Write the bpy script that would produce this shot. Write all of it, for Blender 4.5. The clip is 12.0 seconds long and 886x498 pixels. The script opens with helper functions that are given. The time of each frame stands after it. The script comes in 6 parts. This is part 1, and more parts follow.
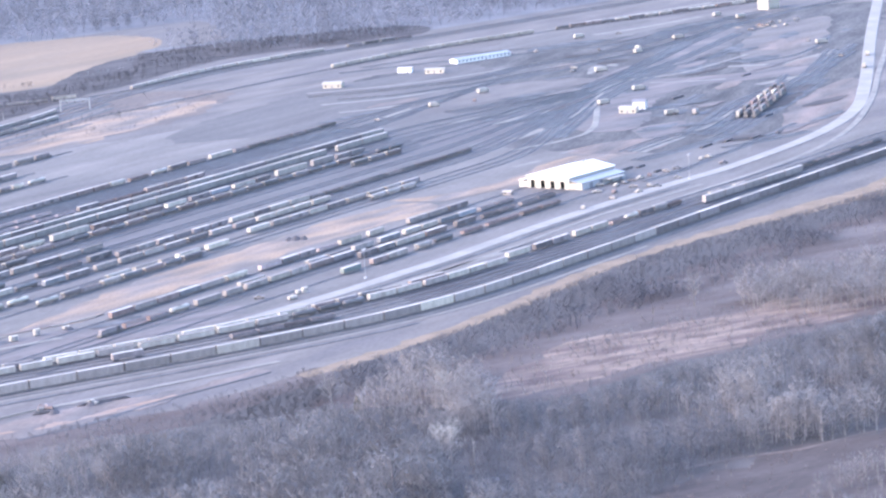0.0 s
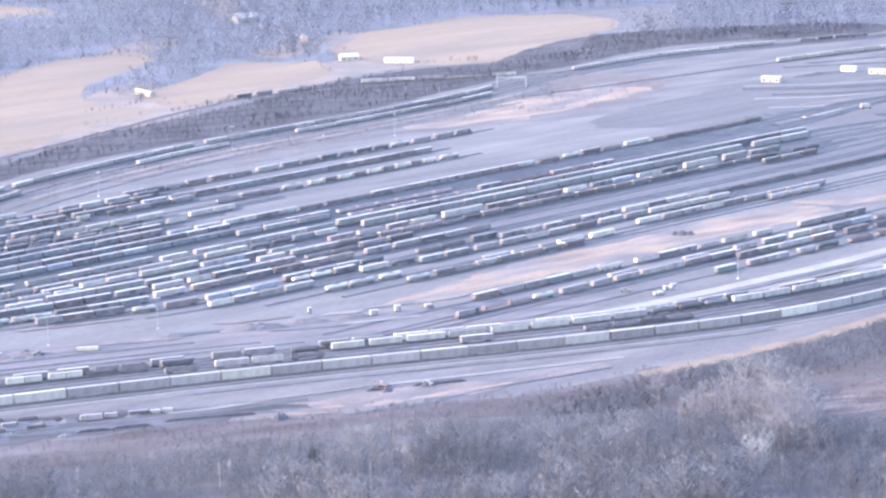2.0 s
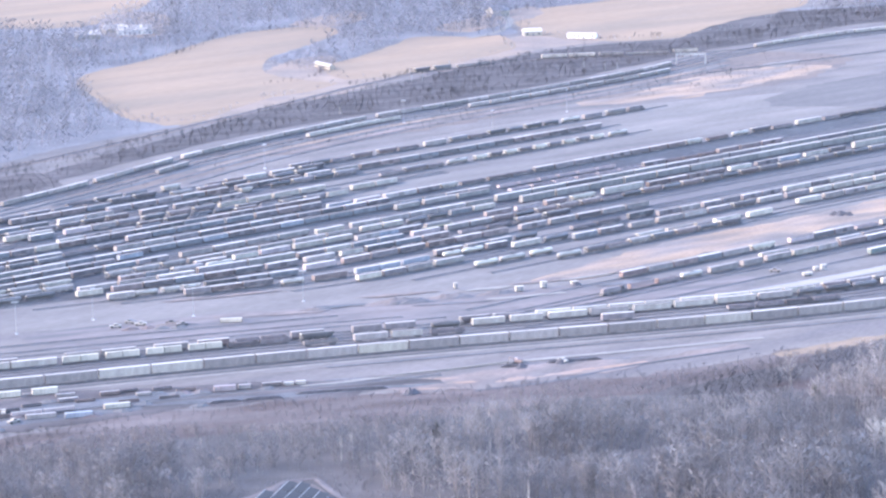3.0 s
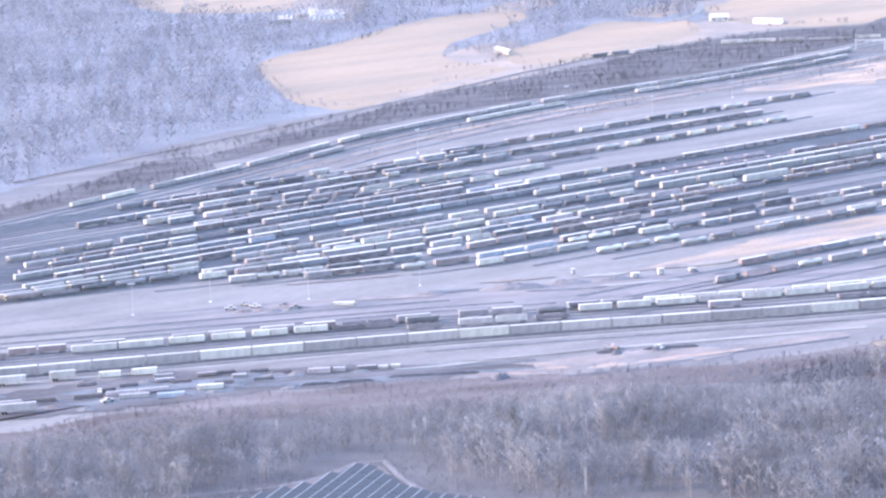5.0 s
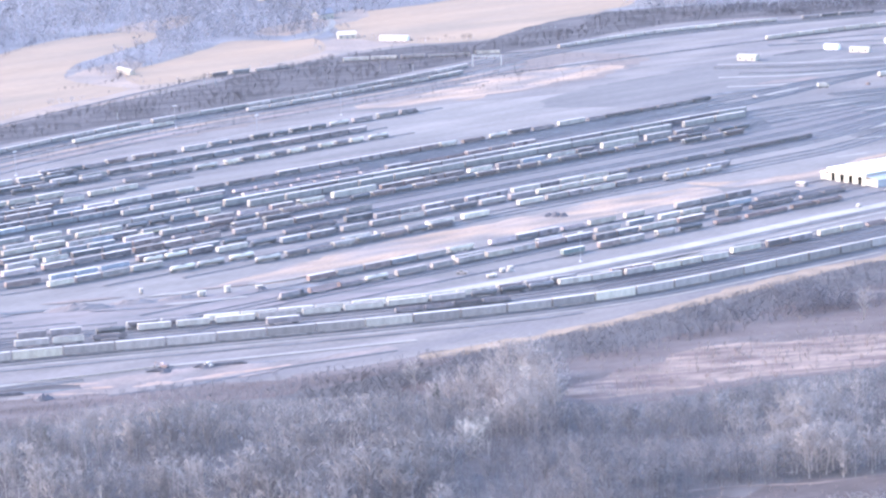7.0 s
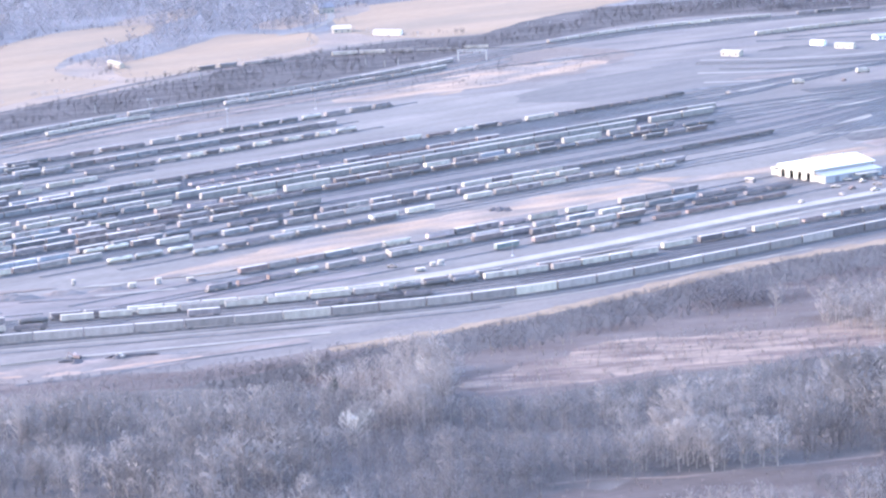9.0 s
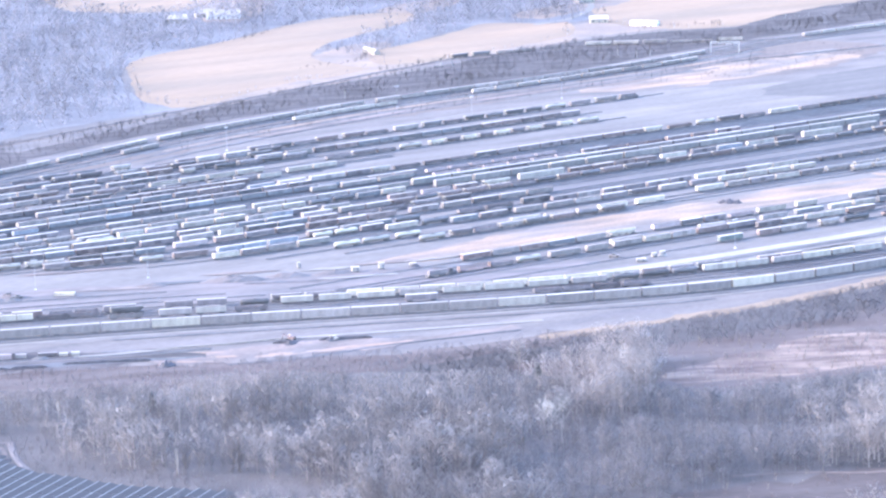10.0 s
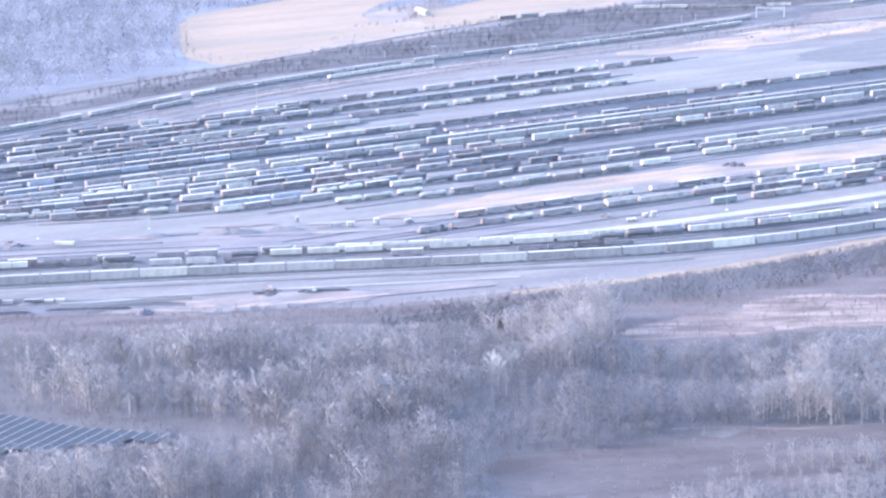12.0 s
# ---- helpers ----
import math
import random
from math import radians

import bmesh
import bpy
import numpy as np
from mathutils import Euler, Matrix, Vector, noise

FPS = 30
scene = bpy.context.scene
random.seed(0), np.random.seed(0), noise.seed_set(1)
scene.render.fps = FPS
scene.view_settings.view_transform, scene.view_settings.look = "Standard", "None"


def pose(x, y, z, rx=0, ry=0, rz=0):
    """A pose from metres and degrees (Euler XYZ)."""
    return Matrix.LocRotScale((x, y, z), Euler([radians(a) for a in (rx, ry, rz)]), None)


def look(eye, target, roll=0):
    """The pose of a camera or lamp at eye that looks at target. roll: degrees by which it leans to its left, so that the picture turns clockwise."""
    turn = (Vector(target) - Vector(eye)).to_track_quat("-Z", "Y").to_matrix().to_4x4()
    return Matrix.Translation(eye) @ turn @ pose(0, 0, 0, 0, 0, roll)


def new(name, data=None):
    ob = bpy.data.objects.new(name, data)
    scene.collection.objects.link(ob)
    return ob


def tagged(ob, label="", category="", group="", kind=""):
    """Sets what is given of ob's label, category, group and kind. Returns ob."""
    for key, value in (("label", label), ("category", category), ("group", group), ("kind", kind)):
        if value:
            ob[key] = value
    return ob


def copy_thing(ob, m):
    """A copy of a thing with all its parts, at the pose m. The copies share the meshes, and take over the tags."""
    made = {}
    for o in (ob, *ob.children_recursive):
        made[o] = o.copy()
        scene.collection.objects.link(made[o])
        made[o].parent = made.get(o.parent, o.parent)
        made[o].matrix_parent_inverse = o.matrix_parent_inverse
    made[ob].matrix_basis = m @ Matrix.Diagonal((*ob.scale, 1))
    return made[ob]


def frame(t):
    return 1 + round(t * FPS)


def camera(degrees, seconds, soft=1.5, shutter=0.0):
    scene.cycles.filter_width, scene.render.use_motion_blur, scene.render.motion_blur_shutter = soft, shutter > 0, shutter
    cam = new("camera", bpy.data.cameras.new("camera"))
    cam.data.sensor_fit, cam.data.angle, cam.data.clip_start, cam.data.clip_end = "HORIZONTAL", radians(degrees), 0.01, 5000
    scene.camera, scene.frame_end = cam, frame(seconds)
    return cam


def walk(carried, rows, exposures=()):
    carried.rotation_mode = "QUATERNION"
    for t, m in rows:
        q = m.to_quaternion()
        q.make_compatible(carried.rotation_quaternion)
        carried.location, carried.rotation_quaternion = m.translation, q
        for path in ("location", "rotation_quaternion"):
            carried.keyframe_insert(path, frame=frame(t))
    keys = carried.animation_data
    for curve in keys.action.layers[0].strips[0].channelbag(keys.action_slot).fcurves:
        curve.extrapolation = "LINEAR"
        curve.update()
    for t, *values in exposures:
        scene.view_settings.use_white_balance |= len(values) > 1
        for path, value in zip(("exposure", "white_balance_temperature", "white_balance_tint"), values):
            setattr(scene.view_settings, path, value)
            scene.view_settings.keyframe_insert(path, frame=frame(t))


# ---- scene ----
cam = camera(17.06, 12.0, soft=2.4)
# The aeroplane's path: seconds, eye, a point looked at, roll.
PATH = [
    (0, (-225.3, -1387.9, 275.6), (42.58, -440.80, 98.72), -3.84),
    (0.5, (-206.5, -1388.1, 275.9), (-2.26, -427.18, 89.23), -2.78),
    (1, (-187.7, -1388.7, 276.1), (-30.51, -419.58, 85.83), -1.97),
    (1.5, (-168.8, -1389.4, 276.4), (-39.96, -415.14, 91.34), -1.55),
    (2, (-150.0, -1390.3, 276.6), (-55.08, -410.51, 100.81), -1.34),
    (2.5, (-131.3, -1391.5, 276.9), (-71.41, -409.04, 100.46), -1.26),
    (3, (-112.5, -1392.9, 277.1), (-93.99, -410.00, 94.19), -1.29),
    (3.5, (-93.7, -1394.6, 277.4), (-116.58, -413.18, 86.82), -1.39),
    (3.7, (-86.2, -1395.3, 277.5), (-121.20, -414.60, 85.16), -1.33),
    (4.1, (-71.2, -1397.1, 277.7), (-131.37, -417.64, 85.08), -1.41),
    (4.5, (-56.2, -1398.8, 277.9), (-130.28, -419.82, 88.06), -1.59),
    (4.9, (-41.2, -1400.6, 278.1), (-117.02, -421.10, 91.48), -1.79),
    (5.3, (-26.2, -1402.4, 278.3), (-90.60, -421.85, 92.74), -1.91),
    (5.5, (-18.7, -1403.4, 278.4), (-74.86, -422.43, 92.64), -2.13),
    (6, (0.0, -1406.2, 278.7), (-32.30, -424.70, 89.96), -2.15),
    (6.5, (18.7, -1409.2, 278.9), (10.73, -427.02, 91.15), -2.05),
    (7, (37.4, -1412.4, 279.2), (57.19, -429.65, 95.49), -1.89),
    (7.2, (44.9, -1413.8, 279.3), (71.14, -430.91, 96.89), -1.75),
    (7.6, (59.8, -1416.8, 279.5), (101.29, -434.32, 97.94), -1.73),
    (8, (74.8, -1419.9, 279.7), (120.59, -437.60, 97.88), -1.81),
    (8.4, (89.7, -1422.9, 280.0), (125.83, -440.41, 97.12), -1.89),
    (8.8, (104.7, -1425.9, 280.2), (113.83, -443.06, 96.10), -1.91),
    (9, (112.1, -1427.6, 280.3), (104.08, -444.98, 94.90), -1.86),
    (9.5, (130.8, -1432.0, 280.5), (75.91, -451.42, 92.17), -1.74),
    (10, (149.4, -1436.6, 280.8), (41.40, -459.95, 94.95), -1.73),
    (10.5, (168.1, -1441.4, 281.1), (15.28, -470.68, 95.67), -1.46),
    (11, (186.7, -1446.4, 281.4), (7.10, -480.59, 94.59), -1.36),
    (11.5, (205.3, -1451.7, 281.6), (22.59, -487.48, 89.59), -1.35),
    (12, (223.9, -1457.2, 281.9), (70.27, -488.97, 84.68), -1.26),
]
# seconds, stops, kelvin, tint: the film brightens a little as the view turns west
EXPOSURES = [(0.0, 2.42, 5330, 20), (0.5, 2.72, 5350, 20), (1.0, 2.74, 5360, 20), (1.5, 2.72, 5360, 20), (2.0, 2.62, 5350, 20), (2.5, 2.49, 5330, 20), (3.0, 2.57, 5340, 20), (3.5, 2.77, 5310, 20), (5.5, 2.78, 5330, 20), (6.0, 2.84, 5330, 20), (6.5, 2.80, 5350, 20),
             (7.0, 2.74, 5350, 20), (9.0, 2.68, 5300, 20), (9.5, 2.80, 5270, 20), (10.0, 2.89, 5240, 19), (10.5, 2.65, 5210, 19), (11.0, 2.74, 5170, 19), (11.5, 3.04, 5130, 18), (12.0, 2.86, 5120, 18)]
SKY_STRENGTH, SUN_STRENGTH = 0.15, 0.37
walk(cam, [(t, look(eye, target, roll)) for t, eye, target, roll in PATH], EXPOSURES)

# ---- sky and sun: a low winter sun in a hazy sky ----
SUN_ELEVATION, SUN_AZIMUTH = 26.0, 190.0          # degrees; azimuth of the sun from +x, anticlockwise
world = bpy.data.worlds.new("sky")
scene.world = world
world.use_nodes = True
nt = world.node_tree
sky = nt.nodes.new("ShaderNodeTexSky")
sky.sky_type = "NISHITA"
sky.sun_disc = False
sky.sun_elevation = radians(SUN_ELEVATION)
sky.sun_rotation = radians(90 - SUN_AZIMUTH)
sky.dust_density, sky.air_density = 2.0, 1.2
background = nt.nodes["Background"]
background.inputs["Strength"].default_value = SKY_STRENGTH
nt.links.new(sky.outputs["Color"], background.inputs["Color"])
sun_data = bpy.data.lights.new("sun", "SUN")
sun_data.energy, sun_data.angle, sun_data.color = SUN_STRENGTH, radians(3.0), (1.0, 0.81, 0.62)
sun = new("sun", sun_data)
sun_way = Vector((math.cos(radians(SUN_AZIMUTH)) * math.cos(radians(SUN_ELEVATION)),
                  math.sin(radians(SUN_AZIMUTH)) * math.cos(radians(SUN_ELEVATION)), math.sin(radians(SUN_ELEVATION))))
sun.matrix_world = look(sun_way * 900, (0, 0, 0))

# ---- materials ----


def material(name, color, rough=0.8, metal=0.0, vary=0.25, scale=0.3, fine=4.0, second=None, mix_scale=0.05, contrast=0.5,
             bump=0.0, random_value=0.0, stretch=None, island=False, through_light=0.0, streak=None):
    """Two scales of variation round a base colour; second: another colour that shows in large patches; streak: a turn in degrees along which
    wear and tyre marks are drawn out, and how far."""
    m = bpy.data.materials.new(name)
    m.use_nodes = True
    n, l = m.node_tree.nodes, m.node_tree.links
    bsdf = n["Principled BSDF"]
    bsdf.inputs["Roughness"].default_value = rough
    bsdf.inputs["Metallic"].default_value = metal
    bsdf.inputs["Specular IOR Level"].default_value = 0.3 if rough < 0.6 else 0.15
    place = n.new("ShaderNodeTexCoord")
    mapping = n.new("ShaderNodeMapping")
    mapping.inputs["Scale"].default_value = stretch or (1, 1, 1)
    if streak:
        mapping.vector_type = "TEXTURE"
        mapping.inputs["Rotation"].default_value = (0, 0, radians(streak[0]))
        mapping.inputs["Scale"].default_value = (streak[1], 0.8, 1)
    l.new(place.outputs["Object"], mapping.inputs["Vector"])
    grain = []
    for k in (scale, fine):
        tex = n.new("ShaderNodeTexNoise")
        tex.inputs["Scale"].default_value = k
        tex.inputs["Detail"].default_value = 4.0
        l.new(mapping.outputs["Vector"], tex.inputs["Vector"])
        grain.append(tex)
    base = n.new("ShaderNodeRGB")
    base.outputs[0].default_value = (*color, 1)
    out = base.outputs[0]
    if second:
        big = n.new("ShaderNodeTexNoise")
        big.inputs["Scale"].default_value = mix_scale
        big.inputs["Detail"].default_value = 6.0
        l.new(mapping.outputs["Vector"], big.inputs["Vector"])
        ramp = n.new("ShaderNodeMapRange")
        ramp.inputs["From Min"].default_value = 0.5 - 0.5 * (1 - contrast) * 0.5
        ramp.inputs["From Max"].default_value = 0.5 + 0.5 * (1 - contrast) * 0.5
        l.new(big.outputs["Fac"], ramp.inputs["Value"])
        mix = n.new("ShaderNodeMix")
        mix.data_type = "RGBA"
        l.new(ramp.outputs["Result"], mix.inputs["Factor"])
        l.new(out, mix.inputs["A"])
        mix.inputs["B"].default_value = (*second, 1)
        out = mix.outputs["Result"]
    value = n.new("ShaderNodeMath")
    value.operation = "ADD"
    l.new(grain[0].outputs["Fac"], value.inputs[0])
    l.new(grain[1].outputs["Fac"], value.inputs[1])
    spread = n.new("ShaderNodeMapRange")
    spread.inputs["From Min"].default_value, spread.inputs["From Max"].default_value = 0.6, 1.4
    spread.inputs["To Min"].default_value, spread.inputs["To Max"].default_value = 1 - vary, 1 + vary
    l.new(value.outputs[0], spread.inputs["Value"])
    factor = spread.outputs["Result"]
    if random_value or island:
        info = n.new("ShaderNodeNewGeometry" if island else "ShaderNodeObjectInfo")
        per = n.new("ShaderNodeMapRange")
        per.inputs["To Min"].default_value, per.inputs["To Max"].default_value = 1 - random_value, 1 + random_value
        l.new(info.outputs["Random Per Island" if island else "Random"], per.inputs["Value"])
        times = n.new("ShaderNodeMath")
        times.operation = "MULTIPLY"
        l.new(factor, times.inputs[0])
        l.new(per.outputs["Result"], times.inputs[1])
        factor = times.outputs[0]
    scaled = n.new("ShaderNodeVectorMath")
    scaled.operation = "SCALE"
    l.new(out, scaled.inputs[0])
    l.new(factor, scaled.inputs["Scale"])
    l.new(scaled.outputs["Vector"], bsdf.inputs["Base Color"])
    if through_light:                                                    # fine twigs let light pass round and through them
        thin = n.new("ShaderNodeBsdfTranslucent")
        l.new(scaled.outputs["Vector"], thin.inputs["Color"])
        both = n.new("ShaderNodeMixShader")
        both.inputs["Fac"].default_value = through_light
        l.new(bsdf.outputs["BSDF"], both.inputs[1])
        l.new(thin.outputs["BSDF"], both.inputs[2])
        l.new(both.outputs["Shader"], n["Material Output"].inputs["Surface"])
    if bump:
        b = n.new("ShaderNodeBump")
        b.inputs["Strength"].default_value = bump
        l.new(value.outputs[0], b.inputs["Height"])
        l.new(b.outputs["Normal"], bsdf.inputs["Normal"])
    return m


def paint(name, color, rough=0.65, dirt=0.22, random_value=0.12):
    """Weathered rolling-stock paint: streaks down the sides and dull grime."""
    return material(name, color, rough, vary=dirt, scale=0.35, fine=1.6, random_value=random_value, stretch=(1.0, 1.0, 0.25))


PAINTS = {
    "white": paint("white_paint", (0.355, 0.310, 0.260), random_value=0.12),
    "grey": paint("grey_paint", (0.23, 0.197, 0.177)),
    "light_grey": paint("light_grey_paint", (0.292, 0.25, 0.222), random_value=0.18),
    # Dark and black are lifted: a veil of haze put into the base colours.
    "dark": paint("hazed_dark_paint", (0.178, 0.15, 0.143), random_value=0.35),
    "black": paint("hazed_black_paint", (0.14, 0.126, 0.12), random_value=0.3),
    "brown": paint("oxide_paint", (0.19, 0.145, 0.13), random_value=0.3),
    "red": paint("faded_red_paint", (0.205, 0.15, 0.136)),
    "tan": paint("tan_paint", (0.33, 0.285, 0.232)),
    "cream": paint("cream_paint", (0.443, 0.386, 0.308)),
    "blue": paint("faded_blue_paint", (0.178, 0.170, 0.168)),
    "light_blue": paint("pale_blue_paint", (0.265, 0.262, 0.27)),
    "teal": paint("faded_teal_paint", (0.232, 0.208, 0.184)),
    "green": paint("faded_green_paint", (0.15, 0.165, 0.15)),
    "pink": paint("faded_oxide_paint", (0.36, 0.29, 0.27)),
    "yellow": paint("faded_yellow_paint", (0.42, 0.35, 0.22)),
}
WORDS = {"white": "white", "grey": "grey", "light_grey": "light grey", "dark": "dark grimy", "black": "black", "brown": "rust-brown",
         "red": "faded red", "tan": "tan", "cream": "cream", "blue": "faded blue", "light_blue": "pale blue", "teal": "pale teal", "green": "dull green",
         "pink": "faded pinkish", "yellow": "faded yellow"}
GALVANISED = material("galvanised_roof", (0.405, 0.352, 0.307), 0.7, 0.0, vary=0.22, scale=0.3, fine=2, random_value=0.25)
DULL_ROOF = material("weathered_roof", (0.243, 0.209, 0.188), 0.8, vary=0.25, scale=0.3, fine=2, random_value=0.3)
# Steel is raised as well, haze included in its colour.
STEEL = material("dull_steel", (0.16, 0.145, 0.135), 0.8, 0.0, vary=0.3, scale=1.0, fine=6)
RAIL = material("rail_steel", (0.16, 0.15, 0.15), 0.4, 0.6, vary=0.2)
RUBBER = material("rubber", (0.025, 0.025, 0.027), 0.8)
GLASS = material("window_glass", (0.03, 0.04, 0.05), 0.08, vary=0.05)
BALLAST = material("ballast", (0.134, 0.117, 0.112), 0.95, vary=0.3, scale=0.15, fine=2.5, second=(0.165, 0.15, 0.141), mix_scale=0.03, bump=0.3)
YARD = material("yard_gravel", (0.2, 0.172, 0.151), 0.95, vary=0.30, scale=0.05, fine=0.7, second=(0.148, 0.129, 0.118), mix_scale=0.014, contrast=0.3,
                bump=0.2, streak=(38, 4.0))
LOAM = material("winter_ground", (0.145, 0.125, 0.117), 0.95, vary=0.3, scale=0.05, fine=0.8, second=(0.19, 0.16, 0.14), mix_scale=0.04, contrast=0.4, bump=0.3, streak=(35, 3.0))
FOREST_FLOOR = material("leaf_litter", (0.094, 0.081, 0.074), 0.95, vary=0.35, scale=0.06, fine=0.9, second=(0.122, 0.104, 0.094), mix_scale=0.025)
# Leaf litter again, with distance haze put into its colour: paler and bluer.
HAZED_FLOOR = material("hazed_leaf_litter", (0.2, 0.184, 0.182), 0.95, vary=0.3, scale=0.02, fine=0.3, second=(0.155, 0.142, 0.143), mix_scale=0.012)
DRY_GRASS = material("dry_grass", (0.31, 0.218, 0.152), 0.95, vary=0.35, scale=0.06, fine=1.2, second=(0.19, 0.157, 0.137), mix_scale=0.05, contrast=0.55, bump=0.3, streak=(40, 3.0))
PASTURE = material("winter_pasture", (0.285, 0.2, 0.132), 0.95, vary=0.16, scale=0.02, fine=0.3, second=(0.225, 0.168, 0.12), mix_scale=0.013, contrast=0.4, streak=(40, 3.0))
MARSH = material("marsh_grass", (0.128, 0.09, 0.078), 0.95, vary=0.5, scale=0.12, fine=0.5, second=(0.26, 0.19, 0.147), mix_scale=0.09, contrast=0.6, streak=(10, 3.5))
MEADOW_GRASS = material("trampled_meadow", (0.106, 0.079, 0.069), 0.95, vary=0.4, scale=0.06, fine=0.6, second=(0.148, 0.118, 0.105), mix_scale=0.05, contrast=0.4, streak=(15, 3.0))
DARK_MEADOW = material("dark_meadow", (0.082, 0.064, 0.057), 0.95, vary=0.4, scale=0.06, fine=0.6, second=(0.118, 0.094, 0.083), mix_scale=0.05, contrast=0.4, streak=(15, 3.0))
CINDER = material("cinder_ground", (0.092, 0.082, 0.079), 0.95, vary=0.5, scale=0.05, fine=0.45, second=(0.136, 0.12, 0.11), mix_scale=0.06, contrast=0.5, streak=(55, 4.0))
# Grimy cinders, darkened further by the shade between parked cars.
YARD_CINDER = material("yard_cinders", (0.136, 0.118, 0.113), 0.95, vary=0.25, scale=0.05, fine=0.6, second=(0.155, 0.139, 0.13), mix_scale=0.02, contrast=0.3, streak=(42, 5.0))
GREY_GRAVEL = material("blue_grey_gravel", (0.152, 0.132, 0.121), 0.95, vary=0.25, scale=0.05, fine=0.6, second=(0.135, 0.119, 0.111), mix_scale=0.02, contrast=0.3, streak=(42, 5.0))
ORANGE_DIRT = material("orange_dirt", (0.31, 0.212, 0.155), 0.95, vary=0.4, scale=0.12, fine=0.9, second=(0.205, 0.165, 0.143), mix_scale=0.06, contrast=0.55, streak=(20, 4.0))
ROUGH_PASTURE = material("rough_pasture", (0.27, 0.2, 0.15), 0.95, vary=0.25, scale=0.03, fine=0.4, second=(0.205, 0.165, 0.14), mix_scale=0.018, contrast=0.4)
SCRUB_GROUND = material("scrub_ground", (0.2, 0.153, 0.127), 0.95, vary=0.3, scale=0.05, fine=0.6, second=(0.135, 0.11, 0.098), mix_scale=0.05, contrast=0.5, streak=(30, 3.0))
BANK = material("straw_bank", (0.235, 0.171, 0.118), 0.95, vary=0.35, scale=0.08, fine=1.0)
ROAD = material("pale_road", (0.262, 0.229, 0.195), 0.9, vary=0.22, scale=0.08, fine=0.8, second=(0.215, 0.19, 0.165), mix_scale=0.05, contrast=0.4)
PALE_CONCRETE = material("pale_concrete", (0.325, 0.286, 0.246), 0.85, vary=0.15, scale=0.1, fine=0.8, second=(0.275, 0.243, 0.211), mix_scale=0.04, contrast=0.4)
PINK_GROUND = material("pinkish_bare_ground", (0.225, 0.172, 0.145), 0.95, vary=0.35, scale=0.06, fine=0.8, second=(0.155, 0.132, 0.12), mix_scale=0.05, contrast=0.5, streak=(50, 3.0))
CONCRETE = material("concrete", (0.46, 0.45, 0.44), 0.85, vary=0.15, scale=0.4, fine=3)
DIRT = material("disturbed_dirt", (0.20, 0.163, 0.147), 0.95, vary=0.3, scale=0.08, fine=0.8, second=(0.135, 0.12, 0.115), mix_scale=0.05, contrast=0.5, streak=(22, 4.0))
DARK_SOIL = material("dark_soil", (0.078, 0.066, 0.062), 0.95, vary=0.4, scale=0.08, fine=0.9, second=(0.115, 0.096, 0.09), mix_scale=0.06, contrast=0.5, streak=(20, 3.0))
STAIN = material("oily_ground", (0.095, 0.09, 0.09), 0.9, vary=0.35, scale=0.07, fine=0.8, second=(0.145, 0.137, 0.135), mix_scale=0.05)
WHITE_WALL = material("white_cladding", (0.35, 0.308, 0.25), 0.5, vary=0.06, scale=0.2, fine=2)
WHITE_ROOF = material("bright_white_roofing", (0.78, 0.74, 0.68), 0.55, vary=0.05, scale=0.1, fine=1.5)
BLUE_ROOF = material("blue_grey_metal_roof", (0.33, 0.325, 0.325), 0.45, 0.1, vary=0.08)
HOUSE_WALL = material("house_siding", (0.70, 0.68, 0.64), 0.7, vary=0.08)
HOUSE_ROOF = material("shingle_roof", (0.20, 0.19, 0.20), 0.85, vary=0.15)
PANEL = material("solar_panel", (0.072, 0.065, 0.061), 0.75, 0.0, vary=0.12)
BARK = material("grey_bark", (0.30, 0.265, 0.25), 0.9, vary=0.25, scale=0.5, fine=4, random_value=0.3, island=False)
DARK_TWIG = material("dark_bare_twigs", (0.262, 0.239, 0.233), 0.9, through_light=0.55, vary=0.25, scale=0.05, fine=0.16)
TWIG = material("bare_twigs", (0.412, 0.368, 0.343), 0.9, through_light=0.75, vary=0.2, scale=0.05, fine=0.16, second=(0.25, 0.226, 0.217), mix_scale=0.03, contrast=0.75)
# Twigs of the distant woods; the bluish cast is haze put into the colour.
HAZED_TWIG = material("hazed_bare_twigs", (0.4, 0.376, 0.378), 0.9, through_light=0.55, vary=0.22, scale=0.02, fine=0.1, second=(0.215, 0.203, 0.207), mix_scale=0.02, contrast=0.75)
PALE_BARK = material("pale_sycamore_bark", (0.48, 0.44, 0.4), 0.8, through_light=0.4, vary=0.15)
NEEDLE = material("cedar_foliage", (0.19, 0.185, 0.16), 0.9, through_light=0.5, vary=0.3, random_value=0.2)
PALE_SCRUB = material("pale_scrub", (0.41, 0.362, 0.332), 0.95, through_light=0.5, vary=0.3, scale=0.06, fine=0.4)
RED_SCRUB = material("reddish_scrub", (0.31, 0.235, 0.2), 0.95, through_light=0.5, vary=0.35, scale=0.07, fine=0.4, second=(0.36, 0.3, 0.245), mix_scale=0.06)
DARK_BRUSH = material("dark_hedge_twigs", (0.128, 0.117, 0.117), 0.95, through_light=0.5, vary=0.35, scale=0.04, fine=0.4)
BRUSH = material("brushwood", (0.215, 0.197, 0.199), 0.95, through_light=0.5, vary=0.35, scale=0.05, fine=0.6)
EDGE_METAL = material("pale_aluminium", (0.34, 0.32, 0.295), 0.5, 0.2, vary=0.1)
POLE = material("pale_pole_steel", (0.33, 0.32, 0.31), 0.45, 0.2)

# ---- building blocks ----


def link_bm(name, bm, mat, smooth=False):
    me = bpy.data.meshes.new(name)
    bm.to_mesh(me)
    bm.free()
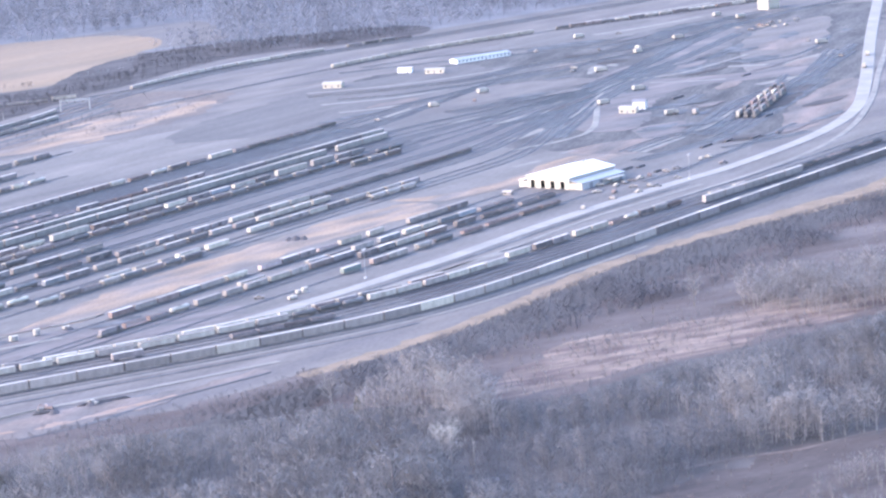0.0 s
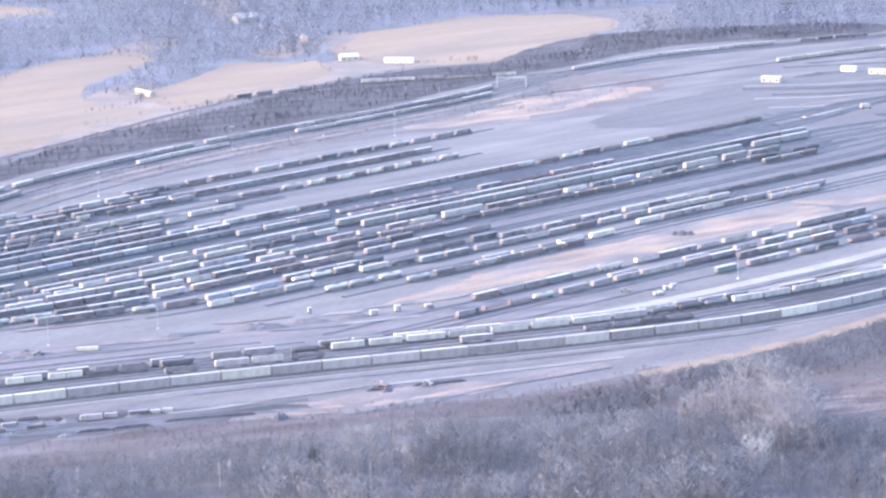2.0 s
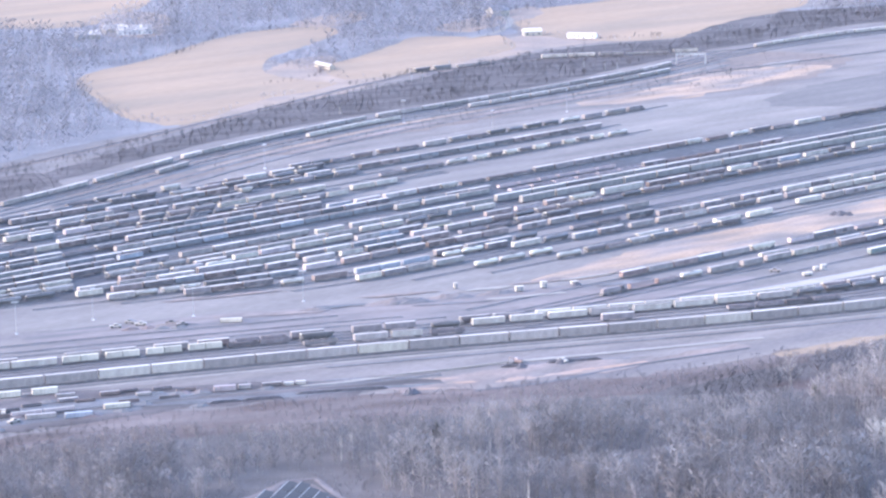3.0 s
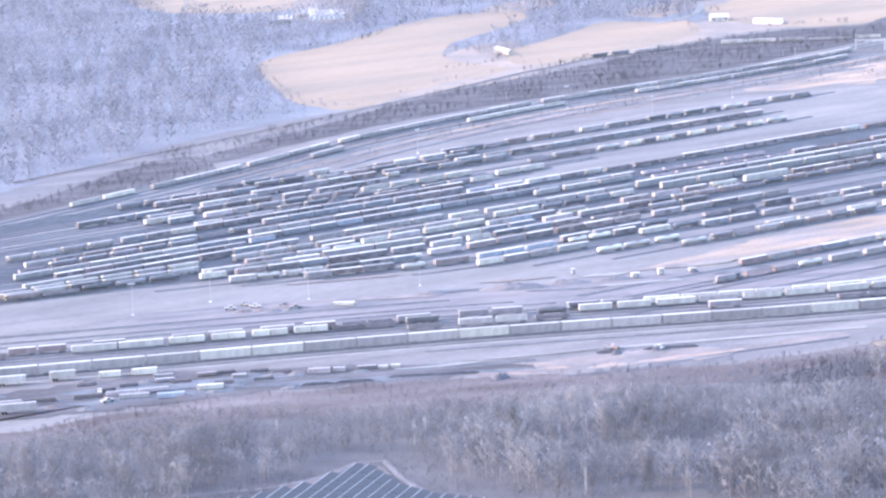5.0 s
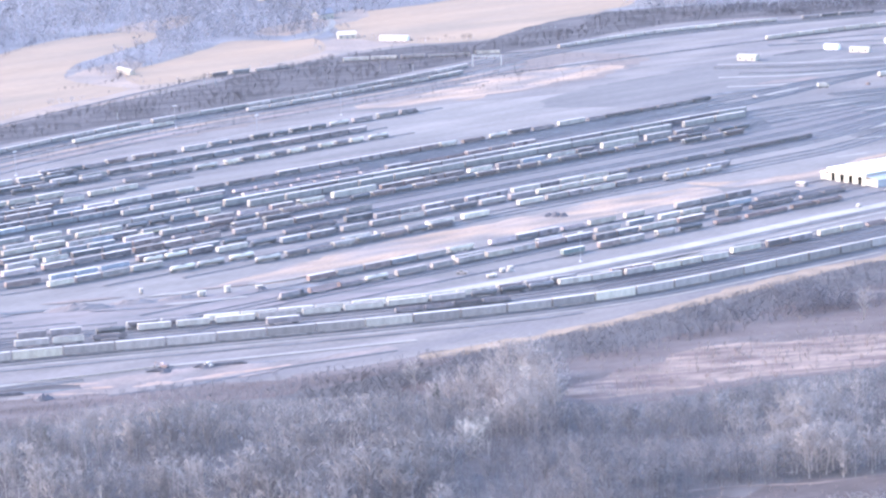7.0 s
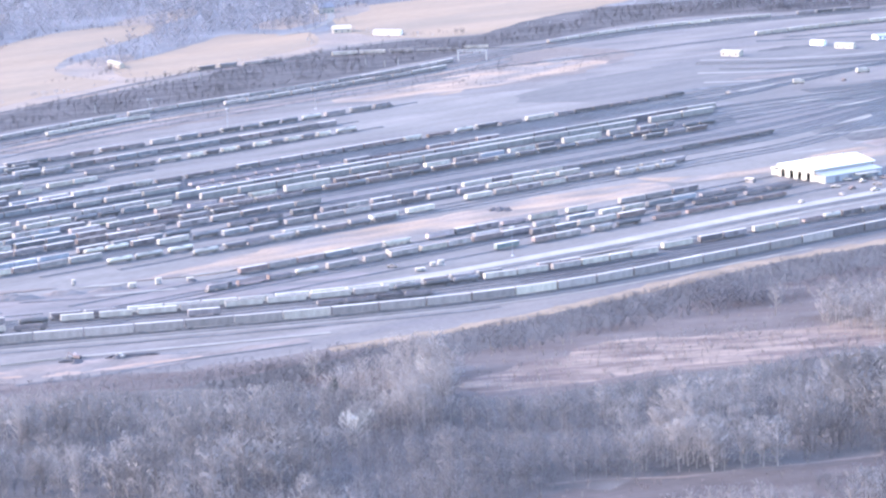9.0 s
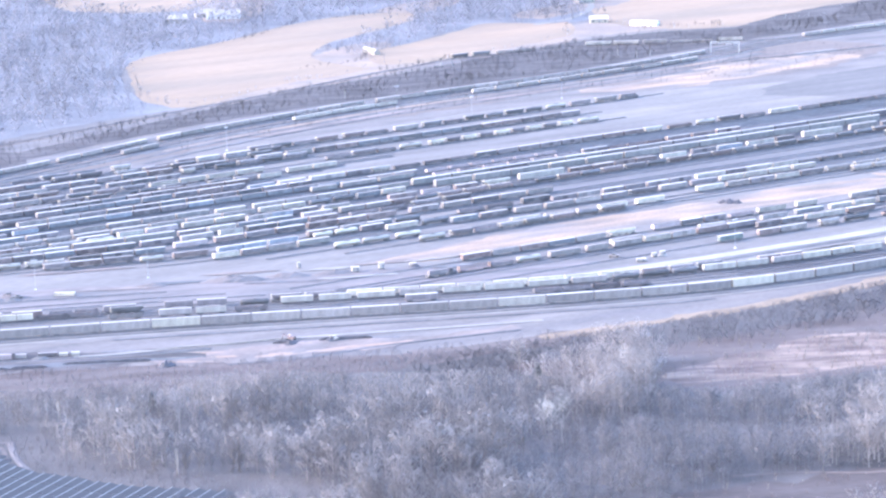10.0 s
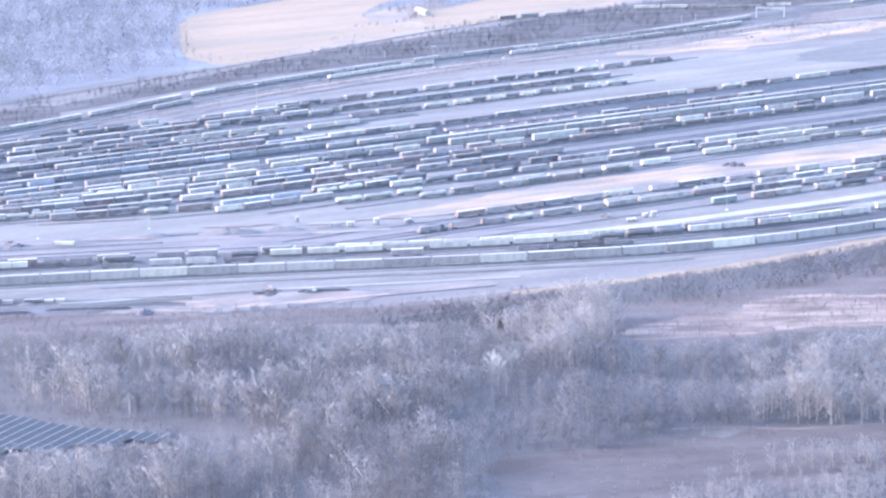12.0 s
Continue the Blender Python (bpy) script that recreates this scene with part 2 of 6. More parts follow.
    me.materials.append(mat)
    if smooth:
        me.polygons.foreach_set("use_smooth", [True] * len(me.polygons))
    return me


def part(name, bm, mat, parent, label="", smooth=False, at=None):
    """Links a bmesh, or a mesh that is there already, as one mesh object under a thing or a part."""
    me = bm if isinstance(bm, bpy.types.Mesh) else link_bm(name, bm, mat, smooth)
    ob = new(name, me)
    ob.parent = parent
    if at is not None:
        ob.matrix_basis = at
    return tagged(ob, label)


def root(name, m, label, category, group="", kind=""):
    ob = new(name)
    ob.empty_display_size = 1
    ob.matrix_basis = m
    return tagged(ob, label, category, group, kind)


def box(bm, x0, x1, y0, y1, z0, z1, taper=0.0):
    """A box; taper draws its top in on all sides."""
    v = [bm.verts.new((x, y, z)) for z, t in ((z0, 0), (z1, taper)) for x, y in
         ((x0 + t, y0 + t), (x1 - t, y0 + t), (x1 - t, y1 - t), (x0 + t, y1 - t))]
    for a in ((3, 2, 1, 0), (4, 5, 6, 7), (0, 1, 5, 4), (1, 2, 6, 5), (2, 3, 7, 6), (3, 0, 4, 7)):
        bm.faces.new([v[i] for i in a])
    return bm


def prism(bm, outline, x0, x1):
    """An outline of (y, z), anticlockwise seen from +x, drawn along x."""
    a = [bm.verts.new((x0, y, z)) for y, z in outline]
    b = [bm.verts.new((x1, y, z)) for y, z in outline]
    k = len(outline)
    for i in range(k):
        j = (i + 1) % k
        bm.faces.new((a[j], a[i], b[i], b[j]))
    bm.faces.new(a)
    bm.faces.new(b[::-1])
    return bm


def side_prism(bm, outline, y0, y1):
    """An outline of (x, z) drawn across y."""
    a = [bm.verts.new((x, y0, z)) for x, z in outline]
    b = [bm.verts.new((x, y1, z)) for x, z in outline]
    k = len(outline)
    for i in range(k):
        j = (i + 1) % k
        bm.faces.new((a[i], a[j], b[j], b[i]))
    bm.faces.new(a[::-1])
    bm.faces.new(b)
    bmesh.ops.recalc_face_normals(bm, faces=bm.faces[:])
    return bm


def tube(bm, p, q, r0, r1=None, sides=6, caps=True):
    p, q = Vector(p), Vector(q)
    r1 = r0 if r1 is None else r1
    turn = (q - p).to_track_quat("Z", "Y")
    rings = []
    for c, r in ((p, r0), (q, r1)):
        rings.append([bm.verts.new(c + turn @ Vector((r * math.cos(2 * math.pi * i / sides), r * math.sin(2 * math.pi * i / sides), 0)))
                      for i in range(sides)])
    for i in range(sides):
        j = (i + 1) % sides
        bm.faces.new((rings[0][i], rings[0][j], rings[1][j], rings[1][i]))
    if caps:
        bm.faces.new(rings[0][::-1])
        bm.faces.new(rings[1])
    return bm


def turned(bm, profile, sides=10):
    """A solid of revolution along x from rows of (x, radius), centred on (y, z) = (0, 0)."""
    rings = [[bm.verts.new((x, r * math.cos(2 * math.pi * i / sides), r * math.sin(2 * math.pi * i / sides))) for i in range(sides)]
             for x, r in profile]
    for a, b in zip(rings, rings[1:]):
        for i in range(sides):
            j = (i + 1) % sides
            bm.faces.new((a[j], a[i], b[i], b[j]))
    bm.faces.new(rings[0])
    bm.faces.new(rings[-1][::-1])
    return bm


def smooth_line(points, step=8.0, closed=False):
    """A Catmull-Rom curve through a few points, as an array of points about a step apart."""
    p = np.array(points, float)
    p = np.vstack([p[-1], p, p[:2]]) if closed else np.vstack([2 * p[0] - p[1], p, 2 * p[-1] - p[-2]])
    out = []
    for a, b, c, d in zip(p, p[1:], p[2:], p[3:]):
        k = max(2, int(np.linalg.norm(c - b) / step))
        for u in np.arange(k) / k:
            out.append(0.5 * (2 * b + (c - a) * u + (2 * a - 5 * b + 4 * c - d) * u * u + (3 * b - a - 3 * c + d) * u ** 3))
    if not closed:
        out.append(p[-2])
    return np.array(out)


class Line:
    """A line on the ground with places by its length from its own zero point."""

    def __init__(self, points, zero=0.0):
        self.p = np.array(points)
        self.l = np.r_[0, np.cumsum(np.hypot(*np.diff(self.p, axis=0).T))] + zero

    def at(self, l):
        return Vector((np.interp(l, self.l, self.p[:, 0]), np.interp(l, self.l, self.p[:, 1]), 0))

    def stand(self, l, length=14.0, z=0.0):
        a, b = self.at(l - length / 2), self.at(l + length / 2)
        m = (a + b) / 2
        return pose(m.x, m.y, z, 0, 0, math.degrees(math.atan2(b.y - a.y, b.x - a.x)))

    def offset(self, d, stations=None):
        """The line d to its left; with stations, d gives the distance at each of them."""
        if stations is not None:
            d = np.interp(self.l, stations, d)[:, None]
        t = np.gradient(self.p, axis=0)
        t /= np.hypot(t[:, 0], t[:, 1])[:, None]
        return Line(self.p + d * np.c_[-t[:, 1], t[:, 0]], self.l[0])


def ribbon(points, width, z0, z1, shoulder=0.0):
    """A strip with thickness along a line: its top at z1, its shoulders sloping down to z0."""
    p = np.array(points)
    t = np.gradient(p, axis=0)
    t /= np.hypot(t[:, 0], t[:, 1])[:, None]
    side = np.c_[-t[:, 1], t[:, 0]]
    rows = [np.c_[p + side * d, np.full(len(p), z)] for d, z in
            ((-width / 2 - shoulder, z0), (-width / 2, z1), (width / 2, z1), (width / 2 + shoulder, z0))]
    bm = bmesh.new()
    v = [[bm.verts.new(q) for q in row] for row in rows]
    for a, b in zip(v, v[1:]):
        for i in range(len(p) - 1):
            bm.faces.new((a[i], a[i + 1], b[i + 1], b[i]))
    return bm


def area(name, outline, z, mat, label, category="ground", rough=3.0, step=10.0):
    """A patch of ground with an uneven outline, a little proud of what lies under it."""
    p = smooth_line(outline, step, closed=True)
    rng = np.random.default_rng(len(name) * 7 + int(abs(outline[0][0])))
    p = p + rng.normal(0, rough * 0.5, p.shape)
    bm = bmesh.new()
    face = bm.faces.new([bm.verts.new((x, y, z)) for x, y in p])
    bm.normal_update()
    if face.normal.z < 0:
        face.normal_flip()
    bm.normal_update()
    bmesh.ops.triangulate(bm, faces=[face])
    ob = new(name, link_bm(name, bm, mat))
    return tagged(ob, label, category, kind="structure")


def inside(points, outline):
    """Which of the points lie within the outline."""
    x, y = points.T
    o = np.array(outline, float)
    hit = np.zeros(len(x), bool)
    for (x0, y0), (x1, y1) in zip(o, np.roll(o, -1, 0)):
        cross = (y0 > y) != (y1 > y)
        hit ^= cross & (x < (x1 - x0) * (y - y0) / np.where(y1 == y0, 1e-9, y1 - y0) + x0)
    return hit


# ---- the ground ----
PASTURE_FAR = [(-380, 1212), (-340, 1346), (-324, 1502), (-244, 1567), (-300, 1660), (-423, 1690), (-560, 1520), (-500, 1250)]
PASTURE_EAST = [(10, 1069), (50, 1018), (86, 1000), (136, 1020), (211, 1092), (236, 1200), (262, 1235), (278, 1310), (255, 1372), (225, 1392), (189, 1390), (142, 1391), (76, 1311), (-8, 1234), (4, 1130)]
PASTURE_MIDDLE = [(-159, 875), (-130, 943), (-101, 1022), (-85, 1068), (-28, 1058), (-14, 1066), (-7, 969), (-62, 872), (-90, 826), (-140, 797)]
PASTURE_WEST = [(-343, 814), (-337, 881), (-297, 958), (-255, 1090), (-215, 1150), (-171, 1168), (-150, 1120), (-176, 1020), (-204, 941), (-202, 850), (-172, 800), (-147, 778), (-165, 735), (-201, 688), (-246, 577), (-270, 590), (-293, 622), (-322, 730)]
bm = bmesh.new()
bmesh.ops.create_grid(bm, x_segments=60, y_segments=60, size=4600)
tagged(new("ground", link_bm("ground", bm, LOAM)), "brown-grey winter ground reaching to the horizon", "ground", kind="structure")

YARD_TURN, YARD_FAN, CROSS = 40.34, 0.00967, radians(122.1)


def yard(s, n):
    """A place in the yard: s along its tracks, n across them; the tracks draw apart a little towards the far end."""
    a = radians(YARD_TURN + YARD_FAN * n)
    return (n * math.cos(CROSS) + s * math.cos(a), 2 + n * math.sin(CROSS) + s * math.sin(a))


MAIN = Line(smooth_line([(-701, -330), (-505, -274), (-306, -209), (-130, -151), (46, -103), (149, -61), (250, 14), (391, 128), (577, 274), (854, 485)]))
MAIN = Line(MAIN.p, -float(np.interp(46, MAIN.p[:, 0], MAIN.l)))

area("yard_ballast", [yard(*q) for q in ((-477, 225), (-283, 122), (-205, 65), (-129, 40), (0, -133), (119, -142), (291, -124), (477, -87), (749, 10),
     (1044, 60), (1152, 357), (862, 357), (594, 357), (460, 381), (396, 407), (256, 419), (59, 407), (-142, 375), (-300, 345), (-489, 322))], 0.05, YARD,
     "grey-blue gravel of the rail yard", rough=2.0)
area("main_line_ballast", [tuple(MAIN.offset(d).at(l)[:2]) for d, l in ((-12, -620), (-13, -400), (-16, -240), (-14, -80), (-12, 80), (-12, 280), (-10, 700),
     (70, 700), (58, 330), (57, 90), (58, -80), (66, -250), (80, -420), (80, -620))], 0.10, YARD, "grey gravel under the main line tracks", rough=2.0)
# Dark ballast that also paints in the shadow bands of the cars.
area("dark_ballast", [tuple(MAIN.offset(d).at(l)[:2]) for d, l in ((4, 120), (4, 300), (3, 500), (3, 690), (30, 690), (28, 486), (33, 305), (46, 196), (46, 120))], 0.135, DARK_SOIL,
     "dark cinder ballast with painted car shade between the main line tracks", rough=1.5)
# Cinders under the parked strings, with the cars' shade painted in.
area("yard_cinders", [yard(*q) for q in ((130, 92), (330, 95), (560, 105), (700, 140), (740, 200), (650, 240), (480, 256), (260, 258), (80, 255), (40, 215), (60, 150))], 0.058, YARD_CINDER,
     "dark blue-grey cinders and painted shade between the sorting tracks", rough=3.0)
area("upper_gravel", [(169, 665), (237, 742), (308, 814), (377, 850), (450, 870), (430, 740), (385, 592), (330, 540), (273, 580), (203, 583), (150, 600)], 0.0605, GREY_GRAVEL,
     "blue-grey gravel beyond the sorting tracks", rough=4.0)
area("grass_strip", [yard(*q) for q in ((-35, 33), (27, 45), (99, 55), (173, 50), (268, 52), (315, 40), (303, 15), (199, 20), (89, 16), (18, 20), (-9, 12))], 0.14, DRY_GRASS,
     "pinkish dry grass strip between the tracks")
VERGE = [(-305, 295), (-229, 434), (-146, 529), (-59, 629), (64, 789), (162, 901), (245, 857), (175, 714), (92, 666), (32, 645), (-19, 595), (-87, 522), (-181, 429), (-242, 324)]
area("grass_verge", VERGE, 0.12, SCRUB_GROUND, "dry grass verge beside the far tracks", rough=5.0)
area("peach_verge", [(20, 635), (68, 685), (128, 775), (210, 818), (224, 793), (172, 731), (106, 658), (50, 623)], 0.128, DRY_GRASS, "peach-coloured dry grass by the far tracks", rough=5.0)
area("worn_ground", [(-274, -90), (-192, -54), (-126, -46), (-76, -21), (-17, -7), (59, 6), (50, -28), (-17, -51), (-83, -79), (-165, -105), (-246, -121)], 0.15, DIRT,
     "disturbed earth and gravel beside the yard", rough=2.5)
area("straw_bank", [(52, -168), (105, -131), (161, -88), (230, -19), (283, 20), (339, 56), (451, 126),
     (490, 160), (521, 138), (465, 101), (339, 42), (281, 7), (233, -34), (163, -100), (105, -143), (64, -172)],
     0.17, BANK, "straw-coloured grass bank below the tracks", rough=2.5, step=7.0)
area("dirt_bank", [(-113, -207), (-95, -199), (-72, -186), (-48, -175), (-24, -171), (1, -167), (40, -150), (36, -158), (0, -174), (-19, -190), (-47, -205), (-75, -217), (-102, -224), (-112, -222)], 0.20, PINK_GROUND,
     "pinkish bare bank below the near train", rough=5.0, step=7.0)
FLAT = [(40, -228), (75, -208), (115, -183), (172, -138), (240, -71), (292, -33), (350, 2), (440, 57), (520, 90), (560, 20), (485, -102), (381, -166), (285, -203), (234, -225), (174, -250), (137, -269), (100, -262)]
area("marsh_flat", FLAT, 0.09, MEADOW_GRASS, "mauve-brown marsh ground with scattered scrub", rough=4.0)
area("marsh", [(109, -245), (137, -213), (172, -175), (212, -165), (264, -147), (339, -117), (423, -86), (451, -117), (382, -157), (285, -194), (235, -216), (174, -242), (138, -260)], 0.12, MARSH,
     "reddish and tan marsh grass in a clearing", rough=9.0, step=14.0)
area("marsh_meadow", [(84, -443), (125, -430), (145, -410), (171, -399), (225, -386), (313, -357), (420, -333), (406, -434), (290, -440), (202, -470), (144, -495), (92, -497)], 0.12, DARK_MEADOW, "brown trampled meadow beyond the near wood", rough=9.0)
area("rough_pasture", [(-232, 592), (-195, 640), (-144, 718), (-96, 805), (-54, 846), (8, 950), (73, 1014), (30, 1075), (-39, 1001), (-94, 892), (-140, 850), (-154, 944), (-189, 915), (-223, 752)], 0.085, ROUGH_PASTURE, "pinkish rough pasture along the branch line", rough=3.0)
area("junk_yard", [(-330, -262), (-300, -232), (-262, -214), (-215, -206), (-170, -208), (-130, -214), (-128, -224), (-170, -234), (-215, -250), (-262, -272), (-310, -286)], 0.16, DARK_SOIL, "dark oily ground of the scrap siding", rough=4.0, step=7.0)
area("pasture_west", PASTURE_WEST, 0.1, PASTURE, "cream winter pasture on a gentle rise", rough=1.5)
area("pasture_middle", PASTURE_MIDDLE, 0.1, PASTURE, "cream winter pasture by a farm track", rough=1.5)
area("pasture_east", PASTURE_EAST, 0.1, PASTURE,
     "cream winter pasture before far woods", rough=1.5)
area("pasture_far", PASTURE_FAR, 0.1, PASTURE, "pale far pasture among woods", rough=1.5)
area("farmyard", [(-365, 1290), (-337, 1332), (-305, 1274), (-301, 1127), (-332, 1118), (-352, 1140)], 0.105, ROUGH_PASTURE, "pale farmyard among bare trees", rough=2.5)
area("farmyard", [(-68, 1127), (-41, 1193), (-9, 1242), (24, 1293), (27, 1213), (-14, 1140), (-40, 1094)], 0.105, ROUGH_PASTURE, "pale field beside the farm lane", rough=2.5)
area("farmyard", [(-104, 1742), (-70, 1665), (-59, 1450), (-76, 1416), (-91, 1488)], 0.105, ROUGH_PASTURE, "pale farmyard in a clearing", rough=2.5)
area("farmyard", [(-195, 1188), (-145, 1289), (-125, 1254), (-150, 1167)], 0.105, ROUGH_PASTURE, "pale clearing in the far wood", rough=2.5)
SOLAR_GROUND = [(-241, -497), (-205, -424), (-178, -397), (-154, -360), (-141, -362), (-123, -401), (-82, -419), (-44, -427), (-32, -431), (-60, -446), (-101, -460), (-154, -473), (-200, -508)]
area("solar_ground", SOLAR_GROUND, 0.13, SCRUB_GROUND,
     "mauve-brown rough ground under the solar rows", rough=1.0)

for k, (outline, mat, label) in enumerate((
        (((423, 428), (444, 442), (466, 447), (442, 393), (418, 382)), DIRT, "dark patch of churned dirt"),
        (((554, 748), (609, 829), (674, 920), (704, 945), (654, 832), (608, 779), (543, 682), (532, 681)), DIRT, "dark churned ground by the engine terminal"),
        (((653, 807), (710, 909), (772, 957), (798, 957), (707, 774), (637, 677), (586, 618)), LOAM, "brown rough ground beyond the yard"),
        (((501, 365), (548, 458), (616, 546), (646, 558), (575, 415), (523, 362), (494, 340)), PINK_GROUND, "pinkish dry grass by the curved road"),
        (((356, 369), (386, 389), (421, 389), (421, 358), (381, 333)), PINK_GROUND, "pinkish dry grass behind the shed"),
        (((211, 258), (250, 262), (290, 285), (330, 330), (360, 350), (380, 330), (330, 296), (285, 262), (240, 240)), DRY_GRASS, "dry grass margin beside the yard"),
        (((395, 460), (450, 600), (500, 690), (560, 660), (650, 660), (640, 620), (540, 610), (490, 560), (430, 440)), DIRT, "worn gravel hardstanding"),
        (((-260, -208), (-197, -200), (-113, -196), (-90, -206), (-150, -216), (-200, -224), (-262, -232)), DARK_SOIL, "dark dirt siding strip"),
        (((350, 690), (400, 720), (470, 730), (500, 700), (440, 670), (380, 640), (330, 620)), LOAM, "brown worn ground between the ladders"))):
    area("ground_patch", list(outline), 0.175 + 0.004 * k, mat, label, rough=2.5, step=9)

# stains, bare spots and dry tufts scattered over the yard's throat and edges: x, y, length, width, turn


def spot(x, y, length, width, turn, mat, label, z):
    rng = random.Random(f"{x}{y}")
    c, s = math.cos(radians(turn)), math.sin(radians(turn))
    ring = []
    for k in range(11):
        a, r = k * 2 * math.pi / 11, rng.uniform(0.65, 1.2)
        u, v = math.cos(a) * length / 2 * r, math.sin(a) * width / 2 * r
        ring.append((x + u * c - v * s, y + u * s + v * c))
    area("ground_patch", ring, z, mat, label, rough=1.2, step=6)


area("throat_cinders", [(330, 440), (400, 330), (520, 372), (590, 450), (650, 560), (770, 810), (880, 1030), (740, 1040), (600, 960), (470, 900), (360, 860), (310, 760), (400, 690), (440, 620), (410, 540)], 0.056, CINDER,
     "mottled cinder ground of the yard's throat", rough=5.0)
rng = random.Random(77)
for k in range(28):
    u, v = rng.uniform(0, 1), rng.uniform(-1, 1)
    x, y = 400 + 330 * u + 75 * v * (1 - 0.3 * u), 440 + 500 * u - 60 * v
    mat, label = rng.choice(((STAIN, "dark oily patch among the ladder tracks"), (STAIN, "dark oily patch among the ladder tracks"), (DIRT, "brown bare earth among the ladder tracks"), (ROAD, "pale worn gravel among the ladder tracks"),
                             (DRY_GRASS, "dry grass tuft among the ladder tracks")))
    spot(round(x, 1), round(y, 1), rng.uniform(14, 52), rng.uniform(4, 13), rng.uniform(35, 70), mat, label, 0.062 + 0.004 * k)
for k, (x, y, length, width, turn) in enumerate(((571, 708, 70, 26, 60), (440, 426, 30, 22, 40), (636, 725, 50, 24, 45), (553, 942, 90, 36, 25), (473, 492, 46, 18, 50), (639, 796, 80, 18, 52), (498, 621, 44, 16, 52),
                                                 (534, 472, 70, 14, 55), (422, 654, 60, 14, 30), (-150, -219, 120, 9, 12), (-235, -228, 110, 16, 18), (-255, -252, 90, 10, 20), (290, 640, 80, 10, 32), (240, 560, 90, 8, 36))):
    spot(x, y, length, width, turn, STAIN, "dark oily ground between the tracks", 0.215 + 0.004 * k)
for k, (x, y, length, width, turn) in enumerate(((-120, 520, 90, 14, 48), (40, 690, 120, 18, 44), (120, 800, 80, 20, 46), (-210, 400, 80, 10, 55), (90, 720, 90, 12, 42), (190, 830, 60, 22, 50), (0, 620, 90, 10, 45))):
    spot(x, y, length, width, turn, YARD, "bare grey gravel showing through dry grass", 0.135 + 0.004 * k)
for k, (x, y, length, width, turn) in enumerate(((387, 372, 60, 18, 30), (687, 797, 90, 40, 50), (595, 500, 70, 26, 55), (654, 683, 60, 22, 50), (500, 800, 70, 16, 35), (330, 690, 60, 14, 30), (560, 600, 50, 14, 50), (-60, -186, 60, 8, 16))):
    spot(x, y, length, width, turn, PINK_GROUND, "patch of dry grass on bare gravel", 0.275 + 0.004 * k)

for k, (x, y, length, width, turn) in enumerate(((-111, -21, 40, 6, 15), (-65, -11, 30, 7, 20), (-87, -45, 44, 4, 12), (-38, 4, 34, 8, 25), (-16, 11, 30, 5, 30), (-136, -44, 36, 6, 10), (-169, -58, 50, 8, 8), (-48, -32, 40, 5, 18), (0, -6, 34, 7, 30), (-191, -12, 60, 6, 20))):
    mat, label = ((PINK_GROUND, "dry grass beside the spoil heaps"), (ROAD, "pale gravel beside the spoil heaps"), (STAIN, "dark damp earth beside the spoil heaps"))[k % 3]
    spot(x, y, length, width, turn, mat, label, 0.36 + 0.004 * k)

for k, (x, y, length, width, turn) in enumerate(((-94, -216, 22, 3, 0), (-61, -203, 22, 9, 30), (-84, -206, 20, 4, 6), (-94, -224, 9, 2, 0), (-92, -198, 16, 3, 2), (-40, -194, 30, 7, 28), (-14, -181, 30, 4, 26), (-68, -190, 18, 3, 20))):
    spot(x, y, length, width, turn, ORANGE_DIRT, "reddish raw earth on the bank", 0.225 + 0.004 * k)

# ---- roads ----


def road(name, points, width, label, mat=ROAD):
    ob = new(name, link_bm(name, ribbon(smooth_line(points), width, 0.2, 0.34, 0.5), mat))
    return tagged(ob, label, "road", kind="structure")


road("road", [(50, -42), (114, 3), (150, 31), (187, 60), (219, 88), (253, 118), (288, 147), (320, 172), (369, 209), (420, 246), (508, 327), (574, 412), (632, 522), (764, 800), (877, 1033), (981, 1248)], 8.5, "pale concrete road curving along the yard", PALE_CONCRETE)
road("road_gutter", [(120, -6), (157, 24), (192, 52), (224, 80), (258, 110), (293, 140), (325, 164), (374, 200)], 1.4, "dark gutter beside the concrete road", STAIN)
road("road_shoulder", [(126, -14), (162, 17), (196, 45), (229, 73), (262, 103), (297, 134), (330, 158), (380, 194)], 2.4, "pale gravel shoulder beside the road")
road("service_road", [(58, -65), (146, 8), (261, 88), (352, 159), (454, 242), (527, 323), (599, 441), (679, 599), (786, 811), (915, 1092)], 3.2, "pale gravel service road beside the tracks")
road("yard_road", [(330, 400), (374, 421), (409, 465), (465, 613), (505, 677), (558, 690), (640, 760)], 3.4, "pale gravel road through the yard throat")
road("farm_lane", [(-42, 1049), (-13, 1097), (-3, 1204), (-45, 1364), (-64, 1448), (-22, 1611)], 5, "pale farm lane among trees")
road("meadow_path", [(137, -404), (161, -399), (188, -399), (209, -392), (230, -387), (262, -377)], 1.3, "brown worn path along the meadow", SCRUB_GROUND)
road("fence_track", [(-141, -353), (-135, -371), (-127, -389), (-113, -409)], 1.6, "pale track along the solar farm fence", DIRT)
road("fence_track", [(-240, -408), (-215, -400), (-195, -394), (-183, -390), (-174, -385), (-164, -377), (-157, -369), (-152, -356), (-142, -354)], 1.8, "pale track along the head of the solar rows", DIRT)
road("ditch", [(-79, -222), (-49, -210), (-19, -188), (10, -172), (41, -156)], 1.3, "narrow dark ditch through dry grass", STAIN)
road("ditch", [(-140, -196), (-110, -190), (-80, -179), (-65, -172), (-55, -171)], 1.4, "narrow dark ditch beside the main line", STAIN)
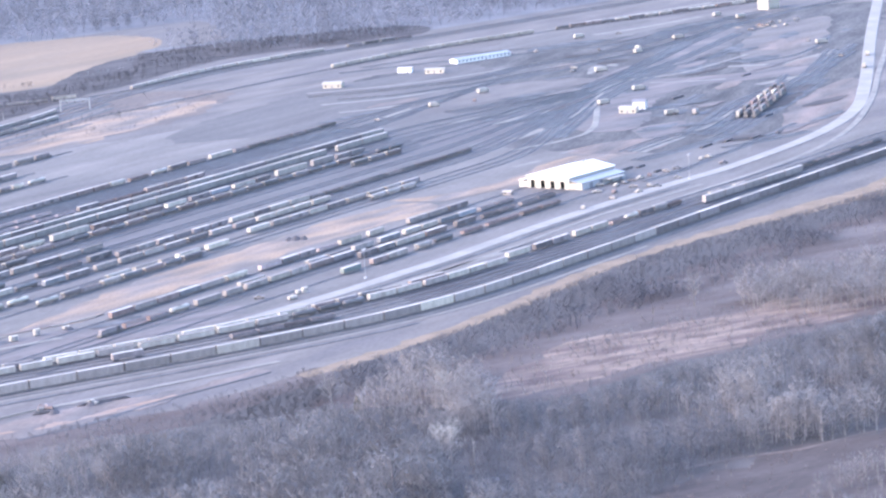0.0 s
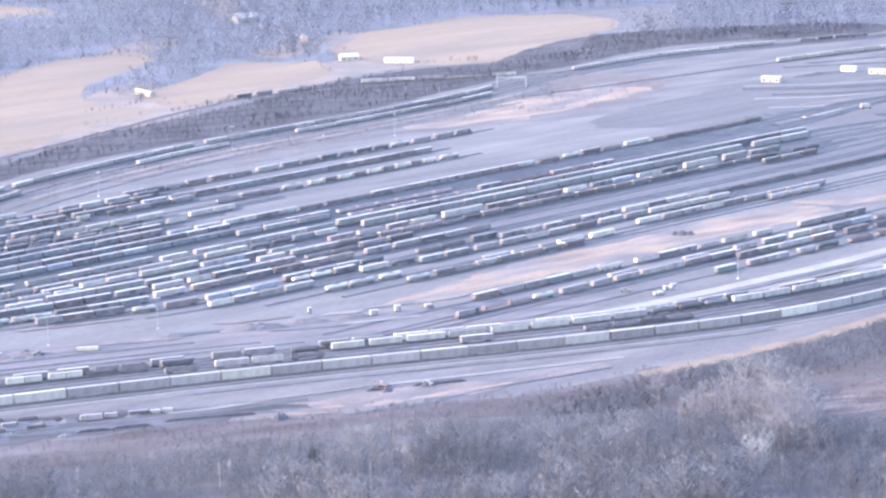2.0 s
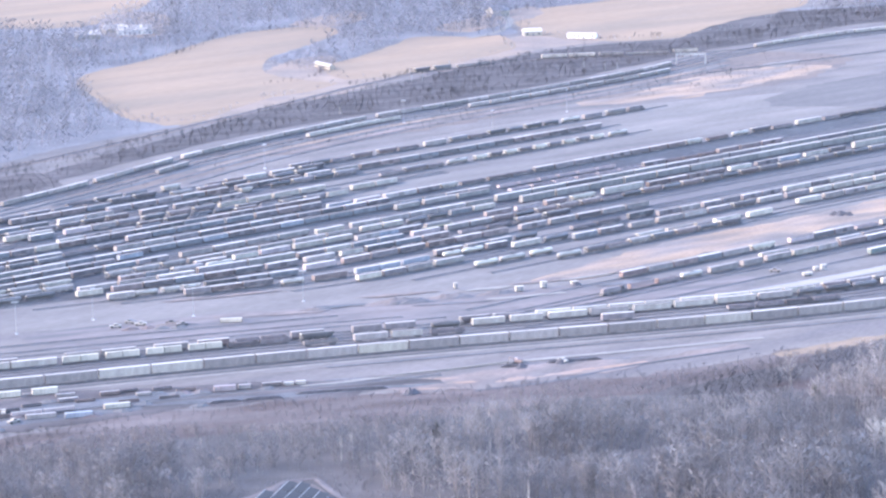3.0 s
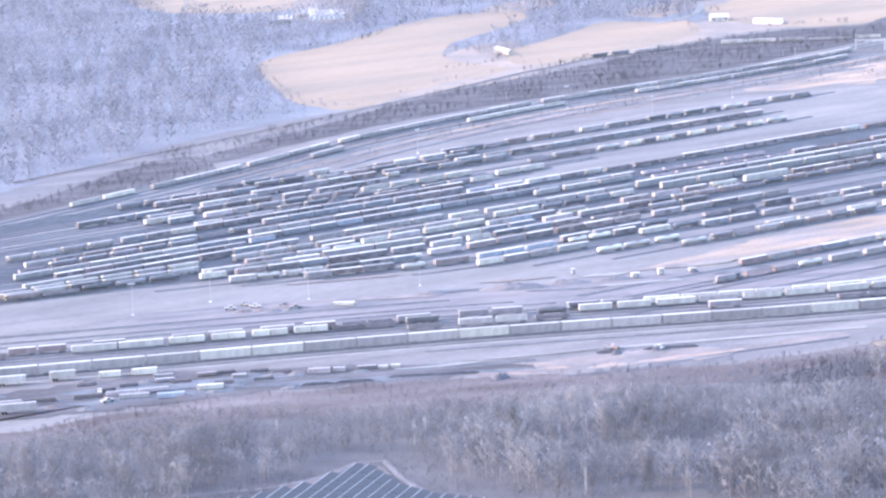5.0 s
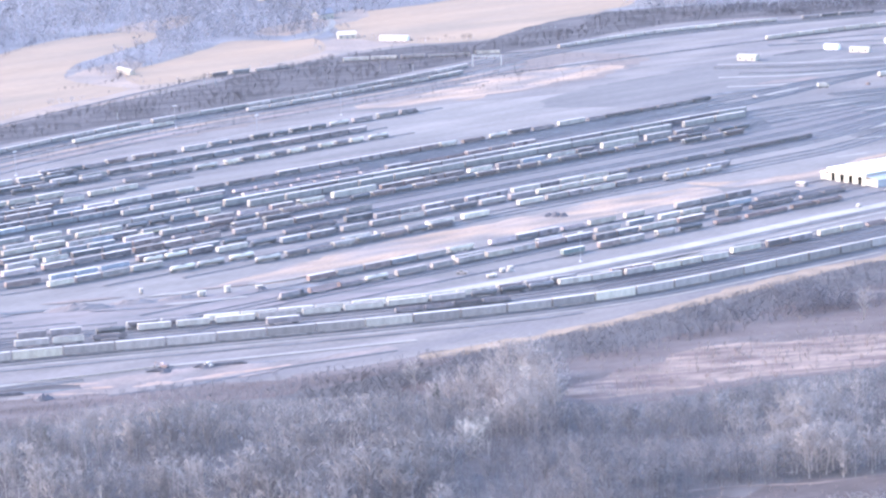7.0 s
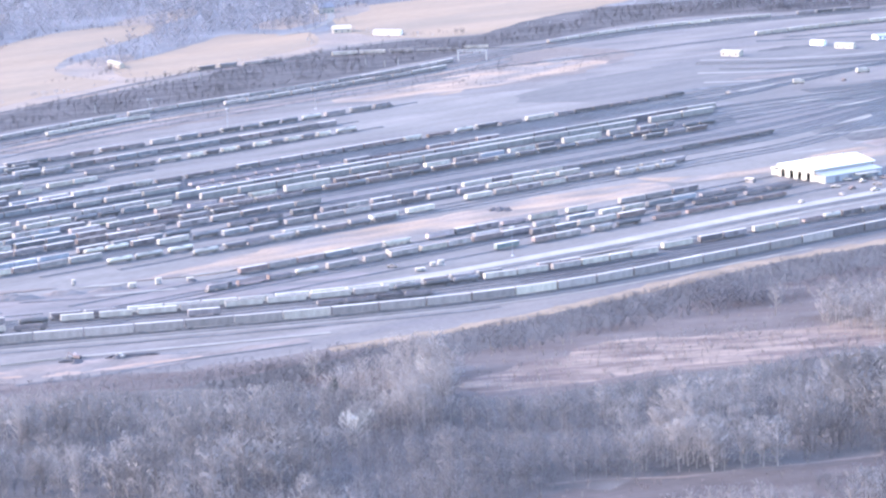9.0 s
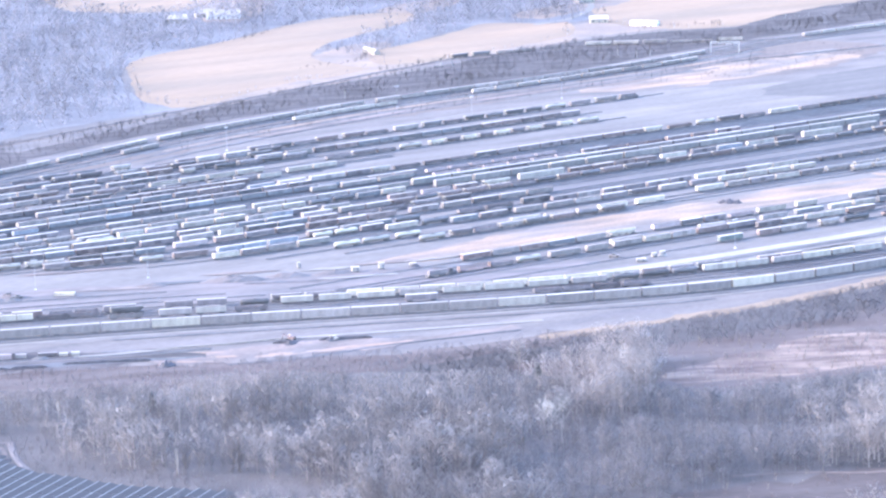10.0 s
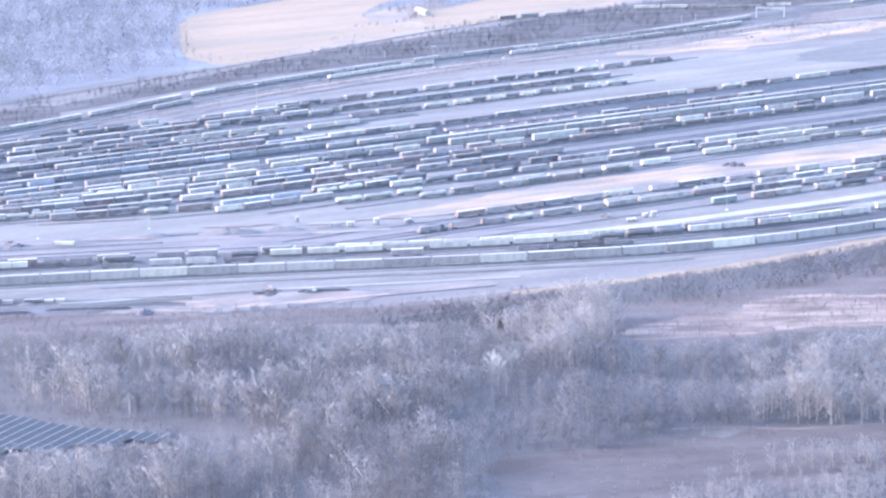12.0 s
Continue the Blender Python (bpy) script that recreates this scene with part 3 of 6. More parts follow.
road("ditch", [(-46, -173), (-28, -170), (-11, -169)], 1.3, "narrow dark row of old sleepers in the grass", STAIN)
road("gravel_path", [(-150, -206), (-137, -202), (-114, -191), (-86, -181), (-63, -171), (0, -152), (50, -136)], 3.4, "pale gravel path below the main line")
for d, width, a, z, mat, label in ((-6.5, 1.3, -600, 640, STAIN, "dark cinder strip beside the main line"), (-10.5, 1.6, -420, 300, ROAD, "pale cinder path below the main line"), (-17, 1.2, -200, 90, STAIN, "dark worn path in the dry grass")):
    line = MAIN.offset(d)
    keep = (line.l > a) & (line.l < z)
    road("side_path", line.p[keep][::3].tolist(), width, label, mat)

# ---- rolling stock: x along the track, z = 0 on the rails ----


def truck_mesh():
    bm = bmesh.new()
    for y in (-0.95, 0.95):
        side_prism(bm, [(-1.35, 0.45), (-0.5, 0.25), (0.5, 0.25), (1.35, 0.45), (1.35, 0.62), (0.6, 0.85), (-0.6, 0.85), (-1.35, 0.62)], y - 0.1, y + 0.1)
    box(bm, -0.3, 0.3, -1.0, 1.0, 0.45, 0.95)
    for x in (-0.9, 0.9):
        for y in (-0.76, 0.76):
            tube(bm, (x, y - 0.07, 0.46), (x, y + 0.07, 0.46), 0.46, sides=7)
    return link_bm("bogie", bm, STEEL)


TRUCK = truck_mesh()
MESHES, FIRST, ROOF_NOW = {}, {}, [0]


def shared(key, make, mat, smooth=False):
    """One mesh per kind of part, built when it is first wanted."""
    if key not in MESHES:
        MESHES[key] = link_bm(key[0], make(), mat, smooth)
    return MESHES[key]


def underframe(half, low=0.85):
    bm = bmesh.new()
    box(bm, -half - 0.25, half + 0.25, -0.35, 0.35, low, 1.12)
    for x in (-half - 0.5, half + 0.5):
        box(bm, x - 0.35, x + 0.35, -0.12, 0.12, 0.75, 0.98)
    for x in (-half + 0.15, half - 0.15):
        box(bm, x - 0.12, x + 0.12, -1.4, 1.4, 0.95, 1.12)
    return bm


def ladder_end(top, y=1.42):
    """The ladders and the rail at one end of a car, x = 0 at the end."""
    bm = bmesh.new()
    for yy in (-y, y):
        tube(bm, (0, yy, 1.0), (0, yy, top), 0.06, sides=4)
        tube(bm, (-0.35, yy, 1.0), (-0.35, yy, top), 0.06, sides=4)
        for z in np.arange(1.3, top, 0.6):
            tube(bm, (0, yy, z), (-0.35, yy, z), 0.05, sides=3)
    tube(bm, (0, -y, top), (0, y, top), 0.06, sides=4)
    tube(bm, (0, -y, 2.2), (0, y, 2.2), 0.06, sides=4)
    box(bm, -0.9, 0.05, -y + 0.2, y - 0.2, top - 0.5, top + 0.08, 0.05)             # an added pale slab: sunlight on the end slope, put into shape and colour
    return bm


def wheels(thing, half, inset=2.2):
    for x in (-half + inset, half - inset):
        part("bogie", TRUCK, STEEL, thing, at=pose(x, 0, 0))


def boxcar(color, m, half=7.9):
    thing = root("insulated_boxcar" if half > 9 else "high_cube_boxcar" if color in ("dark", "blue", "pink", "light_blue") else "boxcar", m, f"{WORDS[color]} boxcar with sliding side doors", "freight car")

    def body():
        bm = bmesh.new()
        box(bm, -half, half, -1.5, 1.5, 1.12, 4.25)
        return bm

    def roof():
        bm = bmesh.new()
        prism(bm, [(-1.56, 4.22), (1.56, 4.22), (1.56, 4.32), (0, 4.55), (-1.56, 4.32)], -half - 0.06, half + 0.06)
        for x in np.linspace(-half + 0.5, half - 0.5, 12):
            prism(bm, [(-1.5, 4.33), (1.5, 4.33), (0, 4.60)], x - 0.05, x + 0.05)
        return bm

    def door():
        bm = box(bmesh.new(), -1.6, 1.6, -0.05, 0.05, 1.2, 4.1)
        for x in (-1.0, 0, 1.0):
            box(bm, x - 0.06, x + 0.06, -0.09, 0.09, 1.25, 4.05)
        return bm

    shell = part("body", shared(("body", "boxcar", color, half), body, PAINTS[color]), None, thing)
    dull = ROOF_NOW[0] == 1
    part("roof", shared(("roof", "boxcar", half, dull), roof, DULL_ROOF if dull else GALVANISED), None, thing, "dull weathered metal roof" if dull else "galvanised metal roof")
    part("sliding_door", shared(("sliding_door", color), door, PAINTS[color]), None, shell, at=pose(0, -1.6, 0))
    part("underframe", shared(("underframe", half), lambda: underframe(half), STEEL), None, thing)
    wheels(thing, half)
    return thing


def covered_hopper(color, m, half=8.2):
    thing = root("covered_hopper", m, f"{WORDS[color]} covered hopper car with sloped ends", "freight car")

    def body():
        bm = bmesh.new()
        prism(bm, [(-1.4, 1.75), (1.4, 1.75), (1.55, 2.3), (1.55, 3.8), (1.25, 4.35), (-1.25, 4.35), (-1.55, 3.8), (-1.55, 2.3)], -half + 1.7, half - 1.7)
        for sign in (-1, 1):
            side_prism(bm, [(sign * (half - 1.7), 1.8), (sign * (half - 1.7), 4.35), (sign * (half - 0.35), 4.35), (sign * (half - 0.35), 3.95)], -1.45, 1.45)
            box(bm, sign * (half - 0.15) - 0.2, sign * (half - 0.15) + 0.2, -1.5, 1.5, 1.05, 1.3)
        bays = 3
        for i in range(bays):
            c, w = (i - (bays - 1) / 2) * (2 * half - 4.2) / bays, (2 * half - 4.4) / bays / 2
            side_prism(bm, [(c - w, 1.8), (c - 0.35, 0.6), (c + 0.35, 0.6), (c + w, 1.8)], -1.1, 1.1)
        for x in np.linspace(-half + 2.4, half - 2.4, 9):
            for y in (-1.57, 1.57):
                box(bm, x - 0.06, x + 0.06, y - 0.05, y + 0.05, 2.2, 3.9)
        return bm

    def hatch():
        bm = bmesh.new()
        box(bm, -half + 1.0, half - 1.0, -0.35, 0.35, 4.36, 4.55)
        for x in np.linspace(-half + 1.6, half - 1.6, 7):
            box(bm, x - 0.45, x + 0.45, -0.42, 0.42, 4.5, 4.62)
        return bm

    shell = part("body", shared(("body", "hopper", color, half), body, PAINTS[color]), None, thing)
    part("hatch_cover", shared(("hatch_cover", half), hatch, GALVANISED), None, shell)
    # Cream on the end piece paints in the sunlit end of the car.
    part("end_ladder", shared(("end_ladder", "hopper"), lambda: ladder_end(4.35), PAINTS["cream"]), None, thing, at=pose(0, 0, 0, 0, 0, 180) @ pose(half, 0, 0))
    part("underframe", shared(("underframe", half), lambda: underframe(half), STEEL), None, thing)
    wheels(thing, half, 1.9)
    return thing


def sand_hopper(color, m):
    half = 5.6
    thing = root("short_hopper", m, f"{WORDS[color]} short two-bay hopper car", "freight car")

    def body():
        bm = bmesh.new()
        prism(bm, [(-1.35, 1.6), (1.35, 1.6), (1.5, 2.1), (1.5, 3.6), (1.1, 4.0), (-1.1, 4.0), (-1.5, 3.6), (-1.5, 2.1)], -half + 1.6, half - 1.6)
        for sign in (-1, 1):
            side_prism(bm, [(sign * (half - 1.6), 1.7), (sign * (half - 1.6), 4.0), (sign * (half - 0.4), 4.0)], -1.35, 1.35)
            box(bm, sign * (half - 0.2) - 0.2, sign * (half - 0.2) + 0.2, -1.45, 1.45, 1.05, 1.3)
        for c in (-1.8, 1.8):
            side_prism(bm, [(c - 1.7, 1.7), (c - 0.35, 0.6), (c + 0.35, 0.6), (c + 1.7, 1.7)], -1.0, 1.0)
        return bm

    part("body", shared(("body", "sand", color), body, PAINTS[color]), None, thing)
    part("hatch_cover", shared(("hatch_cover", "sand"), lambda: box(bmesh.new(), -3.4, 3.4, -0.5, 0.5, 4.0, 4.2, 0.05), PAINTS["grey"]), None, thing)
    # Here too the cream end piece stands for sunlight on the car's end.
    part("end_ladder", shared(("end_ladder", "sand"), lambda: ladder_end(4.0), PAINTS["cream"]), None, thing, at=pose(0, 0, 0, 0, 0, 180) @ pose(half - 0.1, 0, 0))
    part("underframe", shared(("underframe", half), lambda: underframe(half), STEEL), None, thing)
    wheels(thing, half, 1.6)
    return thing


def tank_car(color, m, half=7.3):
    thing = root("tank_car", m, f"{WORDS[color]} rounded tank car with a top platform", "freight car")

    def tank():
        bm = turned(bmesh.new(), [(-half + 0.3, 0.35), (-half + 0.42, 0.95), (-half + 0.8, 1.4), (-half + 1.2, 1.5), (half - 1.2, 1.5),
                                  (half - 0.8, 1.4), (half - 0.42, 0.95), (half - 0.3, 0.35)], 14)
        bmesh.ops.translate(bm, verts=bm.verts[:], vec=(0, 0, 2.75))
        return bm

    def platform():
        bm = bmesh.new()
        tube(bm, (0, 0, 4.1), (0, 0, 4.55), 0.5, sides=8)
        box(bm, -1.4, 1.4, -1.0, 1.0, 4.22, 4.28)
        for x in (-1.4, 1.4):
            for y in (-1.0, 1.0):
                tube(bm, (x, y, 4.25), (x, y, 4.95), 0.04, sides=4)
        for y in (-1.0, 1.0):
            tube(bm, (-1.4, y, 4.95), (1.4, y, 4.95), 0.04, sides=4)
        for y in (-1.5, 1.5):
            tube(bm, (0, y, 1.0), (0, y * 0.7, 4.25), 0.06, sides=4)
        return bm

    def saddle():
        bm = underframe(half)
        for x in (-half + 2.2, half - 2.2):
            box(bm, x - 0.5, x + 0.5, -1.3, 1.3, 1.0, 1.75, 0.1)
        return bm

    barrel = part("tank", shared(("tank", color, half), tank, PAINTS[color], True), None, thing)
    part("top_platform", shared(("top_platform",), platform, STEEL), None, barrel)
    part("underframe", shared(("underframe", "tank", half), saddle, STEEL), None, thing)
    wheels(thing, half, 2.0)
    return thing


def gondola(color, m, half=8.0, load=True):
    thing = root("gondola", m, f"{WORDS[color]} open gondola car, ribbed sides{', loaded with scrap' if load else ', empty'}", "freight car")

    def body():
        bm = bmesh.new()
        box(bm, -half, half, -1.5, 1.5, 1.1, 1.3)
        for y in (-1.5, 1.42):
            box(bm, -half, half, y, y + 0.08, 1.3, 2.9)
        for x in (-half, half - 0.08):
            box(bm, x, x + 0.08, -1.42, 1.42, 1.3, 2.9)
        for x in np.linspace(-half + 0.2, half - 0.2, 13):
            for y in (-1.55, 1.55):
                box(bm, x - 0.09, x + 0.09, y - 0.05, y + 0.05, 1.1, 2.9)
        for y in (-1.58, 1.46):
            box(bm, -half, half, y, y + 0.12, 2.82, 2.98)
        return bm

    def scrap():
        """One uneven mound from wall to wall."""
        bm = bmesh.new()
        bmesh.ops.create_grid(bm, x_segments=26, y_segments=7, size=0.5)
        rng = random.Random(5)
        for v in bm.verts:
            edge = max(0.0, 1 - abs(v.co.y * 1.7) ** 2) * max(0.0, 1 - abs(v.co.x * 1.9) ** 6)
            v.co = (v.co.x * (2 * half - 0.3), v.co.y * 2.7, 1.6 + 1.5 * edge * rng.uniform(0.5, 1.1))
        return bm

    part("body", shared(("body", "gondola", color, half), body, PAINTS[color]), None, thing)
    if load:
        part("scrap_load", shared(("scrap_load", half), scrap, PAINTS["brown"]), None, thing, "rusty scrap load")
    part("underframe", shared(("underframe", half), lambda: underframe(half), STEEL), None, thing)
    wheels(thing, half)
    return thing


def autorack(color, m):
    half = 13.6
    thing = root("autorack", m, f"{WORDS[color]} covered autorack car with perforated side panels", "freight car")

    def body():
        bm = bmesh.new()
        box(bm, -half, half, -1.45, 1.45, 0.95, 5.35)
        for x in np.linspace(-half + 0.1, half - 0.1, 15):
            for y in (-1.5, 1.5):
                box(bm, x - 0.08, x + 0.08, y - 0.06, y + 0.06, 0.95, 5.3)
        for y in (-1.49, 1.49):
            for z in (1.2, 2.9):
                box(bm, -half, half, y - 0.04, y + 0.04, z, z + 0.14)
        return bm

    def roof():
        bm = prism(bmesh.new(), [(-1.52, 5.32), (1.52, 5.32), (1.46, 5.5), (0.7, 5.72), (-0.7, 5.72), (-1.46, 5.5)], -half - 0.05, half + 0.05)
        for x in np.linspace(-half + 0.6, half - 0.6, 20):
            prism(bm, [(-1.45, 5.5), (1.45, 5.5), (0.7, 5.76), (-0.7, 5.76)], x - 0.04, x + 0.04)
        return bm

    def end_door():
        return side_prism(bmesh.new(), [(-0.05, 1.1), (0.05, 1.1), (0.09, 1.4), (0.09, 4.9), (0.05, 5.25), (-0.05, 5.25)], -1.38, 1.38)

    shell = part("body", shared(("body", "autorack", color), body, PAINTS[color]), None, thing)
    part("roof", shared(("roof", "autorack"), roof, GALVANISED), None, thing, "galvanised metal roof")
    part("end_door", shared(("end_door", color), end_door, PAINTS[color]), None, shell, at=pose(-half - 0.07, 0, 0))
    part("underframe", shared(("underframe", half), lambda: underframe(half, 0.7), STEEL), None, thing)
    wheels(thing, half, 3.2)
    return thing


def container_car(color, m):
    """A well car with one long container on it."""
    half = 9.6
    thing = root("container_car", m, f"low well car carrying a {WORDS[color]} container", "freight car")

    def well():
        bm = bmesh.new()
        for y in (-1.5, 1.38):
            box(bm, -half + 1.5, half - 1.5, y, y + 0.12, 0.45, 1.5)
        box(bm, -half + 1.6, half - 1.6, -1.36, 1.36, 0.45, 0.6)
        for sign in (-1, 1):
            box(bm, sign * (half - 0.8) - 0.8, sign * (half - 0.8) + 0.8, -1.45, 1.45, 1.0, 1.3)
        return bm

    def container():
        bm = bmesh.new()
        box(bm, -7.9, 7.9, -1.2, 1.2, 0.66, 3.6)
        for x in np.linspace(-7.6, 7.6, 22):
            for y in (-1.22, 1.22):
                box(bm, x - 0.1, x + 0.1, y - 0.03, y + 0.03, 0.8, 3.5)
        for x in (-7.85, 7.85):
            for y in (-1.15, 1.15):
                box(bm, x - 0.1, x + 0.1, y - 0.1, y + 0.1, 0.62, 3.66)
        return bm

    part("well_frame", shared(("well_frame",), well, PAINTS["yellow"]), None, thing)
    part("container", shared(("container", color), container, PAINTS[color]), None, thing)
    wheels(thing, half, 1.3)
    return thing


def twin_container_car(color, m):
    """A low flat car with two short containers end to end."""
    half = 10.4
    thing = root("container_flatcar", m, f"low flat car with two short {WORDS[color]} containers", "freight car")

    def deck():
        bm = box(bmesh.new(), -half, half, -1.35, 1.35, 0.95, 1.2)
        for x in (-half, half - 0.3):
            box(bm, x, x + 0.3, -1.3, 1.3, 1.2, 1.5)
        return box(bm, -half + 4, half - 4, -0.5, 0.5, 0.55, 0.95, 0.1)

    def container():
        bm = box(bmesh.new(), -4.75, 4.75, -1.22, 1.22, 1.22, 4.3)
        for x in np.linspace(-4.5, 4.5, 14):
            for y in (-1.24, 1.24):
                box(bm, x - 0.09, x + 0.09, y - 0.03, y + 0.03, 1.35, 4.15)
        for y in (-1.2, 1.2):
            box(bm, -4.8, 4.8, y - 0.06, y + 0.06, 4.2, 4.36)
        return bm

    part("deck", shared(("deck", "twin"), deck, STEEL), None, thing)
    for x in (-5.0, 5.0):
        part("container", shared(("container", "twin", color), container, PAINTS[color]), None, thing, at=pose(x, 0, 0))
    wheels(thing, half, 1.9)
    return thing


def flatcar(color, m):
    half = 9.3
    thing = root("centrebeam_flatcar", m, f"{WORDS[color]} centrebeam flatcar with an open truss", "freight car")

    def frame_mesh():
        bm = bmesh.new()
        box(bm, -half, half, -1.4, 1.4, 1.0, 1.25)
        for x in (-half, half - 0.25):
            box(bm, x, x + 0.25, -1.4, 1.4, 1.25, 4.2)
        box(bm, -half, half, -0.25, 0.25, 4.0, 4.2)
        xs = np.linspace(-half + 0.2, half - 0.2, 11)
        for a, b in zip(xs, xs[1:]):
            tube(bm, (a, 0, 1.2), (a, 0, 4.05), 0.12, sides=4)
            tube(bm, (a, 0, 1.2), (b, 0, 4.05), 0.08, sides=4)
        return bm

    part("truss_frame", shared(("truss_frame", color), frame_mesh, PAINTS[color]), None, thing)
    part("underframe", shared(("underframe", half), lambda: underframe(half), STEEL), None, thing)
    wheels(thing, half)
    return thing


def locomotive(color, m):
    half = 10.0
    thing = root("locomotive", m, f"{WORDS[color]} six-axle diesel locomotive", "locomotive")
    bm = box(bmesh.new(), -half, half, -1.5, 1.5, 1.25, 1.6)
    side_prism(bm, [(-half, 0.5), (-half + 0.5, 0.5), (-half + 0.5, 1.3), (-half, 1.3)], -1.4, 1.4)
    side_prism(bm, [(half - 0.5, 0.5), (half, 0.5), (half, 1.3), (half - 0.5, 1.3)], -1.4, 1.4)
    part("frame", bm, STEEL, thing)
    bm = box(bmesh.new(), -half + 1.0, half - 5.2, -0.95, 0.95, 1.6, 4.2, 0.08)
    for x in (-half + 2.5, -half + 4.6):
        box(bm, x - 0.8, x + 0.8, -1.3, 1.3, 3.6, 4.45, 0.1)
    box(bm, half - 3.0, half - 1.0, -0.8, 0.8, 1.6, 2.9, 0.12)
    part("hood", bm, PAINTS[color], thing)
    bm = prism(bmesh.new(), [(-1.5, 1.6), (1.5, 1.6), (1.5, 3.9), (1.1, 4.5), (-1.1, 4.5), (-1.5, 3.9)], half - 5.2, half - 3.0)
    cab = part("cab", bm, PAINTS["red" if color != "dark" else "dark"], thing)
    bm = bmesh.new()
    for y in (-1.53, 1.53):
        box(bm, half - 4.7, half - 3.5, y - 0.02, y + 0.02, 3.1, 3.8)
    box(bm, half - 3.02, half - 2.96, -1.2, 1.2, 3.1, 3.8)
    part("cab_window", bm, GLASS, cab)
    part("fuel_tank", prism(bmesh.new(), [(-1.3, 0.5), (1.3, 0.5), (1.4, 1.25), (-1.4, 1.25)], -2.2, 2.2), STEEL, thing)
    bm = bmesh.new()
    for y in (-1.45, 1.45):
        tube(bm, (-half + 0.3, y, 2.6), (half - 0.3, y, 2.6), 0.04, sides=4)
        for x in np.linspace(-half + 0.3, half - 0.3, 9):
            tube(bm, (x, y, 1.6), (x, y, 2.6), 0.04, sides=4)
    part("handrail", bm, PAINTS["white"], thing)
    for x in (-half + 2.6, half - 2.6):
        part("bogie", TRUCK, STEEL, thing, at=pose(x - 0.7, 0, 0))
        part("bogie", TRUCK, STEEL, thing, at=pose(x + 0.9, 0, 0))
    return thing


KINDS = {"box": (boxcar, 17.0), "hopper": (covered_hopper, 17.6), "sand": (sand_hopper, 12.4), "tank": (tank_car, 15.8), "gondola": (gondola, 17.2),
         "empty": (lambda c, m: gondola(c, m, load=False), 17.2), "rack": (autorack, 28.5), "container": (container_car, 20.4), "flat": (flatcar, 19.8), "twin": (twin_container_car, 22.0),
         "loco": (locomotive, 21.4), "reefer": (lambda c, m: boxcar(c, m, 10.2), 21.6)}
RAIL_TOP = 0.48


def place_car(kind, color, m, group, size=1.0, low=1.0, long=1.0):
    """low: how tall and wide the lower stock stands beside the full gauge; long: shorter or longer builds of a kind."""
    ROOF_NOW[0] = int(abs(m.translation.x * 7.3 + m.translation.y * 3.1)) % 3 if kind in ("box", "reefer") else 0
    key = (kind, color, size, low, long, ROOF_NOW[0] == 1)
    if key not in FIRST:
        FIRST[key] = KINDS[kind][0](color, m @ Matrix.Diagonal((size * long, size * (0.5 + 0.5 * low), size * low, 1)))
        return tagged(FIRST[key], group=group)
    return tagged(copy_thing(FIRST[key], m), group=group)


MIXES = {
    "dark": (("hopper", "dark"), ("hopper", "black"), ("gondola", "dark"), ("hopper", "dark"), ("tank", "black"), ("hopper", "brown")),
    "coal": (("gondola", "black"), ("gondola", "dark"), ("empty", "black"), ("gondola", "dark")),
    "grain": (("hopper", "grey"), ("hopper", "light_grey"), ("hopper", "grey"), ("hopper", "dark"), ("hopper", "tan")),
    "mixed": (("box", "brown"), ("hopper", "grey"), ("tank", "black"), ("box", "dark"), ("hopper", "light_grey"), ("gondola", "dark"), ("box", "white"),
              ("hopper", "dark"), ("tank", "white"), ("box", "tan"), ("box", "blue"), ("gondola", "brown")),
    "box": (("box", "brown"), ("box", "dark"), ("box", "tan"), ("box", "blue"), ("box", "grey"), ("box", "brown")),
    "darkbox": (("box", "dark"), ("box", "black"), ("box", "dark"), ("box", "brown"), ("box", "blue")),
    "bluebox": (("box", "blue"), ("box", "blue"), ("box", "dark"), ("box", "light_blue"), ("box", "blue")),
    "rackteal": (("rack", "teal"), ("rack", "teal"), ("rack", "grey"), ("rack", "teal"), ("rack", "dark")),
    "racks": (("rack", "dark"), ("rack", "teal"), ("rack", "grey"), ("rack", "dark"), ("rack", "light_grey")),
    "sand": (("sand", "cream"), ("sand", "dark")),
    "tanks": (("tank", "white"), ("tank", "cream"), ("tank", "white")),
    "blacktanks": (("tank", "black"), ("tank", "black"), ("tank", "dark")),
    "boxwhite": (("reefer", "white"), ("reefer", "cream"), ("reefer", "light_grey"), ("box", "white"), ("reefer", "white")),
    "pale": (("reefer", "light_grey"), ("reefer", "grey"), ("reefer", "teal"), ("reefer", "light_grey")),
    "cream": (("hopper", "cream"), ("box", "cream"), ("hopper", "white")),
    "whites": (("hopper", "white"), ("box", "white"), ("tank", "cream"), ("hopper", "light_grey"), ("box", "cream")),
    "junk": (("gondola", "dark"), ("empty", "brown"), ("gondola", "brown"), ("empty", "dark"), ("box", "pink"), ("flat", "tan")),
}


def string(line, start, end, mix, group, size=1.0, low=1.0):
    """Couples cars evenly from start to end of a line: a named mix, or one kind and colour as 'kind:colour'."""
    rng = random.Random(f"{mix}{start:.0f}{line.p[0][0]:.0f}")
    l, stop, k = min(start, end), max(start, end), rng.randrange(12)
    choices = [tuple(mix.split(":"))] if ":" in mix else MIXES[mix]
    cars, length = [], 0.0
    while True:
        kind, color = choices[k % len(choices)] if len(choices) < 3 else rng.choice(choices)
        if kind == "reefer" and stop - l < 19 * size:
            kind = "box"
        k += 1
        if length + KINDS[kind][1] * size * 0.65 > stop - l:
            break
        cars.append((kind, color))
        length += KINDS[kind][1] * size
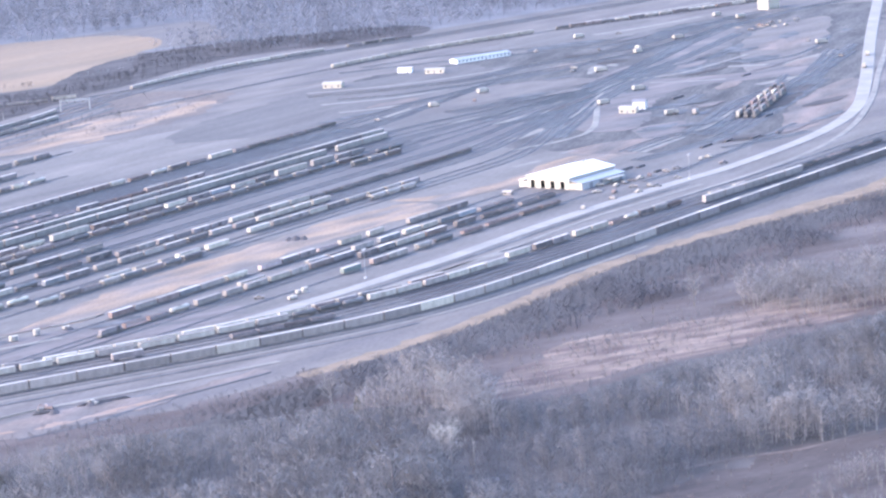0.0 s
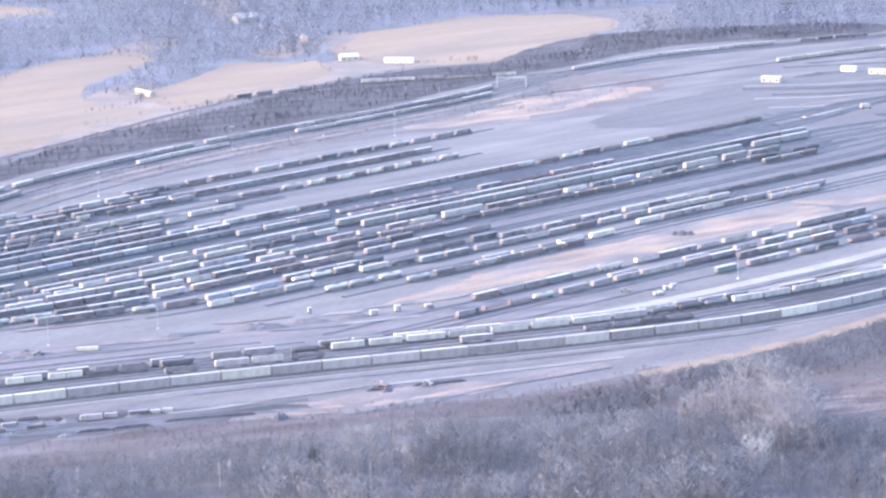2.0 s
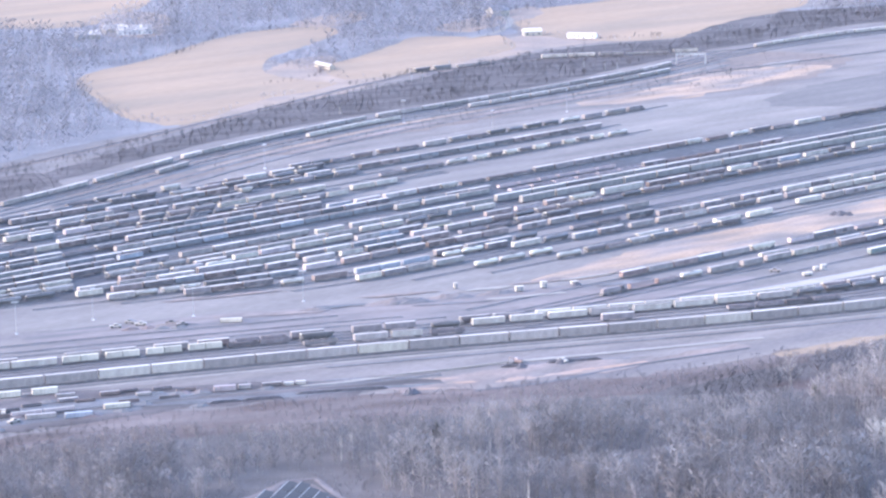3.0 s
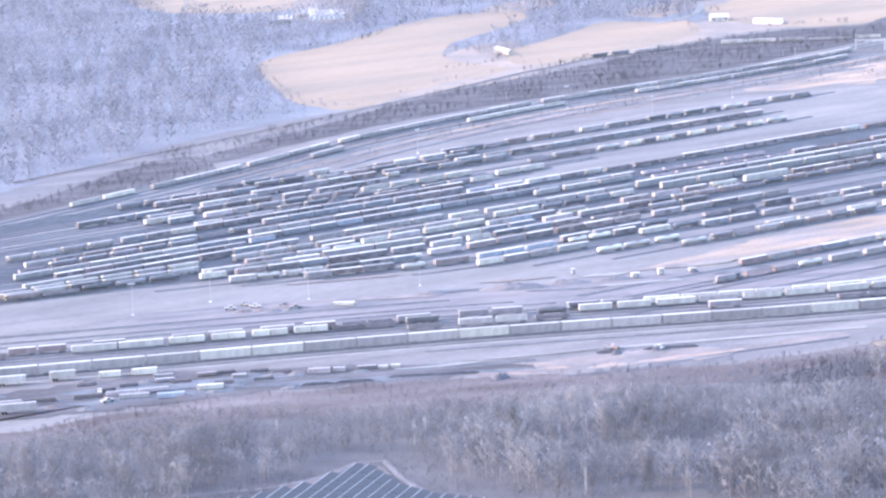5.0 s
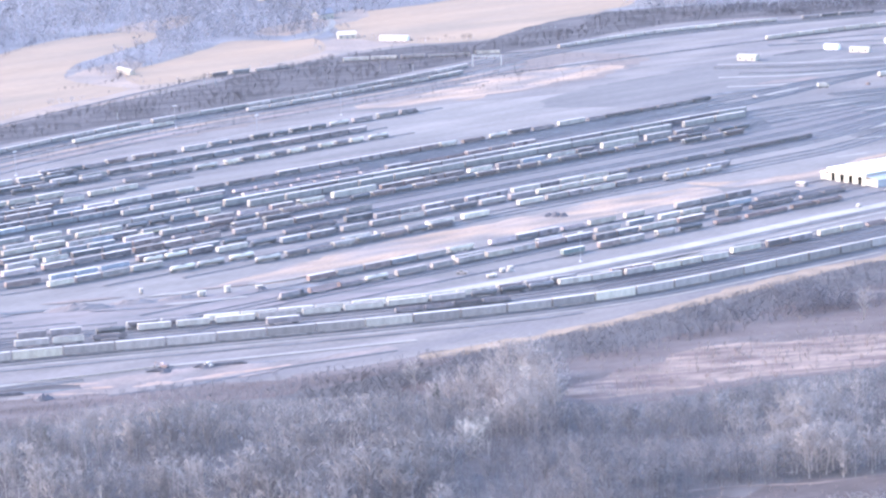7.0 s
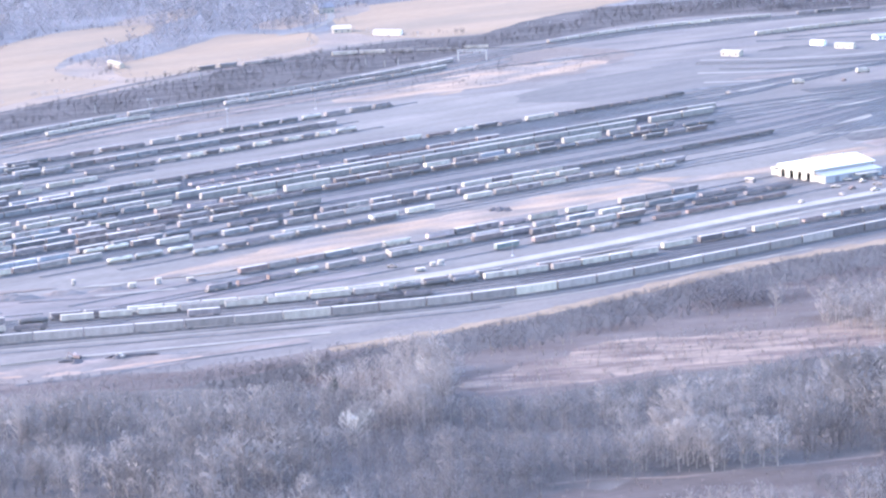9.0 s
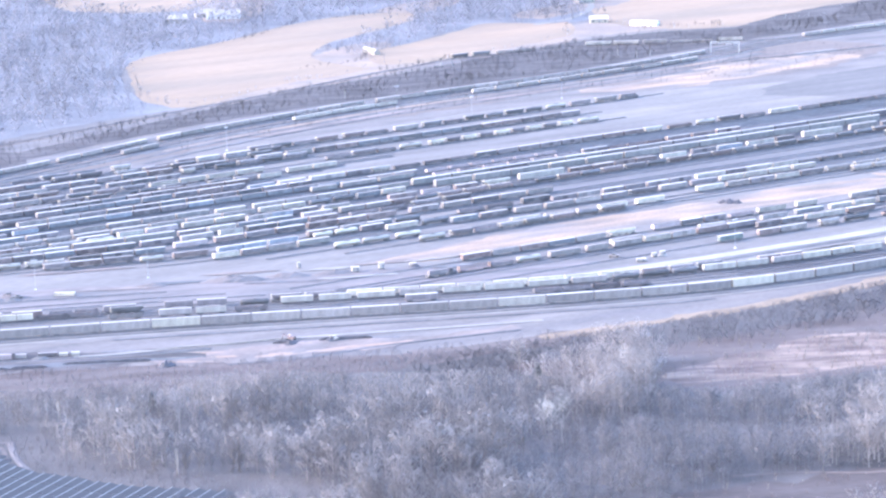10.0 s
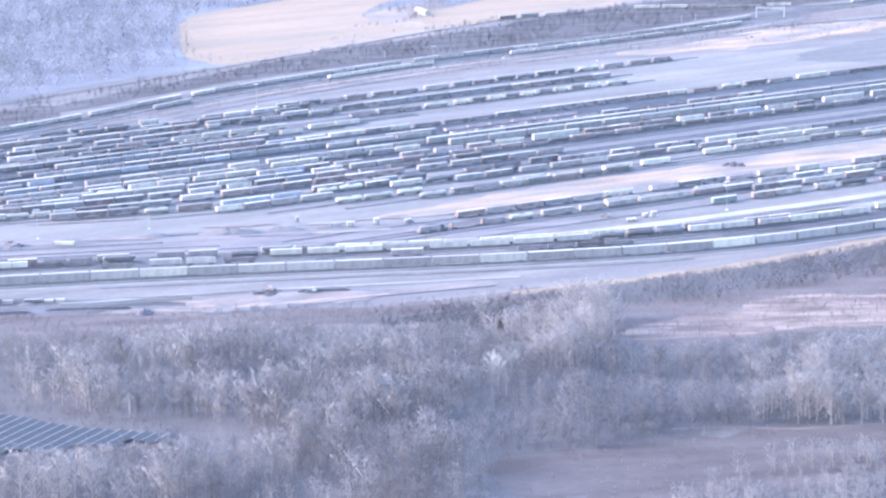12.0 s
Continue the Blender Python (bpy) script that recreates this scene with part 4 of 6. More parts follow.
    long = max(0.85, min(1.2, round((stop - l) / length * 20) / 20)) if cars else 1.0
    slack = min((stop - l) / length, long * 1.03) if cars else 1.0
    l += (stop - l - length * slack) / 2
    for kind, color in cars:
        step = KINDS[kind][1] * size * slack
        place_car(kind, color, line.stand(l + step / 2, step * 0.62, RAIL_TOP), group, size, low, long)
        l += step


# ---- the yard's tracks, by their distance across the yard ----


def yard_line(n):
    s = np.r_[np.arange(-480, 440, 20.0), np.arange(440, 960, 12.0)]
    bend = np.clip((-s - 89) / 233, 0, 2) ** 1.5 * np.maximum(0, (208 - n) * 0.68)
    goal = 262 if n > 215 else 168                                      # the two ladders at the far throat
    u = np.clip((s - 440 - 0.25 * (n - 60)) / 330, 0, 1)
    across = n + bend + (goal - n) * (u * u * (3 - 2 * u)) * 0.88
    return Line(np.array([yard(a, b) for a, b in zip(s, across)]), 0.0), s


TRACKS = iter(range(100000))


def track(line, lo=None, hi=None, label="yard track on grey ballast"):
    keep = np.ones(len(line.p), bool) if lo is None else (line.l >= lo) & (line.l <= hi)
    p = line.p[keep]
    top = 0.28 + 0.0035 * (next(TRACKS) % 40)                            # crossing beds lie over one another, never in one plane
    ob = new("railway_track", link_bm("railway_track", ribbon(p, 2.7, 0.06, top, 0.5), BALLAST))
    tagged(ob, label, "railway track", "tracks", "structure")
    for d in (-0.75, 0.75):
        t = np.gradient(p, axis=0)
        t /= np.hypot(t[:, 0], t[:, 1])[:, None]
        part("rail", ribbon(p + d * np.c_[-t[:, 1], t[:, 0]], 0.09, top, top + 0.17), RAIL, ob)
    return ob


STRINGS = {
    389: ((-120, -60, "dark"), (-50, -36, "hopper:white"), (50, 120, "dark"), (123, 160, "dark"), (162, 187, "box:light_grey"), (187, 291, "dark"), (291, 314, "tank:white"), (314, 333, "box:dark"), (335, 360, "hopper:grey"), (360, 375, "loco:dark"),),
    379: ((-190, -120, "dark"), (-112, -60, "dark"), (-23, 7, "dark"), (7, 24, "box:white"), (27, 48, "box:light_grey"), (48, 75, "dark"),),
    369: ((-170, -100, "darkbox"), (-56, -39, "hopper:light_grey"), (-36, 60, "dark"),),
    356: ((-110, -20, "darkbox"), (-15, 36, "darkbox"), (39, 61, "box:light_grey"), (61, 84, "box:teal"), (84, 301, "darkbox"),),
    347: ((-230, -155, "darkbox"), (-149, -130, "box:light_grey"), (-130, -110, "box:light_grey"), (-17, -8, "sand:white"), (-6, 2, "sand:white"), (6, 75, "dark"),),
    334: ((-190, -106, "dark"), (-101, -77, "box:dark"), (-75, -24, "darkbox"),),
    325: ((-196, -164, "box:tan"), (77, 117, "dark"), (117, 130, "gondola:dark"), (130, 155, "tanks"), (156, 275, "sand"), (278, 298, "tank:white"), (298, 311, "loco:dark"),),
    317: ((-184, -167, "mixed"), (-161, -142, "box:pink"), (-142, -126, "box:grey"), (-126, -54, "dark"), (-53, -32, "box:tan"), (-32, -13, "box:tan"), (-13, 8, "box:tan"), (8, 28, "box:tan"),),
    302: ((-119, -13, "dark"), (37, 56, "box:tan"), (56, 74, "box:white"),),
    295: ((-177, -159, "box:white"), (-159, -142, "box:dark"), (-142, -125, "box:light_grey"), (-122, 14, "dark"), (14, 30, "box:white"), (30, 39, "box:pink"),),
    287: ((-296, -231, "grain"), (-227, -180, "box"), (-180, 3, "darkbox"),),
    274: ((-143, -76, "darkbox"), (-76, -54, "box:blue"), (-54, -5, "darkbox"),),
    264: ((-294, -190, "box"), (-190, -148, "dark"), (-8, 11, "box:light_blue"), (12, 34, "box:pink"), (35, 61, "reefer:light_grey"), (61, 79, "box:dark"), (79, 94, "hopper:white"), (94, 118, "dark"), (118, 157, "gondola:dark"), (157, 292, "darkbox"), (292, 309, "hopper:white"), (309, 337, "gondola:brown"), (337, 354, "tank:white"), (354, 399, "dark"), (399, 429, "reefer:white"), (429, 516, "coal"), (516, 554, "coal"),),
    254: ((-301, -194, "dark"), (-162, -143, "box:light_grey"), (-143, -123, "reefer:light_grey"), (-123, 32, "darkbox"),),
    239: ((-309, -201, "pale"), (-201, 64, "bluebox"), (64, 100, "darkbox"), (106, 205, "empty:pink"),),
    232: ((-172, -156, "box:light_blue"), (20, 39, "box:teal"), (39, 96, "pale"),),
    226: ((-291, -206, "darkbox"), (-206, -177, "darkbox"), (104, 214, "gondola:pink"), (217, 237, "box:dark"), (237, 284, "gondola:brown"), (284, 346, "box:brown"),),
    213: ((-212, -150, "darkbox"), (-143, -56, "pale"),),
    208: ((-315, -214, "racks"), (-58, -31, "box:tan"), (-30, 77, "pale"), (79, 474, "rackteal"), (474, 528, "rackteal"),),
    195: ((-330, -217, "grain"), (-198, -148, "whites"), (-148, -33, "pale"), (-32, -1, "box:tan"), (1, 68, "mixed"), (88, 115, "rack:teal"), (116, 143, "rack:teal"), (143, 171, "rack:teal"), (172, 199, "rack:teal"), (200, 228, "rack:teal"), (229, 257, "rack:teal"), (258, 442, "rack:teal"), (454, 515, "rack:teal"),),
    184: ((-151, -127, "box:dark"), (-125, -109, "box:cream"), (-108, -88, "box:pink"), (-86, -45, "box:tan"),),
    177: ((-328, -222, "grain"), (-197, -168, "darkbox"), (-167, -128, "whites"), (-48, -31, "box:light_grey"), (-31, -19, "box:light_blue"), (-19, -1, "box:dark"), (0, 22, "container:light_grey"), (22, 33, "box:pink"), (34, 44, "box:pink"), (45, 67, "box:brown"), (67, 91, "box:pink"), (92, 109, "box:brown"), (110, 135, "hopper:cream"), (135, 175, "rack:white"), (175, 193, "box:brown"), (193, 242, "box:brown"), (244, 267, "box:cream"), (268, 312, "bluebox"), (314, 337, "reefer:white"), (338, 353, "box:dark"), (354, 401, "rack:white"), (401, 424, "rack:light_grey"), (428, 461, "darkbox"),),
    163: ((-327, -236, "dark"), (-225, -159, "pale"), (-158, -98, "racks"), (-97, -24, "mixed"), (-22, 5, "box:pink"), (6, 40, "box:grey"), (40, 409, "dark"), (409, 486, "dark"),),
    150: ((-229, -216, "whites"), (-211, -126, "darkbox"), (-124, -104, "box:dark"), (-104, -77, "box:light_grey"), (-77, -62, "box:white"), (-60, -1, "darkbox"), (6, 46, "dark"), (46, 91, "dark"), (408, 467, "dark"),),
    134: ((-112, -89, "box:pink"), (-87, -30, "darkbox"), (-29, 29, "box:brown"), (37, 58, "box:dark"), (59, 80, "box:grey"), (80, 99, "box:dark"), (99, 118, "box:grey"), (118, 137, "box:grey"),),
    128: ((-220, -207, "box:light_grey"), (-207, -194, "tank:white"), (-193, -171, "sand:white"), (-170, -117, "darkbox"),),
    114: ((-186, -173, "box:dark"), (-173, -139, "darkbox"), (-39, -18, "darkbox"), (-17, 16, "box:blue"), (17, 35, "dark"), (59, 97, "dark"), (101, 124, "darkbox"),),
    107: ((-139, -125, "tank:white"), (-125, -97, "darkbox"), (-96, -81, "box:light_blue"), (-81, -67, "box:light_blue"), (-66, -47, "box:light_blue"), (-38, -25, "tank:cream"), (-25, -9, "tank:cream"), (-8, 7, "box:dark"), (119, 137, "box:dark"), (137, 153, "box:light_grey"), (155, 186, "box:dark"), (187, 220, "box:dark"), (223, 246, "reefer:white"), (246, 261, "box:dark"), (261, 302, "box:white"), (302, 352, "coal"), (352, 487, "coal"),),
    99: ((4, 25, "reefer:white"), (26, 46, "blacktanks"), (68, 89, "blacktanks"),),
    93: ((-104, -89, "box:cream"), (-88, -73, "box:dark"), (-73, -55, "box:grey"), (-54, -34, "box:teal"), (43, 61, "box:blue"), (62, 81, "box:dark"), (85, 104, "box:grey"), (106, 126, "box:grey"), (126, 145, "box:light_grey"), (145, 164, "box:dark"), (165, 186, "hopper:dark"), (186, 208, "box:light_grey"), (209, 230, "box:dark"), (231, 249, "box:tan"), (249, 267, "box:tan"), (267, 285, "box:tan"), (286, 305, "box:tan"),),
    76: ((-40, -23, "tank:cream"), (-23, -4, "tank:white"), (-2, 15, "tank:cream"), (200, 224, "box:white"), (224, 241, "box:grey"), (241, 260, "box:dark"), (260, 279, "box:white"), (279, 298, "box:dark"), (298, 321, "hopper:light_grey"), (321, 358, "hopper:light_grey"), (358, 378, "hopper:dark"),),
    68: ((67, 90, "hopper:white"), (90, 115, "flat:tan"), (115, 124, "box:dark"), (125, 150, "box:cream"), (150, 177, "box:cream"), (313, 362, "hopper:light_grey"),),
    61: ((5, 23, "tank:white"), (25, 56, "dark"), (56, 73, "hopper:light_grey"), (73, 142, "dark"),),
    2: ((-0, 18, "box:red"), (18, 36, "box:grey"), (36, 71, "darkbox"), (71, 91, "box:light_grey"), (92, 111, "hopper:cream"), (121, 140, "box:pink"), (140, 171, "darkbox"), (173, 191, "gondola:pink"), (192, 214, "box:tan"), (220, 235, "box:tan"), (237, 248, "box:white"), (248, 259, "box:cream"), (259, 299, "box:grey"), (300, 320, "box:dark"),),
    -16: ((82, 104, "reefer:white"), (140, 159, "hopper:light_grey"), (159, 179, "box:dark"), (182, 201, "box:light_grey"), (202, 230, "darkbox"), (230, 246, "box:white"), (247, 263, "box:tan"), (265, 302, "bluebox"), (306, 342, "gondola:dark"),),
    -22: ((-32, -17, "loco:dark"), (-15, 5, "flat:red"), (5, 18, "gondola:dark"), (20, 36, "tank:white"), (36, 64, "box:grey"), (64, 77, "box:grey"), (80, 99, "box:grey"), (100, 118, "box:tan"), (118, 134, "box:light_grey"), (135, 175, "darkbox"),),
    -30: ((169, 202, "darkbox"), (203, 217, "reefer:white"), (217, 229, "reefer:white"), (230, 253, "darkbox"), (258, 284, "box:dark"), (288, 322, "gondola:dark"), (328, 366, "empty:dark"),),
    -47: ((132, 148, "box:green"), (149, 158, "box:grey"), (158, 172, "box:brown"), (172, 191, "box:light_grey"), (191, 200, "box:white"), (200, 213, "hopper:light_grey"), (214, 237, "blacktanks"), (242, 265, "gondola:red"), (268, 300, "gondola:red"), (303, 345, "gondola:brown"),),
}
GROUP, YARD_LOW = "freight cars in the yard", 0.74
USED = sorted(n for n in STRINGS if n > 40)
SPARE = [a + (b - a) * k / parts for a, b in zip(USED, USED[1:]) for parts in (int((b - a) / 4.6),) for k in range(1, parts)]
for n in sorted(set(STRINGS) | set(SPARE)):
    line, s = yard_line(n) if n > 40 else (Line(np.array([yard(a, n) for a in np.arange(-100, 400, 15.0)])), np.arange(-100, 400, 15.0))
    line.l = line.l + (0.0 - float(np.interp(0.0, s, line.l)))            # zero abreast of the yard's middle
    if 40 < n < 150 and n not in STRINGS:
        continue
    lo = min(a for a, b, mix in STRINGS[n]) - 45 if 40 < n < 150 else None
    end = 1e4 if n < 40 else max(b for a, b, mix in STRINGS[n]) + 25 if n > 268 and n in STRINGS else 60 + (n * 53) % 90 if n > 268 else 690 + 0.2 * n + (n * 37) % 60 if n in STRINGS else 430 + 0.3 * n + (n * 53) % 70
    track(line, -1e4 if lo is None else lo, end)
    for a, b, mix in STRINGS.get(n, ()):
        string(line, a, b, mix, GROUP, 1.0, YARD_LOW)

# ---- the ladders and loose tracks of the far throat: tracks on dark cinders, with pale worn gravel between ----
LADDERS = (((288, 774), (333, 769), (379, 771), (422, 781), (478, 826), (540, 850), (602, 900), (738, 1029)), ((302, 736), (344, 729), (372, 735), (423, 754), (490, 790), (578, 837), (667, 916)),
           ((327, 666), (360, 693), (398, 718), (429, 744), (490, 780), (560, 830)), ((351, 605), (391, 624), (432, 644), (474, 665), (522, 725), (564, 776), (615, 847), (643, 887), (720, 980)),
           ((355, 548), (398, 580), (440, 617), (469, 649), (507, 696), (560, 765), (620, 850)), ((358, 520), (393, 540), (433, 584), (475, 643), (532, 715), (600, 790), (688, 905)),
           ((378, 482), (416, 534), (459, 610), (512, 683), (570, 745)), ((373, 431), (411, 496), (447, 564), (504, 648), (553, 708), (640, 790)),
           ((451, 378), (486, 427), (538, 504), (592, 561), (640, 640), (700, 740)), ((462, 372), (500, 424), (550, 500), (606, 562), (660, 650), (730, 760)), ((440, 384), (474, 430), (526, 506), (580, 566), (614, 622)),
           ((356, 226), (388, 250), (422, 284), (470, 330), (520, 385)), ((388, 342), (429, 381), (471, 408), (539, 504), (614, 590), (708, 722)), ((382, 304), (426, 333), (473, 374), (543, 464), (626, 578)),
           ((456, 508), (485, 517), (524, 564)), ((621, 707), (661, 723), (696, 760), (740, 830)), ((549, 866), (601, 862), (670, 924), (792, 1029), (866, 1075)), ((442, 318), (473, 327), (513, 348)),
           ((346, 904), (424, 912), (507, 912), (581, 912), (679, 985)), ((371, 927), (445, 951), (527, 944), (602, 944), (703, 1007), (774, 1051)))
for k, points in enumerate(LADDERS):
    curve = smooth_line(points)
    # Beds 8 to 10 also paint in the shadows of the parked locomotives.
    tagged(new("cinder_bed", link_bm("cinder_bed", ribbon(curve, 4.2 + (k * 7) % 4, 0.06, 0.215 + 0.003 * k, 1.2), STAIN)), "dark cinder bed under a ladder track", "ground", kind="structure")
    track(Line(curve), label="curving ladder track on dark cinders")
    if k in (0, 1, 3, 4, 5, 6, 7, 8, 12, 13, 16):
        for d in ((-6.5, 6.0), (5.5,), (-5.8,))[k % 3]:
            track(Line(curve).offset(d), label="ladder track beside another on dark cinders")
for points, width in ((((293, 795), (362, 792), (426, 809), (498, 844)), 4), (((285, 720), (341, 719), (387, 738)), 5), (((285, 667), (328, 672), (389, 702)), 5), (((308, 615), (350, 659), (397, 686), (421, 704)), 11),
                      (((328, 554), (384, 575), (435, 602)), 5), (((355, 523), (388, 549), (414, 565)), 4), (((341, 442), (376, 477), (412, 523), (438, 561)), 6), (((310, 333), (331, 346)), 3), (((352, 366), (364, 374)), 3),
                      (((519, 654), (548, 638), (571, 633)), 5), (((600, 701), (636, 687), (660, 699), (702, 729)), 9), (((576, 585), (633, 614)), 8), (((393, 337), (450, 395), (516, 470)), 9),
                      (((625, 1097), (696, 1131), (769, 1161)), 8), (((595, 997), (643, 1014), (716, 1054)), 7)):
    tagged(new("gravel_strip", link_bm("gravel_strip", ribbon(smooth_line(points), width, 0.06, 0.2, 0.8), ROAD)), "pale worn gravel between the ladder tracks", "ground", kind="structure")
CHURNED = ((543, 801, 30, 22, 30), (603, 828, 144, 9, 52), (582, 733, 50, 15, 44), (576, 685, 60, 12, 35), (489, 525, 58, 16, 18), (510, 511, 30, 13, 34), (551, 483, 133, 13, 49), (472, 734, 26, 12, 23), (519, 733, 78, 8, 53),
           (589, 541, 48, 15, 36), (625, 723, 32, 20, 20), (636, 689, 89, 12, 39), (577, 466, 61, 15, 33), (552, 401, 56, 10, 40), (453, 654, 51, 11, 26), (438, 590, 107, 6, 49), (646, 788, 38, 14, 37), (616, 947, 71, 11, 39),
           (539, 863, 36, 12, 8), (685, 995, 94, 15, 30), (630, 1089, 60, 14, 20), (468, 346, 36, 14, 20), (471, 429, 42, 13, 25), (514, 368, 54, 9, 40))
for k, (x, y, length, width, turn) in enumerate(CHURNED):
    spot(x, y, length, width, turn, (DARK_SOIL, STAIN, DIRT)[k % 3], "dark churned earth of the yard's throat", 0.45 + 0.004 * k)
for k, (x, y, length, width, turn) in enumerate(((596, 722, 34, 13, 55), (441, 428, 46, 13, 35), (609, 848, 70, 12, 52), (500, 540, 40, 9, 50), (570, 690, 40, 10, 50), (720, 860, 60, 14, 55), (478, 338, 44, 8, 30), (640, 720, 60, 9, 45))):
    spot(x, y, length, width, turn, STAIN, "dark churned earth among the loose tracks", 0.29 + 0.004 * k)

# ---- the main line: a long autorack train and the strings beside it ----
NEAR_SIZE = 0.8
STATIONS, SPREAD = (-400, -200, 0, 100, 196, 305, 486, 620), np.array((35, 36, 39, 42, 37, 26, 20, 22.0))
SECOND, THIRD = MAIN.offset(SPREAD, STATIONS), MAIN.offset(SPREAD + 6, STATIONS)
for share in (0, 0.17, 0.34, 0.5, 0.66, 0.83):
    track(MAIN.offset(SPREAD * share, STATIONS), label="main line track on grey ballast")
for line in (SECOND, THIRD, MAIN.offset(SPREAD + 12, STATIONS)):
    track(line, label="main line track on grey ballast")
for extra in (24, 33, 47):
    track(MAIN.offset(SPREAD + extra, STATIONS), -520, -70 - 2 * extra, label="siding on grey ballast beside the main line")
for extra in (17, 24):
    track(MAIN.offset(SPREAD + extra, STATIONS), 210, 640, label="siding on dark ballast beside the road")
for i in range(-9, 40):
    # Racks past the bend are dark: the shade on their sides, put into the paint.
    color = "white" if i in (-1, 0, 11) else "cream" if i in (4, 16) else "dark" if i > 24 else ("light_grey", "grey", "grey", "light_grey", "light_grey", "grey", "light_grey")[i % 7]
    place_car("rack", color, MAIN.stand((i - 11.5) * 22.8 + 3.2, 14, RAIL_TOP), "autoracks of the long train", NEAR_SIZE)
NEAR_GROUP = "freight cars on the main line"
for a, b, mix in ((-400, -372, "gondola:brown"), (-345, -304, "boxwhite"), (-303, -285, "twin:cream"), (-284, -267, "twin:cream"), (-266, -248, "twin:cream"), (-247, -230, "twin:cream"), (-229, -200, "gondola:dark"), (-199, -176, "dark"),
                  (-138, -118, "blacktanks"), (-116, -100, "box:white"), (-99, -81, "box:white"), (-80, -61, "reefer:white"), (-60, -41, "reefer:light_grey"), (-39, -20, "reefer:white"), (-19, 1, "reefer:white"), (2, 23, "reefer:white"), (24, 42, "reefer:light_grey"),
                  (44, 90, "blacktanks"), (92, 128, "reefer:white"), (130, 196, "boxwhite"), (377, 486, "rack:light_grey"), (604, 680, "boxwhite")):
    string(SECOND, a, b, mix, NEAR_GROUP, NEAR_SIZE)
for a, b, mix in ((-372, -346, "box:red"), (-344, -336, "box:grey"), (-335, -320, "box:dark"), (-300, -268, "box:grey"), (-262, -243, "box:grey"), (-241, -226, "box:red"), (-224, -200, "gondola:dark"), (-199, -182, "box:dark"), (-170, -156, "box:dark"), (-155, -140, "box:dark"), (-120, -88, "dark"), (-84, 57, "reefer:cream"),
                  (60, 120, "dark"), (124, 150, "box:brown"), (390, 430, "dark"), (440, 600, "coal")):
    string(THIRD, a, b, mix, NEAR_GROUP, NEAR_SIZE)
MIDDLE = MAIN.offset(25.5)
for a, b, mix in ((-198, -180, "gondola:grey"), (-174, -158, "box:light_grey"), (-157, -142, "box:white"), (-140, -122, "gondola:dark"), (-62, -40, "box:dark"), (2, 60, "gondola:dark")):
    string(MIDDLE, a, b, mix, NEAR_GROUP, NEAR_SIZE)
ROADSIDE = MAIN.offset(np.array((42, 41, 40, 39, 36.0)), (150, 200, 286, 326, 375))
for a, b, mix in ((202, 224, "reefer:cream"), (226, 262, "box:dark"), (264, 300, "box:tan"), (302, 372, "mixed")):
    string(ROADSIDE, a, b, mix, NEAR_GROUP, NEAR_SIZE)

SIDING = Line(smooth_line([(-330, -270), (-290, -256), (-250, -242), (-223, -231), (-212, -225), (-190, -217), (-155, -209), (-128, -203), (-109, -197), (-92, -191)]))
track(SIDING, label="overgrown siding on dark ballast")
for a, b in ((8, 50), (56, 96)):
    string(SIDING, a, b, "junk", NEAR_GROUP, NEAR_SIZE * 0.85, 0.62)
for x, y, kind, color, turn in ((-221, -207, "gondola", "dark", 20), (-207, -205, "gondola", "dark", 18), (-197, -209, "empty", "brown", 16), (-176, -202, "gondola", "black", 14), (-162, -204, "box", "dark", 14), (-244, -222, "box", "dark", 20), (-258, -229, "empty", "dark", 22), (-237, -223, "gondola", "brown", 18), (-266, -237, "empty", "dark", 20), (-203, -221, "empty", "dark", 16), (-219, -226, "empty", "brown", 16), (-276, -226, "gondola", "dark", 22), (-228, -212, "box", "brown", 16)):
    place_car(kind, color, pose(x, y, 0.1, 0, 0, turn), "worn-out cars by the scrap siding", NEAR_SIZE * 0.85, 0.6, 0.75)

# ---- the far main line ----
FAR = Line(smooth_line([(-453, 65), (-382, 181), (-298, 313), (-244, 412), (-186, 499), (-119, 583), (-20, 684), (77, 792), (146, 891), (251, 998), (356, 1061), (494, 1124), (710, 1237), (931, 1335)]))
FAR = Line(FAR.p, -float(np.interp(-20, FAR.p[:, 0], FAR.l)))
FAR_LOW = FAR.offset(-18)
UPPER = Line(smooth_line([(126, 780), (245, 865), (371, 954), (447, 1002), (535, 1040), (619, 1072), (768, 1119), (955, 1177)]))
for line in (FAR, FAR.offset(-9), FAR_LOW, UPPER):
    track(line, label="far main line track on ballast")
for a, b, mix in ((-596, -542, "boxwhite"), (-528, -448, "pale"), (-441, -354, "pale"), (-344, -151, "pale"), (-140, 195, "pale"), (320, 561, "boxwhite"), (586, 659, "dark")):
    string(FAR, a, b, mix, "freight cars on the far line", 1.0, 0.62)
for a, b, mix in ((-399, -363, "box:grey"), (-236, -140, "boxwhite"), (-72, 159, "pale")):
    string(FAR_LOW, a, b, mix, "freight cars on the far line", 1.0, 0.62)
for a, b, mix in ((274, 512, "box:tan"), (537, 854, "mixed")):
    string(UPPER, a, b, mix, "freight cars on the far line", 1.0, YARD_LOW)

# ---- woods: bare winter trees ----


